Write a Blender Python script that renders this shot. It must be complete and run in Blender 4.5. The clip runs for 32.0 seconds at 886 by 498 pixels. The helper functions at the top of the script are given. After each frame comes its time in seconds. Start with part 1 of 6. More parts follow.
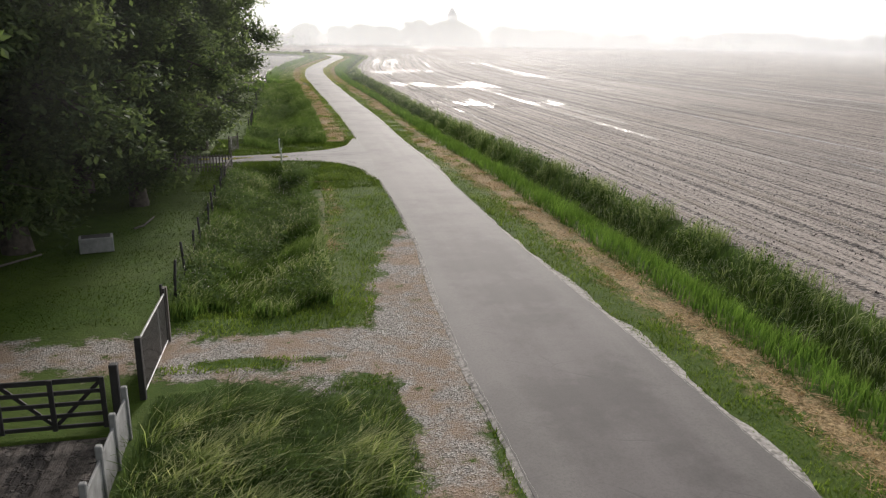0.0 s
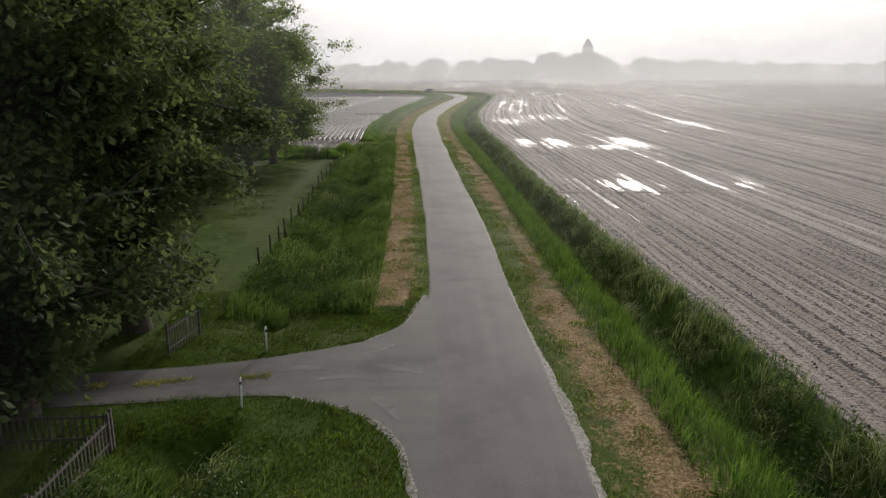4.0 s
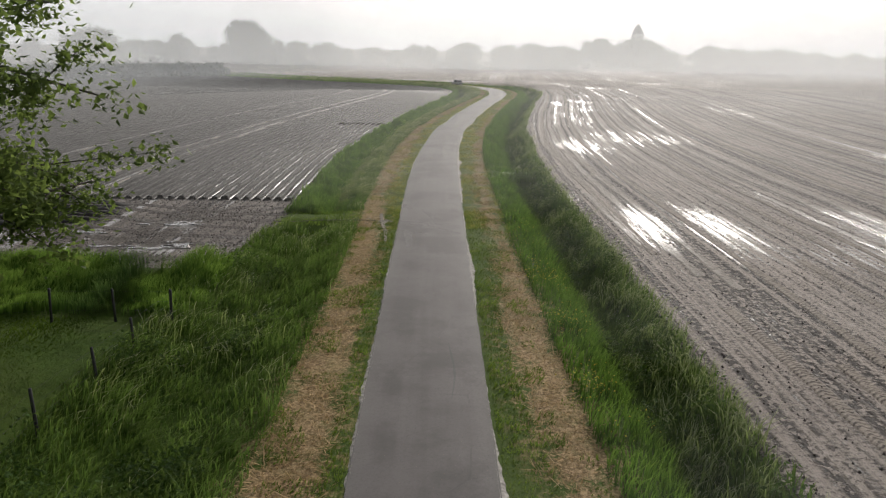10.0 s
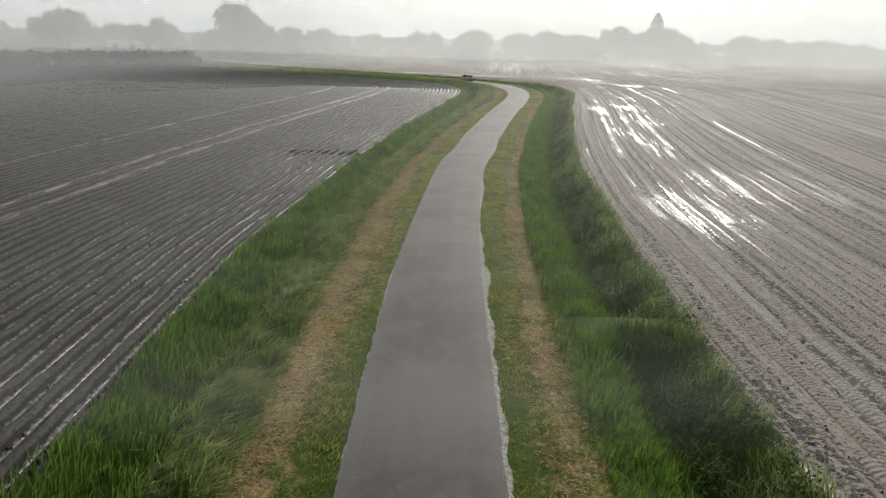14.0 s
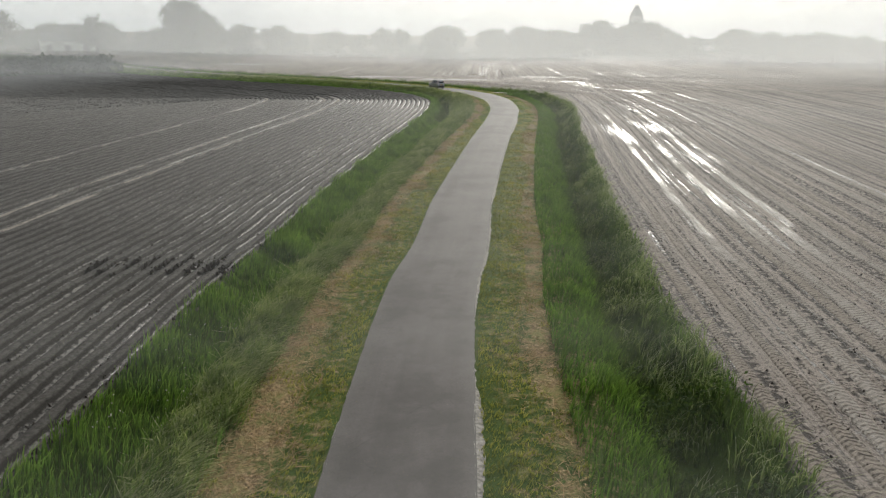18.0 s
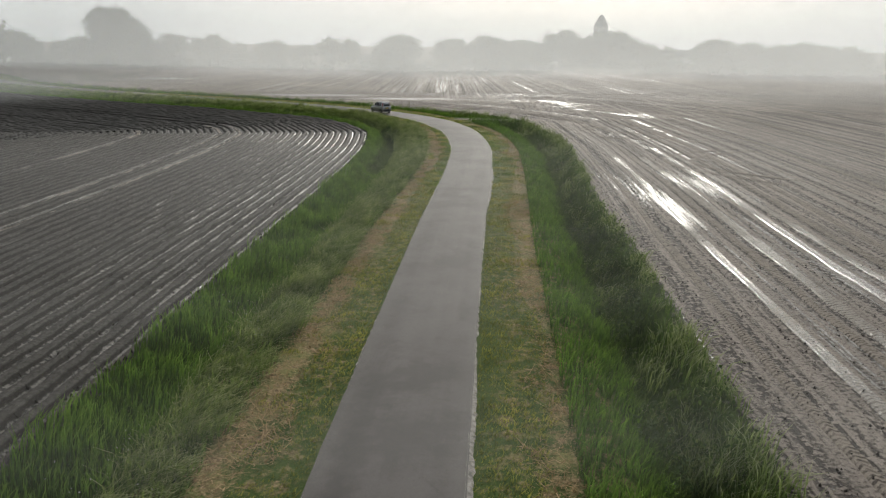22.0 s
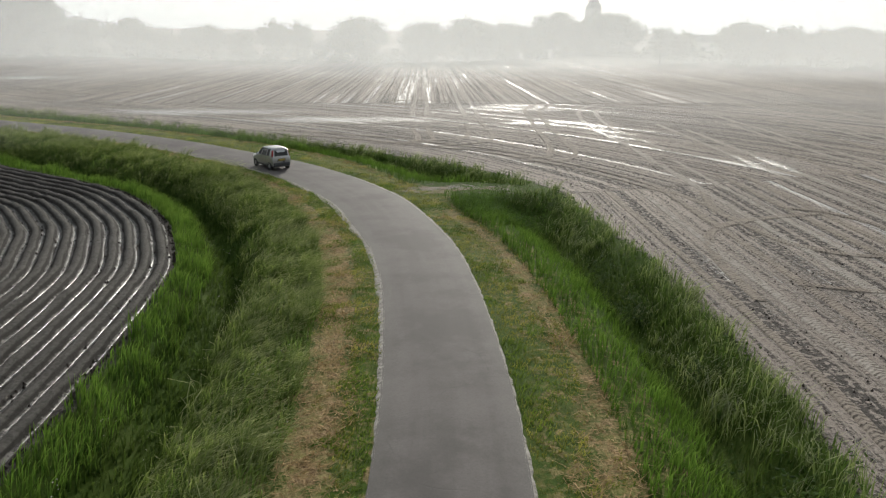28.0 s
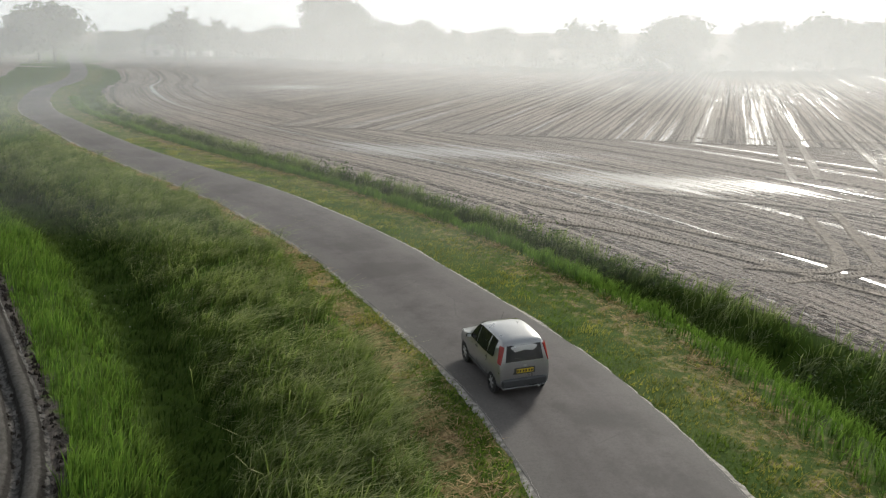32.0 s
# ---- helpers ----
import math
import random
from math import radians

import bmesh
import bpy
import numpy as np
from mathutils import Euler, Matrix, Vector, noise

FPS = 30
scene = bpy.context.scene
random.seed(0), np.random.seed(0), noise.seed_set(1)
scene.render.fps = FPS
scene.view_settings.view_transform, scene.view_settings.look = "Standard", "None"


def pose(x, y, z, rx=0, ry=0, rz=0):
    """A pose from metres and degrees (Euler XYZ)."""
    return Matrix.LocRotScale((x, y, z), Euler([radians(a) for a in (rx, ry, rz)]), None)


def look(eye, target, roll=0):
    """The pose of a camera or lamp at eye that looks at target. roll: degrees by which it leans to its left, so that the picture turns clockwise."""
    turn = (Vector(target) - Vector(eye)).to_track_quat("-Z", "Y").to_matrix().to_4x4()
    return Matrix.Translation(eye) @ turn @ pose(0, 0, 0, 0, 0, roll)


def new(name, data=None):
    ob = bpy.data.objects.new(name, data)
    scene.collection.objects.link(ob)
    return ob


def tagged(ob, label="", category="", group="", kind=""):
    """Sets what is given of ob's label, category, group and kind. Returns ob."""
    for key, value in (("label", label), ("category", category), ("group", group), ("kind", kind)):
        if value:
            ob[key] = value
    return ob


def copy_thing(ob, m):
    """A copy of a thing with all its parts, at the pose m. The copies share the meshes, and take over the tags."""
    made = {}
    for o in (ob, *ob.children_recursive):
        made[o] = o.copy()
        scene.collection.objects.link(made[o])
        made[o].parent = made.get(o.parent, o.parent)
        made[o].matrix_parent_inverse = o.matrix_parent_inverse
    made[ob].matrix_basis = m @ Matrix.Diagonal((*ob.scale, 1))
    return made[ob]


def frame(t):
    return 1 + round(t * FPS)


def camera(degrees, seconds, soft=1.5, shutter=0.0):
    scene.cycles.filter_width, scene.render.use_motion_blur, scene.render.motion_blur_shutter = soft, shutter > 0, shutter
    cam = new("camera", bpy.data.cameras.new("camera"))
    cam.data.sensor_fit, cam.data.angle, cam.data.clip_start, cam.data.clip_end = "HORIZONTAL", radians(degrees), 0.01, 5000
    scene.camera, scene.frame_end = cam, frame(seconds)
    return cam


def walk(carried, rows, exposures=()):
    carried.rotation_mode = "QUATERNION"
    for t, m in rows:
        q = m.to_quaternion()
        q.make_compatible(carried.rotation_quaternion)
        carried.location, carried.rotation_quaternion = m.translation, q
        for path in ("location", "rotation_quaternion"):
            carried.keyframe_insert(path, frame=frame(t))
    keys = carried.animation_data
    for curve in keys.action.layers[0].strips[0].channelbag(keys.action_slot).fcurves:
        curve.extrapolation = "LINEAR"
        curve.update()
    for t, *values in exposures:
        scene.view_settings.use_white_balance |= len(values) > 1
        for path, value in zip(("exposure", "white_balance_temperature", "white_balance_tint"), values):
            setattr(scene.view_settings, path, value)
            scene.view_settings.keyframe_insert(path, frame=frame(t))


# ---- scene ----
cam = camera(60.8, 32.0, soft=1.25)
PATH = [
    (0, (-9.901, -55.252, 8.712), (-9.493, -53.373, 8.162), 0.8),
    (0.5, (-8.889, -51.751, 8.994), (-8.559, -49.842, 8.496), 0.6),
    (1, (-8.097, -48.472, 9.375), (-7.817, -46.552, 8.89), 0.5),
    (1.5, (-7.426, -45.042, 9.768), (-7.198, -43.116, 9.278), 0.2),
    (2, (-6.877, -41.691, 9.921), (-6.688, -39.762, 9.428), 0.1),
    (2.5, (-6.277, -38.037, 10.105), (-6.122, -36.105, 9.613), 0.0),
    (3, (-5.554, -34.206, 10.234), (-5.43, -32.27, 9.749), 0.0),
    (3.5, (-4.83, -29.649, 10.509), (-4.735, -27.708, 10.036), -0.2),
    (4, (-4.331, -24.989, 10.604), (-4.256, -23.048, 10.127), -0.2),
    (4.5, (-3.813, -19.856, 10.741), (-3.757, -17.915, 10.261), -0.2),
    (6.5, (-2.177, 0.231, 10.285), (-2.161, 2.168, 9.786), 0.8),
    (7, (-1.956, 5.652, 10.227), (-1.943, 7.59, 9.733), 0.9),
    (7.5, (-1.792, 11.037, 10.351), (-1.783, 12.976, 9.861), 1.0),
    (8, (-1.781, 16.312, 10.528), (-1.778, 18.249, 10.029), 0.9),
    (8.5, (-1.724, 21.028, 10.59), (-1.724, 22.961, 10.079), 0.9),
    (9, (-1.888, 25.418, 10.401), (-1.886, 27.347, 9.874), 0.8),
    (9.5, (-1.895, 30.264, 10.245), (-1.892, 32.195, 9.724), 0.8),
    (10, (-1.53, 35.038, 10.286), (-1.531, 36.972, 9.774), 0.9),
    (10.5, (-1.522, 39.661, 10.29), (-1.536, 41.593, 9.775), 0.7),
    (11, (-1.428, 44.903, 10.38), (-1.458, 46.835, 9.864), 1.0),
    (11.5, (-1.719, 50.499, 10.544), (-1.765, 52.43, 10.027), 0.9),
    (12, (-2.045, 55.245, 10.568), (-2.094, 57.173, 10.036), 1.2),
    (12.5, (-2.154, 59.636, 10.481), (-2.196, 61.557, 9.929), 1.3),
    (13, (-2.17, 64.284, 10.358), (-2.2, 66.205, 9.802), 1.3),
    (13.5, (-1.965, 69.016, 10.313), (-1.984, 70.941, 9.768), 1.3),
    (14, (-1.923, 73.584, 10.3), (-1.934, 75.51, 9.759), 1.4),
    (14.5, (-1.891, 78.074, 10.432), (-1.899, 80.0, 9.893), 1.4),
    (16.5, (-1.389, 94.298, 10.64), (-1.381, 96.225, 10.106), 0.3),
    (17, (-1.313, 98.608, 10.609), (-1.292, 100.535, 10.074), 0.3),
    (17.5, (-1.215, 103.193, 10.547), (-1.176, 105.119, 10.008), 0.5),
    (18, (-1.099, 107.825, 10.477), (-1.043, 109.747, 9.929), 0.7),
    (18.5, (-0.854, 112.515, 10.337), (-0.78, 114.436, 9.785), 0.6),
    (19, (-0.457, 116.855, 10.26), (-0.365, 118.776, 9.713), 0.6),
    (19.5, (-0.071, 121.344, 10.317), (0.04, 123.264, 9.77), 0.6),
    (20, (0.153, 125.312, 10.191), (0.276, 127.231, 9.642), 0.7),
    (20.5, (0.369, 129.037, 10.131), (0.502, 130.955, 9.581), 0.6),
    (21, (0.809, 133.324, 10.157), (0.956, 135.246, 9.621), 0.9),
    (21.5, (1.196, 137.965, 10.197), (1.354, 139.888, 9.669), 0.9),
    (22, (1.806, 142.663, 10.191), (1.965, 144.587, 9.67), 0.8),
    (22.5, (2.473, 147.429, 10.175), (2.636, 149.356, 9.664), 0.7),
    (23, (3.007, 152.069, 10.127), (3.18, 153.993, 9.611), 0.8),
    (23.5, (3.536, 156.429, 10.027), (3.717, 158.352, 9.51), 0.5),
    (24, (4.198, 161.125, 10.022), (4.394, 163.049, 9.511), 0.6),
    (24.5, (4.85, 166.29, 10.166), (5.061, 168.216, 9.667), 0.7),
    (25, (5.397, 171.257, 10.189), (5.612, 173.18, 9.684), 0.6),
    (25.5, (6.132, 175.911, 10.273), (6.351, 177.833, 9.765), 0.7),
    (27.5, (8.12, 196.041, 10.578), (8.344, 197.952, 10.034), 0.6),
    (28, (8.616, 201.089, 10.539), (8.828, 202.998, 9.981), 0.7),
    (28.5, (9.036, 205.81, 10.527), (9.225, 207.722, 9.973), 0.6),
    (29, (9.376, 210.334, 10.458), (9.528, 212.249, 9.899), 0.7),
    (29.5, (9.455, 215.13, 10.339), (9.537, 217.049, 9.784), 0.7),
    (30, (9.424, 219.78, 10.274), (9.414, 221.702, 9.724), 0.7),
    (30.5, (9.092, 224.245, 10.209), (8.974, 226.164, 9.656), 0.6),
    (31, (8.142, 229.359, 10.182), (7.897, 231.264, 9.624), 0.7),
    (31.5, (6.885, 234.602, 10.158), (6.51, 236.486, 9.601), 0.2),
    (32, (5.667, 240.043, 10.041), (5.145, 241.893, 9.486), 0.2),
]
EXPOSURES = [(0, 0.8, 6500, 13), (0.5, 0.56, 6500, 13), (1, 0.34, 6500, 13), (2, 0.36, 6500, 13), (4, 0.22, 6500, 13), (7, 0.25, 6500, 13), (9, 0.33, 6500, 13), (12, 0.24, 6500, 7), (17, 0.26, 6500, 7), (20, 0.24, 6500, 7), (22, 0.07, 6500, 7), (25, 0.03, 6500, 7), (28, 0.42, 6500, 7), (30, 0.50, 6500, 7), (32, 0.57, 6500, 7)]
scene.cycles.transparent_max_bounces = 48
walk(cam, [(t, look(eye, target, roll)) for t, eye, target, roll in PATH], exposures=EXPOSURES)

# the middle of the road, from behind the camera to the village
ROAD_POINTS = [
    (-3.6, -110), (-3.1, -75), (-2.55, -43.6), (-2.5, -38), (-2.45, -34.5), (-2.38, -29.5), (-2.2, -24.4), (-2.02, -17), (-1.93, -10), (-1.8, 0),
    (-1.68, 10), (-1.6, 20), (-1.65, 31), (-1.85, 46), (-2.12, 66), (-2.28, 80), (-2.4, 95), (-2.25, 110), (-1.65, 124), (-0.74, 137.8),
    (0.4, 145.6), (1.5, 156), (2.85, 165.6), (5.5, 183.5), (7.95, 198.5), (9.55, 209), (10.85, 219), (11.3, 226), (11.42, 232), (11.2, 237),
    (10.7, 240.5), (10.0, 244.3), (9.0, 248.6), (7.3, 252.8), (4.9, 257.5), (2.0, 261.8), (-2.6, 267.0), (-8.1, 272.8), (-14.4, 278.2), (-21.2, 283.4),
    (-40, 296), (-57, 309), (-76, 325), (-99, 352), (-135, 402), (-300, 590), (-420, 760),
]

# ---------------------------------------------------------------- light
SUN_BEARING = radians(-14)      # to the right of +y
SUN_HEIGHT = radians(21)
world = bpy.data.worlds.new("misty_sky")
scene.world = world
world.use_nodes = True
wn = world.node_tree
wn.nodes.clear()
w_out = wn.nodes.new("ShaderNodeOutputWorld")
w_bg = wn.nodes.new("ShaderNodeBackground")
w_sky = wn.nodes.new("ShaderNodeTexSky")
w_sky.sky_type = "NISHITA"
w_sky.sun_disc = False
w_sky.sun_elevation = SUN_HEIGHT
w_sky.sun_rotation = -SUN_BEARING
w_sky.dust_density = 6.0
w_sky.air_density = 1.0
w_mul = wn.nodes.new("ShaderNodeVectorMath")
w_mul.operation = "SCALE"
w_mul.inputs["Scale"].default_value = 0.10
w_mix = wn.nodes.new("ShaderNodeMixRGB")
w_mix.inputs["Fac"].default_value = 0.85
# the mist is bright low down and thins out overhead
w_dir = wn.nodes.new("ShaderNodeTexCoord")
w_sep = wn.nodes.new("ShaderNodeSeparateXYZ")
w_up = wn.nodes.new("ShaderNodeMapRange")
w_up.inputs["From Min"].default_value = 0.10
w_up.inputs["From Max"].default_value = 0.62
w_dome = wn.nodes.new("ShaderNodeMixRGB")
w_dome.inputs["Color1"].default_value = (0.99, 1.02, 1.05, 1)
w_dome.inputs["Color2"].default_value = (0.34, 0.365, 0.40, 1)
wn.links.new(w_dir.outputs["Generated"], w_sep.inputs[0])
wn.links.new(w_sep.outputs["Z"], w_up.inputs["Value"])
wn.links.new(w_up.outputs["Result"], w_dome.inputs["Fac"])
wn.links.new(w_dome.outputs[0], w_mix.inputs["Color2"])
wn.links.new(w_sky.outputs[0], w_mul.inputs[0])
wn.links.new(w_mul.outputs[0], w_mix.inputs["Color1"])
# the mist glows round the sun
w_dot = wn.nodes.new("ShaderNodeVectorMath")
w_dot.operation = "DOT_PRODUCT"
w_dot.inputs[1].default_value = (math.sin(-SUN_BEARING) * math.cos(SUN_HEIGHT), math.cos(SUN_BEARING) * math.cos(SUN_HEIGHT), math.sin(SUN_HEIGHT))
w_near = wn.nodes.new("ShaderNodeMath")
w_near.operation = "MAXIMUM"
w_near.inputs[1].default_value = 0.0
w_pow = wn.nodes.new("ShaderNodeMath")
w_pow.operation = "POWER"
w_pow.inputs[1].default_value = 40.0
w_halo = wn.nodes.new("ShaderNodeMixRGB")
w_halo.blend_type = "ADD"
w_halo.inputs["Color2"].default_value = (1.4, 1.33, 1.2, 1)
wn.links.new(w_dir.outputs["Generated"], w_dot.inputs[0])
wn.links.new(w_dot.outputs["Value"], w_near.inputs[0])
wn.links.new(w_near.outputs[0], w_pow.inputs[0])
wn.links.new(w_pow.outputs[0], w_halo.inputs["Fac"])
# and is dimmer on the side away from it
w_side = wn.nodes.new("ShaderNodeMapRange")
w_side.inputs["From Min"].default_value = -0.9
w_side.inputs["From Max"].default_value = 0.75
w_side.inputs["To Min"].default_value = 0.42
w_side.inputs["To Max"].default_value = 1.0
w_dim = wn.nodes.new("ShaderNodeVectorMath")
w_dim.operation = "SCALE"
wn.links.new(w_dot.outputs["Value"], w_side.inputs["Value"])
wn.links.new(w_mix.outputs[0], w_dim.inputs[0])
wn.links.new(w_side.outputs["Result"], w_dim.inputs["Scale"])
wn.links.new(w_dim.outputs[0], w_halo.inputs["Color1"])
wn.links.new(w_halo.outputs[0], w_bg.inputs["Color"])
wn.links.new(w_bg.outputs[0], w_out.inputs["Surface"])

sun = new("sun", bpy.data.lights.new("sun", "SUN"))
sun.data.energy = 2.4
sun.data.angle = radians(9)
sun.data.color = (1.0, 0.95, 0.88)
sun.matrix_world = look((0, 0, 50), (-50 * math.sin(-SUN_BEARING) , -50 * math.cos(SUN_BEARING), 50 - 50 * math.tan(SUN_HEIGHT)))


# ---------------------------------------------------------------- materials
class Nodes:
    """A small writer of node materials."""

    def __init__(self, name):
        self.mat = bpy.data.materials.new(name)
        self.mat.use_nodes = True
        self.t = self.mat.node_tree
        self.t.nodes.clear()
        self.out = self.t.nodes.new("ShaderNodeOutputMaterial")
        self.bsdf = self.t.nodes.new("ShaderNodeBsdfPrincipled")
        self.t.links.new(self.bsdf.outputs[0], self.out.inputs["Surface"])

    def put(self, socket, value):
        if isinstance(value, bpy.types.NodeSocket):
            self.t.links.new(value, socket)
        elif isinstance(value, tuple) and len(value) == 3 and socket.type == "RGBA":
            socket.default_value = (*value, 1)
        else:
            socket.default_value = value
        return self

    def node(self, kind, **values):
        n = self.t.nodes.new(kind)
        for key, v in values.items():
            self.put(n.inputs[key], v)
        return n

    def math(self, op, a, b=0.0, c=None, clamp=False):
        n = self.t.nodes.new("ShaderNodeMath")
        n.operation, n.use_clamp = op, clamp
        self.put(n.inputs[0], a).put(n.inputs[1], b)
        if c is not None:
            self.put(n.inputs[2], c)
        return n.outputs[0]

    def mix(self, fac, a, b, kind="MIX"):
        n = self.t.nodes.new("ShaderNodeMixRGB")
        n.blend_type = kind
        self.put(n.inputs[0], fac).put(n.inputs[1], a).put(n.inputs[2], b)
        return n.outputs[0]

    def place(self):
        return self.t.nodes.new("ShaderNodeNewGeometry").outputs["Position"]

    def scaled(self, vec, s):
        n = self.t.nodes.new("ShaderNodeVectorMath")
        n.operation = "MULTIPLY"
        self.put(n.inputs[0], vec)
        n.inputs[1].default_value = s
        return n.outputs[0]

    def noise(self, scale, vec=None, detail=4.0, rough=0.55, col=False):
        n = self.node("ShaderNodeTexNoise", Scale=scale, Detail=detail, Roughness=rough)
        self.put(n.inputs["Vector"], self.place() if vec is None else vec)
        return n.outputs["Color" if col else "Fac"]

    def ramp(self, fac, lo, hi, a=0.0, b=1.0):
        n = self.node("ShaderNodeMapRange")
        n.clamp = True
        self.put(n.inputs["Value"], fac).put(n.inputs["From Min"], lo).put(n.inputs["From Max"], hi)
        self.put(n.inputs["To Min"], a).put(n.inputs["To Max"], b)
        return n.outputs["Result"]

    def attr(self, name):
        n = self.t.nodes.new("ShaderNodeAttribute")
        n.attribute_name = name
        return n.outputs["Fac"]

    def join(self, x, y, z=0.0):
        n = self.t.nodes.new("ShaderNodeCombineXYZ")
        self.put(n.inputs[0], x).put(n.inputs[1], y).put(n.inputs[2], z)
        return n.outputs[0]

    def bump(self, height, strength=0.5, distance=0.02):
        n = self.node("ShaderNodeBump", Height=height, Strength=strength, Distance=distance)
        self.t.links.new(n.outputs[0], self.bsdf.inputs["Normal"])
        return self

    def set(self, **values):
        names = {"colour": "Base Color", "rough": "Roughness", "metal": "Metallic", "spec": "Specular IOR Level",
                 "alpha": "Alpha", "ior": "IOR", "trans": "Transmission Weight", "coat": "Coat Weight"}
        for key, v in values.items():
            self.put(self.bsdf.inputs[names[key]], v)
        return self


def simple(name, colour, rough=0.6, metal=0.0, vary=0.25, scale=6.0, grain=0.3, spec=0.5):
    """A plain stuff with stains at one scale and grain at another."""
    n = Nodes(name)
    dark = tuple(c * (1 - vary) for c in colour)
    light = tuple(min(1.0, c * (1 + vary)) for c in colour)
    stain = n.ramp(n.noise(scale), 0.3, 0.7)
    fine = n.noise(scale * 14, detail=2)
    col = n.mix(stain, dark, light)
    col = n.mix(n.math("MULTIPLY", fine, 0.25), col, dark)
    n.set(colour=col, rough=n.ramp(fine, 0.2, 0.8, max(0, rough - 0.1), min(1, rough + 0.1)), metal=metal, spec=spec)
    n.bump(fine, grain, 0.01)
    return n.mat


def foliage(name, dark, light, tip=None, through_light=0.35, rough=0.75, clumps=0):
    """Leaves and blades: a colour that changes from one to the next, and light that comes through."""
    n = Nodes(name)
    g = n.t.nodes.new("ShaderNodeNewGeometry")
    rnd = g.outputs["Random Per Island"]
    patch = n.ramp(n.noise(0.35, detail=3), 0.35, 0.65)
    col = n.mix(n.math("ADD", n.math("MULTIPLY", rnd, 0.7), n.math("MULTIPLY", patch, 0.4)), dark, light)
    if tip:
        col = n.mix(n.ramp(n.attr("tip"), 0.45, 1.0), col, tip)
    if clumps:
        col = n.mix(1.0, col, n.mix(n.ramp(n.noise(clumps, detail=3, rough=0.6), 0.36, 0.64), (0.50, 0.55, 0.50), (1.3, 1.25, 1.25)), "MULTIPLY")
    n.set(colour=col, rough=rough, spec=0.06)
    tr = n.node("ShaderNodeBsdfTranslucent")
    n.put(tr.inputs["Color"], n.mix(0.3, n.mix(1.0, col, (1.5, 1.5, 1.3), "MULTIPLY"), (0.18, 0.24, 0.04)))
    m = n.node("ShaderNodeMixShader", Fac=through_light)
    n.t.links.new(n.bsdf.outputs[0], m.inputs[1])
    n.t.links.new(tr.outputs[0], m.inputs[2])
    n.t.links.new(m.outputs[0], n.out.inputs["Surface"])
    return n.mat


def ground_material():
    """Lawn and verge, mown hay, gravel, mud and wet soil, told apart by the distances kept on the ground's points."""
    n = Nodes("open_ground")
    p = n.place()
    rag = n.math("SUBTRACT", n.noise(0.9, detail=6, rough=0.7), 0.5)
    fine = n.noise(9.0, detail=5, rough=0.7)
    mid = n.noise(1.6, detail=4)
    big = n.noise(0.12, detail=3)
    # grass
    grass = n.mix(n.ramp(mid, 0.35, 0.65), (0.020, 0.052, 0.006), (0.050, 0.100, 0.012))
    grass = n.mix(n.ramp(fine, 0.3, 0.75), grass, (0.062, 0.092, 0.012))
    grass = n.mix(n.math("MULTIPLY", n.ramp(big, 0.4, 0.6), 0.2), grass, (0.12, 0.13, 0.04))
    # mown hay
    hay = n.mix(n.ramp(n.noise(7.5, detail=6, rough=0.8), 0.42, 0.62), (0.13, 0.085, 0.04), (0.52, 0.37, 0.21))
    fleck = n.math("MULTIPLY", n.ramp(n.noise(2.4, detail=5, rough=0.7), 0.48, 0.60), n.ramp(n.math("ADD", n.attr("hay"), n.ramp(n.attr("along"), 95.0, 140.0, 0.0, 0.8)), -1.1, -0.4))
    hay_v = n.math("ADD", n.attr("hay"), n.math("ADD", n.math("MULTIPLY", rag, 3.2), n.math("MULTIPLY", n.math("SUBTRACT", fine, 0.5), 2.4)))
    hay_in = n.math("MAXIMUM", n.ramp(hay_v, -0.15, 0.3), n.math("MULTIPLY", fleck, 0.75))
    hay = n.mix(n.math("MULTIPLY", n.ramp(n.noise(1.3, detail=5, rough=0.7), 0.42, 0.62), n.ramp(n.attr("along"), 50.0, 130.0, 0.25, 1.0)), hay, n.mix(fine, (0.13, 0.125, 0.035), (0.33, 0.30, 0.12)))
    col = n.mix(hay_in, grass, hay)
    # gravel
    stones = n.node("ShaderNodeTexVoronoi", Scale=26.0)
    n.put(stones.inputs["Vector"], p)
    grav = n.mix(n.ramp(stones.outputs["Color"], 0.2, 0.9), (0.13, 0.118, 0.10), (0.48, 0.45, 0.41))
    grav = n.mix(n.math("MULTIPLY", n.ramp(n.noise(0.55, detail=6, rough=0.7), 0.44, 0.58), 0.8), grav, (0.285, 0.205, 0.14))
    grav = n.mix(n.ramp(n.noise(1.1, detail=6, rough=0.75), 0.60, 0.68), grav, grass)
    grav_in = n.ramp(n.math("ADD", n.attr("gravel"), n.math("ADD", n.math("MULTIPLY", rag, 3.2), n.math("MULTIPLY", n.math("SUBTRACT", fine, 0.5), 1.0))), -0.1, 0.25)
    col = n.mix(grav_in, col, grav)
    # soil: pale crust, dark tyre tracks with treads, fine drill lines
    u, v = n.attr("row"), n.attr("along")
    fine_lines = n.noise(1.0, n.join(n.math("MULTIPLY", u, 3.4), n.math("MULTIPLY", v, 0.05)), detail=4, rough=0.7)
    track = n.ramp(n.noise(1.0, n.join(n.math("MULTIPLY", u, 1.25), n.math("MULTIPLY", v, 0.006), 7.0), detail=2), 0.51, 0.57)
    pale_track = n.ramp(n.noise(1.0, n.join(n.math("MULTIPLY", u, 0.62), n.math("MULTIPLY", v, 0.005), 3.0), detail=2), 0.60, 0.66)
    pale_track = n.math("MULTIPLY", pale_track, n.ramp(n.attr("soil"), 2.0, 3.6))
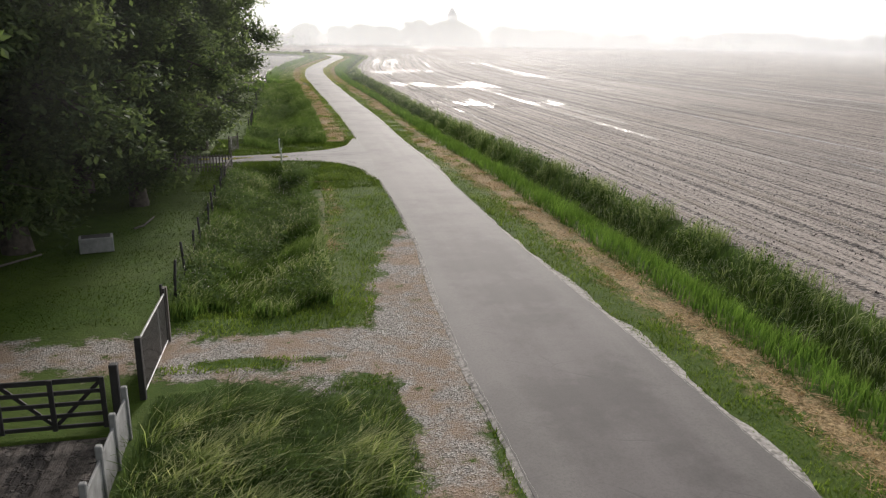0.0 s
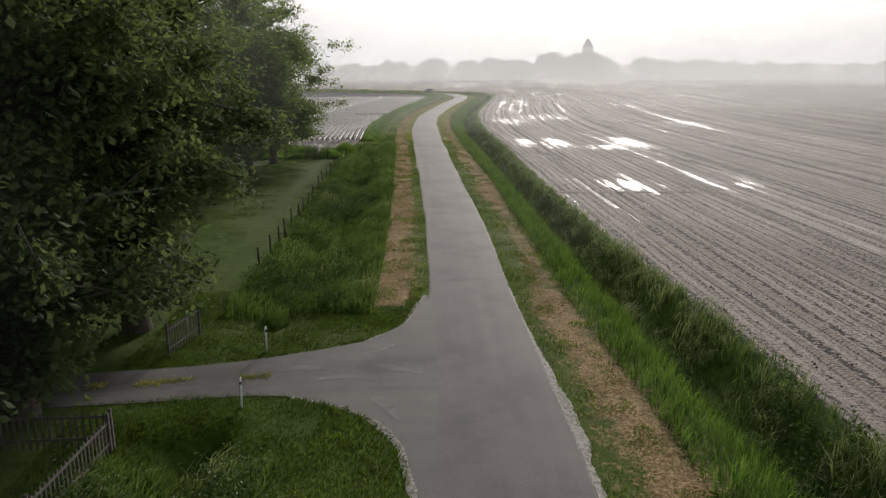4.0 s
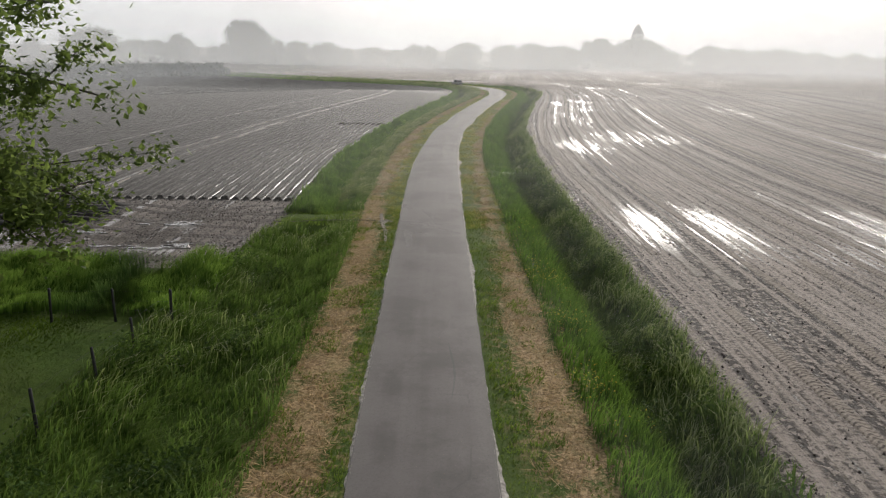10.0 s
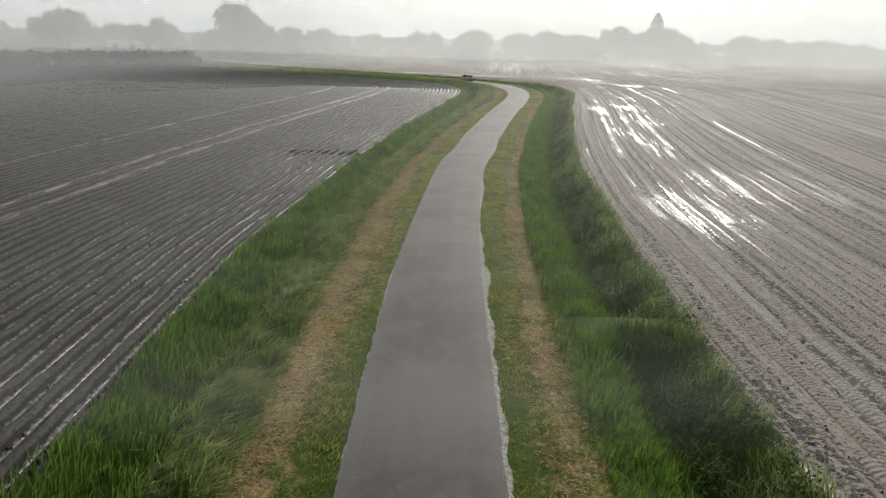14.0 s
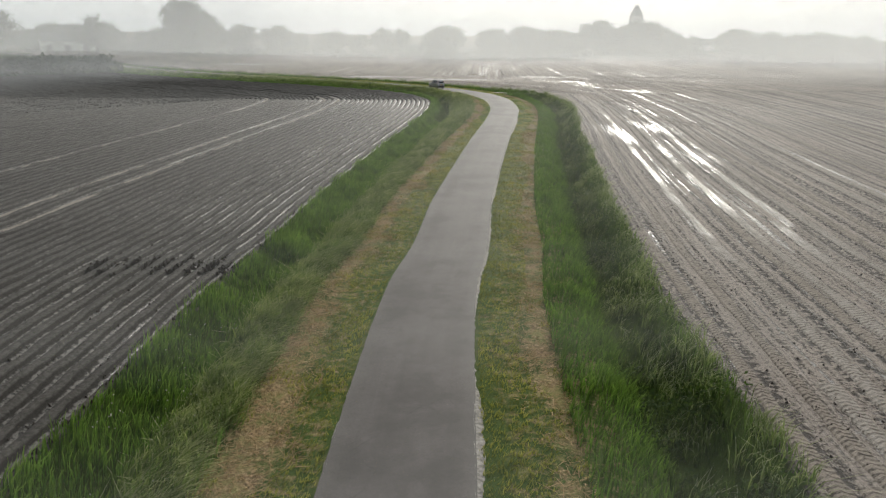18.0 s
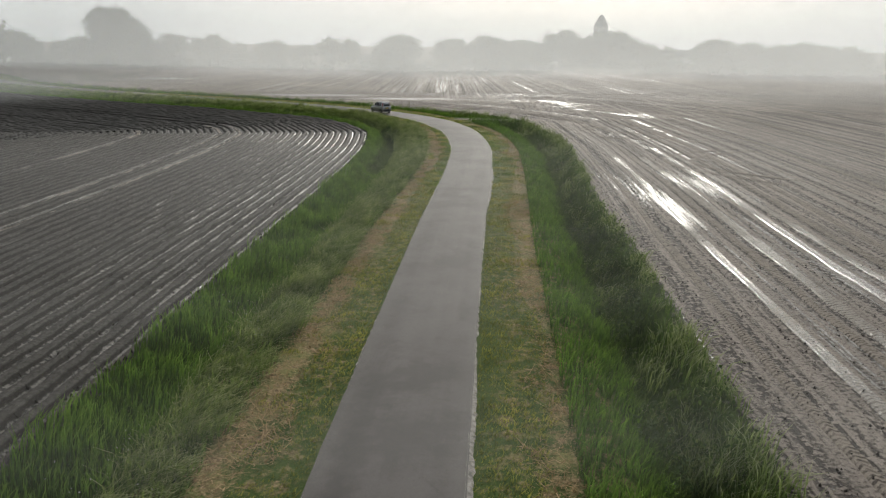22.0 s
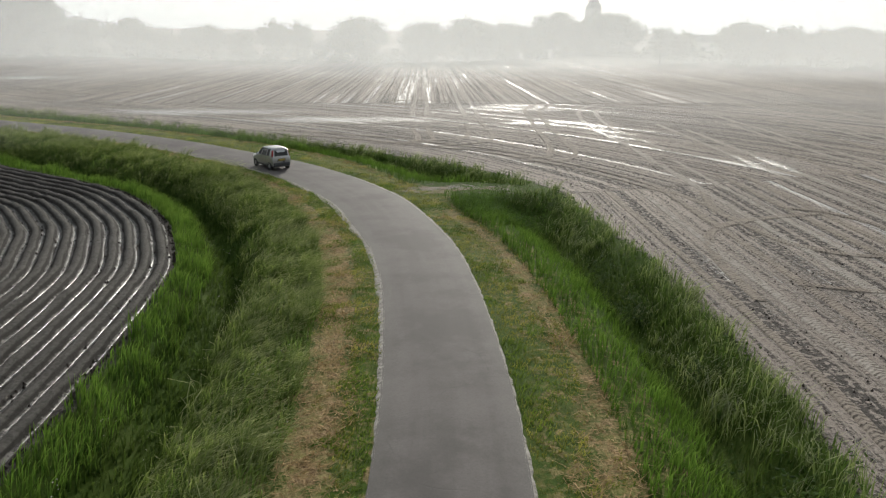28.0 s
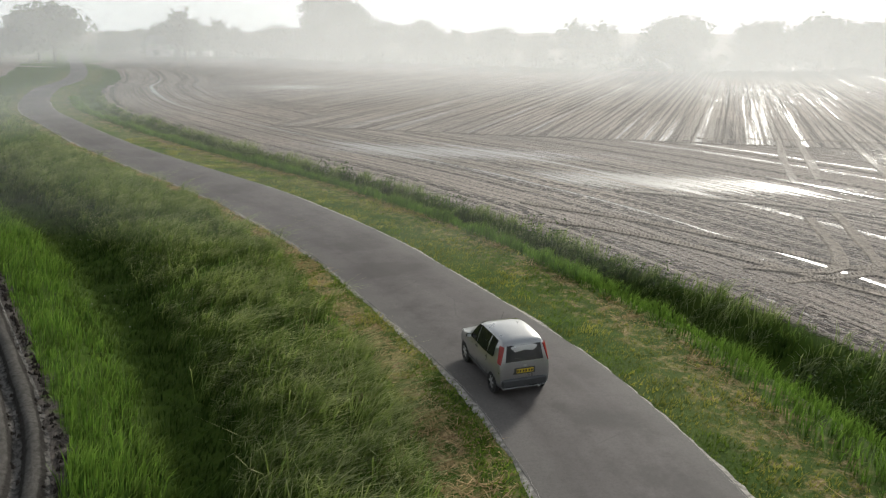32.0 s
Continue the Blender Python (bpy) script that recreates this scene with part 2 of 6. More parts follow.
    tread = n.ramp(n.noise(1.0, n.join(n.math("MULTIPLY", u, 3.6), n.math("MULTIPLY", v, 3.4), 1.0), detail=2, rough=0.6), 0.46, 0.51)
    drill = n.ramp(n.math("SINE", n.math("ADD", n.math("MULTIPLY", u, 8.38), n.math("MULTIPLY", n.noise(0.5, detail=2), 3.0))), 0.45, 0.95)
    lump = n.ramp(n.noise(4.6, detail=3, rough=0.6), 0.50, 0.54)
    clods = n.noise(4.5, detail=6, rough=0.75)
    crumbs = n.noise(6.5, detail=4, rough=0.7)
    dirt = n.attr("dark")
    soil = n.mix(n.ramp(clods, 0.3, 0.72), (0.27, 0.228, 0.192), (0.43, 0.37, 0.318))
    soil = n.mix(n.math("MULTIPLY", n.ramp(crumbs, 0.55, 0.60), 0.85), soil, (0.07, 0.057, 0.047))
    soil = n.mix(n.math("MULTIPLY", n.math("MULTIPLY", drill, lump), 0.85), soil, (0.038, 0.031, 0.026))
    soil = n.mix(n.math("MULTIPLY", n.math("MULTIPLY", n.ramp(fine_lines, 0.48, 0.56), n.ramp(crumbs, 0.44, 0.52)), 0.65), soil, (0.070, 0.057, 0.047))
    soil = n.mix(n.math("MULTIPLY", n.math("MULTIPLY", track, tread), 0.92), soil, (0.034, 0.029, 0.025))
    soil = n.mix(n.math("MULTIPLY", n.ramp(n.noise(0.05, detail=4), 0.4, 0.65), 0.35), soil, (0.115, 0.10, 0.09))
    soil = n.mix(n.math("MULTIPLY", dirt, 0.9), soil, (0.040, 0.034, 0.031))
    soil_in = n.ramp(n.math("ADD", n.attr("soil"), n.math("MULTIPLY", rag, 1.6)), -0.15, 0.15)
    col = n.mix(soil_in, col, soil)
    # standing water follows the wheel tracks
    wet = n.math("MULTIPLY", n.attr("wet"), 0.86)
    wet = n.math("ADD", wet, n.math("MULTIPLY", pale_track, 0.42))
    wet = n.math("ADD", wet, n.math("MULTIPLY", n.math("SUBTRACT", fine_lines, 0.5), 2.0))
    wet = n.math("ADD", wet, n.math("MULTIPLY", n.math("SUBTRACT", clods, 0.5), 1.35))
    water = n.math("MULTIPLY", n.ramp(wet, 0.55, 0.80), soil_in)
    col = n.mix(water, col, (0.19, 0.172, 0.155))
    damp = n.math("SUBTRACT", n.ramp(clods, 0.3, 0.7, 0.92, 0.78), n.math("MULTIPLY", pale_track, 0.2))
    rough = n.mix(soil_in, (0.9, 0.9, 0.9), damp)
    rough = n.mix(water, rough, (0.36, 0.36, 0.36))
    spec = n.mix(soil_in, (0.08, 0.08, 0.08), (0.22, 0.22, 0.22))
    spec = n.mix(water, spec, (0.85, 0.85, 0.85))
    n.set(colour=col, rough=rough, spec=spec)
    relief = n.math("ADD", n.math("MULTIPLY", fine, 0.5), n.math("MULTIPLY", stones.outputs["Distance"], n.math("MULTIPLY", grav_in, 0.5)))
    earth = n.math("ADD", n.math("MULTIPLY", clods, 0.9), n.math("MULTIPLY", fine_lines, 1.3))
    earth = n.math("ADD", earth, n.math("MULTIPLY", n.math("MULTIPLY", drill, lump), 0.8))
    earth = n.math("SUBTRACT", earth, n.math("MULTIPLY", n.math("MULTIPLY", track, tread), 1.0))
    earth = n.math("ADD", earth, n.math("MULTIPLY", crumbs, 0.4))
    relief = n.mix(soil_in, relief, earth)
    relief = n.mix(water, relief, (0.5, 0.5, 0.5))
    n.bump(relief, 0.9, 0.10)
    return n.mat


def asphalt_material(name, base, light):
    n = Nodes(name)
    fine = n.noise(38.0, detail=3, rough=0.8)
    blot = n.noise(0.55, detail=5, rough=0.6)
    stain = n.noise(0.21, detail=6, rough=0.65)
    # worn wheel lanes run along the road
    lane = n.ramp(n.noise(1.0, n.join(n.math("MULTIPLY", n.attr("across"), 1.1), n.math("MULTIPLY", n.attr("along"), 0.025)), detail=4), 0.40, 0.62)
    col = n.mix(n.ramp(blot, 0.3, 0.7), base, light)
    col = n.mix(n.math("MULTIPLY", lane, 0.55), col, tuple(c * 1.25 for c in light))
    scuff = n.noise(1.0, n.join(n.math("MULTIPLY", n.attr("across"), 2.2), n.math("MULTIPLY", n.attr("along"), 0.16), 3.0), detail=4)
    col = n.mix(n.math("MULTIPLY", n.ramp(scuff, 0.68, 0.80), 0.2), col, (0.34, 0.33, 0.32))
    col = n.mix(n.math("MULTIPLY", n.ramp(stain, 0.49, 0.58), 0.6), col, tuple(c * 0.72 for c in base))
    col = n.mix(n.math("MULTIPLY", n.ramp(stain, 0.38, 0.47, 1.0, 0.0), 0.45), col, tuple(c * 1.3 for c in light))
    vor = n.node("ShaderNodeTexVoronoi", Scale=0.33)
    vor.feature = "DISTANCE_TO_EDGE"
    n.put(vor.inputs["Vector"], n.mix(0.12, n.place(), n.noise(1.2, detail=4, col=True), "ADD"))
    crack = n.math("MULTIPLY", n.ramp(vor.outputs["Distance"], 0.0, 0.012, 1.0, 0.0), n.ramp(blot, 0.48, 0.6))
    col = n.mix(n.math("MULTIPLY", crack, 0.35), col, (0.035, 0.033, 0.032))
    rim = n.ramp(n.math("ADD", n.math("ABSOLUTE", n.attr("across")), n.math("MULTIPLY", n.noise(1.7, detail=5, rough=0.7), 1.2)), 1.9, 2.5)
    col = n.mix(n.math("MULTIPLY", rim, 0.4), col, (0.17, 0.16, 0.145))
    grit = n.noise(14.0, detail=4, rough=0.8)
    col = n.mix(n.math("MULTIPLY", n.ramp(grit, 0.45, 0.65), 0.35), col, tuple(c * 0.6 for c in base))
    col = n.mix(n.math("MULTIPLY", fine, 0.3), col, base)
    n.set(colour=col, rough=n.ramp(fine, 0.3, 0.7, 0.72, 0.85), spec=0.25)
    n.bump(n.math("SUBTRACT", fine, crack), 0.35, 0.01)
    return n.mat


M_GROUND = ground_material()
M_ROAD = asphalt_material("worn_asphalt", (0.074, 0.066, 0.062), (0.119, 0.107, 0.102))
M_SIDE = asphalt_material("old_asphalt", (0.058, 0.055, 0.052), (0.128, 0.12, 0.113))
M_EDGE = simple("pale_crumbled_edge", (0.34, 0.315, 0.285), 0.9, vary=0.6, scale=7.0, grain=0.8, spec=0.2)
M_TALL = foliage("tall_grass", (0.028, 0.070, 0.014), (0.092, 0.165, 0.035), (0.17, 0.22, 0.08), 0.42, clumps=1.3)
M_LUSH = foliage("lush_reed_grass", (0.026, 0.072, 0.011), (0.088, 0.180, 0.028), (0.15, 0.245, 0.05), 0.42, clumps=1.1)
M_PALE = foliage("seeding_grass", (0.085, 0.13, 0.04), (0.22, 0.27, 0.10), (0.56, 0.56, 0.38), 0.4)
M_BANK = foliage("bank_grass", (0.058, 0.102, 0.022), (0.20, 0.265, 0.075), (0.58, 0.58, 0.33), 0.42, clumps=1.4)
M_NETTLE = foliage("nettles_and_brambles", (0.040, 0.078, 0.022), (0.12, 0.18, 0.055), None, 0.35, 0.75, clumps=1.5)
M_SHORT = foliage("short_grass", (0.055, 0.112, 0.014), (0.165, 0.24, 0.036), (0.21, 0.26, 0.06), clumps=0.9)
M_DRY = foliage("dry_short_grass", (0.115, 0.138, 0.018), (0.36, 0.345, 0.075), (0.50, 0.44, 0.17), clumps=0.8)
# lawn with the trees' shade put into a darker blade colour
M_LAWN = foliage("shade_dark_lawn", (0.018, 0.044, 0.007), (0.062, 0.10, 0.016), (0.085, 0.11, 0.025), clumps=0.7)
# greener grass, its colour also darkened to read as tree shade
M_SHADEGREEN = foliage("shade_dark_grass", (0.017, 0.047, 0.005), (0.055, 0.100, 0.011), (0.08, 0.125, 0.018), clumps=0.8)
M_HAY = foliage("cut_hay", (0.23, 0.145, 0.07), (0.55, 0.395, 0.22), None, 0.2, 0.8)
M_WEED = foliage("ditch_weeds", (0.015, 0.040, 0.008), (0.060, 0.108, 0.024), (0.11, 0.16, 0.05), clumps=0.9)
M_LEAF = foliage("tree_leaves", (0.040, 0.068, 0.020), (0.15, 0.20, 0.06), None, 0.58, 0.6)
M_LEAF2 = foliage("maple_leaves", (0.029, 0.052, 0.024), (0.115, 0.152, 0.064), None, 0.45, 0.65)
M_FARLEAF = foliage("distant_leaves", (0.03, 0.05, 0.022), (0.06, 0.085, 0.035), None, 0.2, 0.7)
M_BARK = simple("bark", (0.085, 0.072, 0.058), 0.9, vary=0.4, scale=5.0, grain=1.0, spec=0.2)


def soil_ridge_material():
    n = Nodes("ridged_soil")
    clods = n.noise(7.0, detail=6, rough=0.75)
    spots = n.noise(3.2, detail=5, rough=0.7)
    fine = n.noise(26.0, detail=3)
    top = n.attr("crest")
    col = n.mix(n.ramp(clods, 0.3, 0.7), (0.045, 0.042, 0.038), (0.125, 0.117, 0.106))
    # dark flanks under lighter crests: the rows' shading put into the colour
    shaded_flank = n.mix(clods, (0.020, 0.018, 0.016), (0.046, 0.042, 0.037))
    col = n.mix(n.ramp(n.math("ADD", top, n.math("MULTIPLY", n.math("SUBTRACT", spots, 0.5), 0.5)), 0.62, 0.86), shaded_flank, col)
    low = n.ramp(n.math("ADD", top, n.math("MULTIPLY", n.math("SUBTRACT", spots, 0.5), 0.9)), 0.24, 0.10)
    # pale furrow colour stands in for sky on wet soil, broken by clods
    furrow_sheen = n.mix(n.ramp(n.noise(5.5, detail=4, rough=0.7), 0.47, 0.55), (0.125, 0.115, 0.105), (0.018, 0.016, 0.014))
    col = n.mix(low, col, furrow_sheen)
    big = n.noise(0.07, detail=3)
    pool = n.math("MULTIPLY", n.ramp(top, 0.10, 0.02), n.ramp(n.math("ADD", n.math("ADD", big, n.math("MULTIPLY", n.attr("wet"), 0.6)), n.math("MULTIPLY", n.math("SUBTRACT", spots, 0.5), 0.9)), 0.52, 0.64))
    rough = n.mix(low, n.ramp(clods, 0.3, 0.7, 0.85, 0.62), (0.5, 0.5, 0.5))
    rough = n.mix(pool, rough, (0.2, 0.2, 0.2))
    n.set(colour=col, rough=rough, spec=n.mix(pool, n.mix(low, (0.05, 0.05, 0.05), (0.18, 0.18, 0.18)), (0.4, 0.4, 0.4)))
    n.bump(n.mix(pool, n.math("ADD", clods, n.math("MULTIPLY", fine, 0.4)), (0.5, 0.5, 0.5)), 0.9, 0.07)
    return n.mat


M_RIDGE = soil_ridge_material()


# ---------------------------------------------------------------- plan
def smooth_line(points, step):
    """A Catmull-Rom curve through the points, at even steps."""
    p = np.array(points, float)
    p = np.vstack([2 * p[0] - p[1], p, 2 * p[-1] - p[-2]])
    out = []
    for i in range(1, len(p) - 2):
        t = np.linspace(0, 1, 40, endpoint=False)[:, None]
        a, b, c, d = p[i - 1], p[i], p[i + 1], p[i + 2]
        out.append(0.5 * (2 * b + (c - a) * t + (2 * a - 5 * b + 4 * c - d) * t**2 + (3 * b - a - 3 * c + d) * t**3))
    out = np.vstack(out + [p[-2:-1]])
    s = np.r_[0, np.cumsum(np.hypot(*np.diff(out, axis=0).T))]
    at = np.arange(0, s[-1], step)
    return np.column_stack([np.interp(at, s, out[:, k]) for k in range(2)])


CENTRE = smooth_line(ROAD_POINTS, 1.0)
TAN = np.gradient(CENTRE, axis=0)
TAN /= np.hypot(*TAN.T)[:, None]
RIGHT = np.column_stack([TAN[:, 1], -TAN[:, 0]])


def table(pairs):
    a = np.array(pairs, float)
    return lambda y: np.interp(y, a[:, 0], a[:, 1])


def road_space(x, y):
    """For points: the distance to the right of the road's middle, and the y of the nearest point of it."""
    x, y = np.asarray(x, float).ravel(), np.asarray(y, float).ravel()
    off, cy = np.empty(len(x)), np.empty(len(x))
    for a in range(0, len(x), 20000):
        dx = x[a:a + 20000, None] - CENTRE[None, :, 0]
        dy = y[a:a + 20000, None] - CENTRE[None, :, 1]
        k = np.argmin(dx * dx + dy * dy, axis=1)
        i = np.arange(len(k))
        off[a:a + 20000] = dx[i, k] * RIGHT[k, 0] + dy[i, k] * RIGHT[k, 1]
        far = np.hypot(dx[i, k], dy[i, k])
        off[a:a + 20000] = np.where(off[a:a + 20000] >= 0, far, -far)
        cy[a:a + 20000] = CENTRE[k, 1]
    return off, cy


def value_noise(x, y, scale, seed=0):
    """Smooth noise between 0 and 1 for arrays."""
    r = np.random.RandomState(seed).rand(64, 64)
    gx, gy = x / scale, y / scale
    ix, iy = np.floor(gx).astype(int), np.floor(gy).astype(int)
    fx, fy = gx - ix, gy - iy
    fx, fy = fx * fx * (3 - 2 * fx), fy * fy * (3 - 2 * fy)
    a, b = r[ix % 64, iy % 64], r[(ix + 1) % 64, iy % 64]
    c, d = r[ix % 64, (iy + 1) % 64], r[(ix + 1) % 64, (iy + 1) % 64]
    return (a * (1 - fx) + b * fx) * (1 - fy) + (c * (1 - fx) + d * fx) * fy


def step(a, b, v):
    t = np.clip((v - a) / (b - a), 0, 1)
    return t * t * (3 - 2 * t)


HALF = table([(-60, 2.8), (-43, 2.8), (-36, 2.72), (-30, 2.42), (-24, 2.12), (-12, 2.1), (-5, 2.15), (8, 1.9), (50, 1.88), (66, 1.95), (95, 2.05), (105, 2.02), (120, 1.92), (200, 1.95), (232, 2.03), (243, 2.25), (262, 2.35), (280, 2.3), (300, 2.0)])
TALL_L = table([(-45, 6.2), (-26, 6.0), (-15, 5.6), (-8, 5.7), (-2, 5.2), (8, 4.5), (34, 4.45), (69, 4.35), (110, 4.75), (165, 4.7), (192, 4.4), (209, 4.2), (230, 4.5), (250, 4.8), (262, 4.3), (280, 3.2), (400, 3.2)])
EDGE_L = table([(-60, 11.1), (10, 10.8), (60, 10.6), (84, 9.3), (110, 9.8), (127, 9.3), (143, 9.4), (165, 9.7), (184, 10.0), (200, 10.4), (220, 11.0), (237, 11.2), (250, 12.3), (262, 12.8), (272, 14.5), (285, 15.0), (340, 16.0)])
TALL_R = table([(-60, 5.8), (-35, 5.7), (-20, 5.4), (-3, 5.0), (8, 4.5), (30, 4.55), (46, 4.8), (63, 4.6), (110, 4.5), (140, 4.75), (200, 4.65), (235, 4.85), (245, 4.7), (249, 5.3), (253, 4.7), (256, 5.3), (262, 6.2), (270, 6.6), (285, 6.0), (320, 4.6), (400, 4.3)])
EDGE_R = table([(-60, 12.0), (-25, 11.8), (-10, 11.0), (5, 10.5), (18, 9.6), (46, 9.1), (70, 9.7), (94, 9.7), (127, 10.2), (145, 9.7), (183, 10.0), (194, 9.4), (215, 10.0), (238, 11.6), (249, 13.6), (254, 13.2), (258, 11.9), (263, 10.9), (269, 9.9), (285, 9.4), (400, 9.0)])
ROW_X = table([(-120, -2.0), (-40, -2.5), (0, -1.8), (60, -2.0), (100, -2.4), (126, -1.4), (145, 0.3), (165, 2.9), (183, 5.5), (200, 8.3), (222, 11.2), (300, 18.0), (520, 36.0)])

FIELD_Z = -0.16
# places of standing water: x, y, half width, half length, strength
POOLS = [(11.2, 81, 2.4, 9.0, 0.92), (15.6, 80, 2.6, 10.0, 0.98), (25.5, 79, 3.2, 11, 0.98), (23, 74, 9, 6, 0.72), (15, 42, 3.6, 6, 0.95), (27, 45, 10, 12, 0.6), (14, 122, 5.0, 13, 0.84), (22, 131, 9, 14, 0.76),
         (19, 160, 3, 26, 0.72), (21, 194, 2.6, 13, 0.88), (27, 200, 3.2, 11, 0.86), (24, 178, 7, 14, 0.65), (36, 284, 3, 16, 0.7),
         (43, 262, 6, 6, 0.8), (7, 295, 17, 5, 1.0), (-12, 304, 19, 6, 1.05), (30, 291, 12, 3, 0.7), (45, 110, 12, 18, 0.62), (60, 180, 16, 30, 0.5),
         (22, 380, 20, 60, 0.62), (30, 310, 12, 12, 0.7), (-60, 372, 14, 10, 0.95), (7, 90, 2.5, 3, 0.9), (70, 60, 24, 30, 0.45)]


def fields(x, y):
    """Height and surface of the ground at points."""
    off, cy = road_space(x, y)
    half, tl, el, tr, er = HALF(cy), TALL_L(cy), EDGE_L(cy), TALL_R(cy), EDGE_R(cy)
    dist = np.abs(off)
    z = -0.05 - 0.07 * step(half + 0.3, half + 3, dist)
    # ditches on both sides, closed where tracks cross them
    gate_r = step(0.7, 2.6, np.abs(cy - 100.5)) * step(1.0, 3.2, np.hypot((x - 15.5) / 1.6, y - 252.3) - 3.2 + 1.5)
    mid_r = tr + 0.58 * (er - tr)
    z = z - 1.45 * gate_r * np.exp(-((off - mid_r) / (0.24 * (er - tr))) ** 2)
    gate_l = step(1.6, 3.4, np.abs(cy - 81.5)) * step(3.6, 5.4, np.abs(cy - 0.4))
    mid_l = np.where(cy < 70, tl + 0.55 * (el - tl), np.where(cy < 205, tl + 0.60 * (el - tl), tl + 0.64 * (el - tl)))
    depth_l = np.interp(cy, [-32, -31, 190, 215], [0.0, 0.8, 0.8, 1.5])
    z = z - depth_l * gate_l * np.exp(-((-off - mid_l) / (np.interp(cy, [190, 215], [0.26, 0.18]) * (el - tl))) ** 2)
    lawn = (-off > el) & (cy < 64)
    soil = np.maximum(off - er, np.minimum(-off - el, y - 69.8))
    yard = np.minimum(np.minimum(-38.7 - y, -13.75 - x), np.minimum(y + 60, x + 40))
    soil = np.where(yard > 0, yard, soil)
    soil = np.where((off < 0) & (y < 300) & (x < -80), np.minimum(soil, 40), soil)
    z = FIELD_Z * step(0, 1.0, soil) + z * (1 - step(0, 1.0, soil))
    z = np.where(soil > 1.0, FIELD_Z, z)
    z += 0.05 * (value_noise(x, y, 3.1, 1) - 0.5) * step(half, half + 1, dist)
    z = np.where((off < 0) & (off > -8) & (np.abs(cy) < 9.5), np.maximum(z, -0.035), z)
    bank = (1 - step(3.0, 5.0, np.abs(y - 0.1 * (x + 8) * (x < -8)))) * (x < -6) * (1 - step(24, 30, -x))
    z = z + bank * np.maximum(-0.028 - z, 0)
    z = np.where(dist < half + 0.15, -0.06, z)
    # mown strips, ragged
    wob = 0.5 * (value_noise(x, y, 7.0, 2) - 0.5)
    hay_r = np.minimum(off - (tr - np.interp(cy, [60, 105, 135, 215, 240], [1.35, 1.25, 0.7, 0.7, 0.95]) + 2.4 * wob), tr + 0.05 - off)
    wide_l = np.interp(cy, [-30, -8, 9, 60, 78, 90, 103, 124, 145, 205, 228], [0.35, 0.4, 1.6, 1.6, 1.5, 1.0, 1.6, 1.5, 0.85, 0.85, 1.35])
    hay_l = np.minimum(-off - (tl - wide_l + wob), tl + 0.05 + off)
    hay_l = np.where((np.abs(cy) < 7.5) | (cy < -26), -2.0, hay_l)
    hay_l = np.where((cy < 5), hay_l - 0.45, hay_l)
    hay_r = np.where((y > 246) & (y < 262), hay_r - 0.5, hay_r)
    fade = np.interp(cy, [85, 120, 225, 255], [0.0, 0.0, 0.0, 0.3])
    hay_r = hay_r - np.interp(cy, [5, 12, 28, 36, 66, 75, 100, 112], [0, 0.5, 0.5, 0.1, 0.0, 0.4, 0.4, 0.05])
    hay = np.maximum(hay_r, hay_l) - fade
    # gravel of the entrance, of the culvert and of the field gate
    g1 = 3.3 - np.hypot((x + 9.4) / 2.0, (y + 35.0) / 0.75) * 1.35
    g2 = np.minimum(np.interp(y, [-48, -40, -33, -27, -22], [0.5, 1.0, 1.7, 1.3, 0.3]) - np.abs(x + 5.7 - 0.09 * (y + 33)), np.minimum(y + 48, -21.5 - y))
    g3 = np.minimum(1.0 - np.abs(y + 34.2) * 0.8, np.minimum(-12.5 - x, 30 + x))
    g6 = np.maximum(0.5 - np.hypot((x + 8.6) / 1.9, (y + 37.75) / 0.6), 0.5 - np.hypot((x + 12.3) / 1.5, (y + 38.8) / 0.6))
    g1 = np.minimum(g1, np.hypot((x + 11.4) / 2.4, (y + 35.5) / 0.45) * 0.8 - 0.7)
    g4 = 0.55 - 0.8 * np.hypot((x - 15.0) / 5.6, (y - 252.4) / 1.7)
    g5 = 0.25 - np.hypot((x + 5.2) / 1.6, (y - 80.5) / 1.6) * 0.5
    gravel = np.maximum.reduce([g1, g2, g3, g4, g5, g6])
    gravel = np.where(dist < 60, gravel, -5)
    wet = np.zeros_like(z)
    for px, py, a, b, s in POOLS:
        wet = np.maximum(wet, s * np.exp(-(((x - px) / a) ** 2 + ((y - py) / b) ** 2)))
    wet = np.maximum(wet, np.where(off > 0, 0.16 + 0.34 * value_noise(x, y, 45, 5), 0.12))
    # the muddy corner and its pools
    muck = (off < 0) & (y > 69) & (y < 88)
    wet = np.where(muck, np.maximum.reduce([0.42 + 0 * x, 1.0 * np.exp(-((x + 16.8) / 3) ** 2 - ((y - 73.4) / 1.3) ** 2), 0.95 * np.exp(-((x + 17.2) / 1.6) ** 2 - ((y - 79) / 1.2) ** 2), 0.7 * np.exp(-((x + 22.6) / 2) ** 2 - ((y - 84.4) / 1) ** 2)]), wet)
    dark = np.where((off < 0) & (y < 330), 0.85, 0.0) * (1 - 0.35 * muck)
    row = np.where(off > 0, x - ROW_X(y), off + 30)
    headland = (off > 0) & (cy > 247.5) & ((y < 316) | ((x < -35) & (off < 30)))
    row = np.where(headland, off, row)
    return z, soil, hay, gravel, wet, dark, row, off, cy


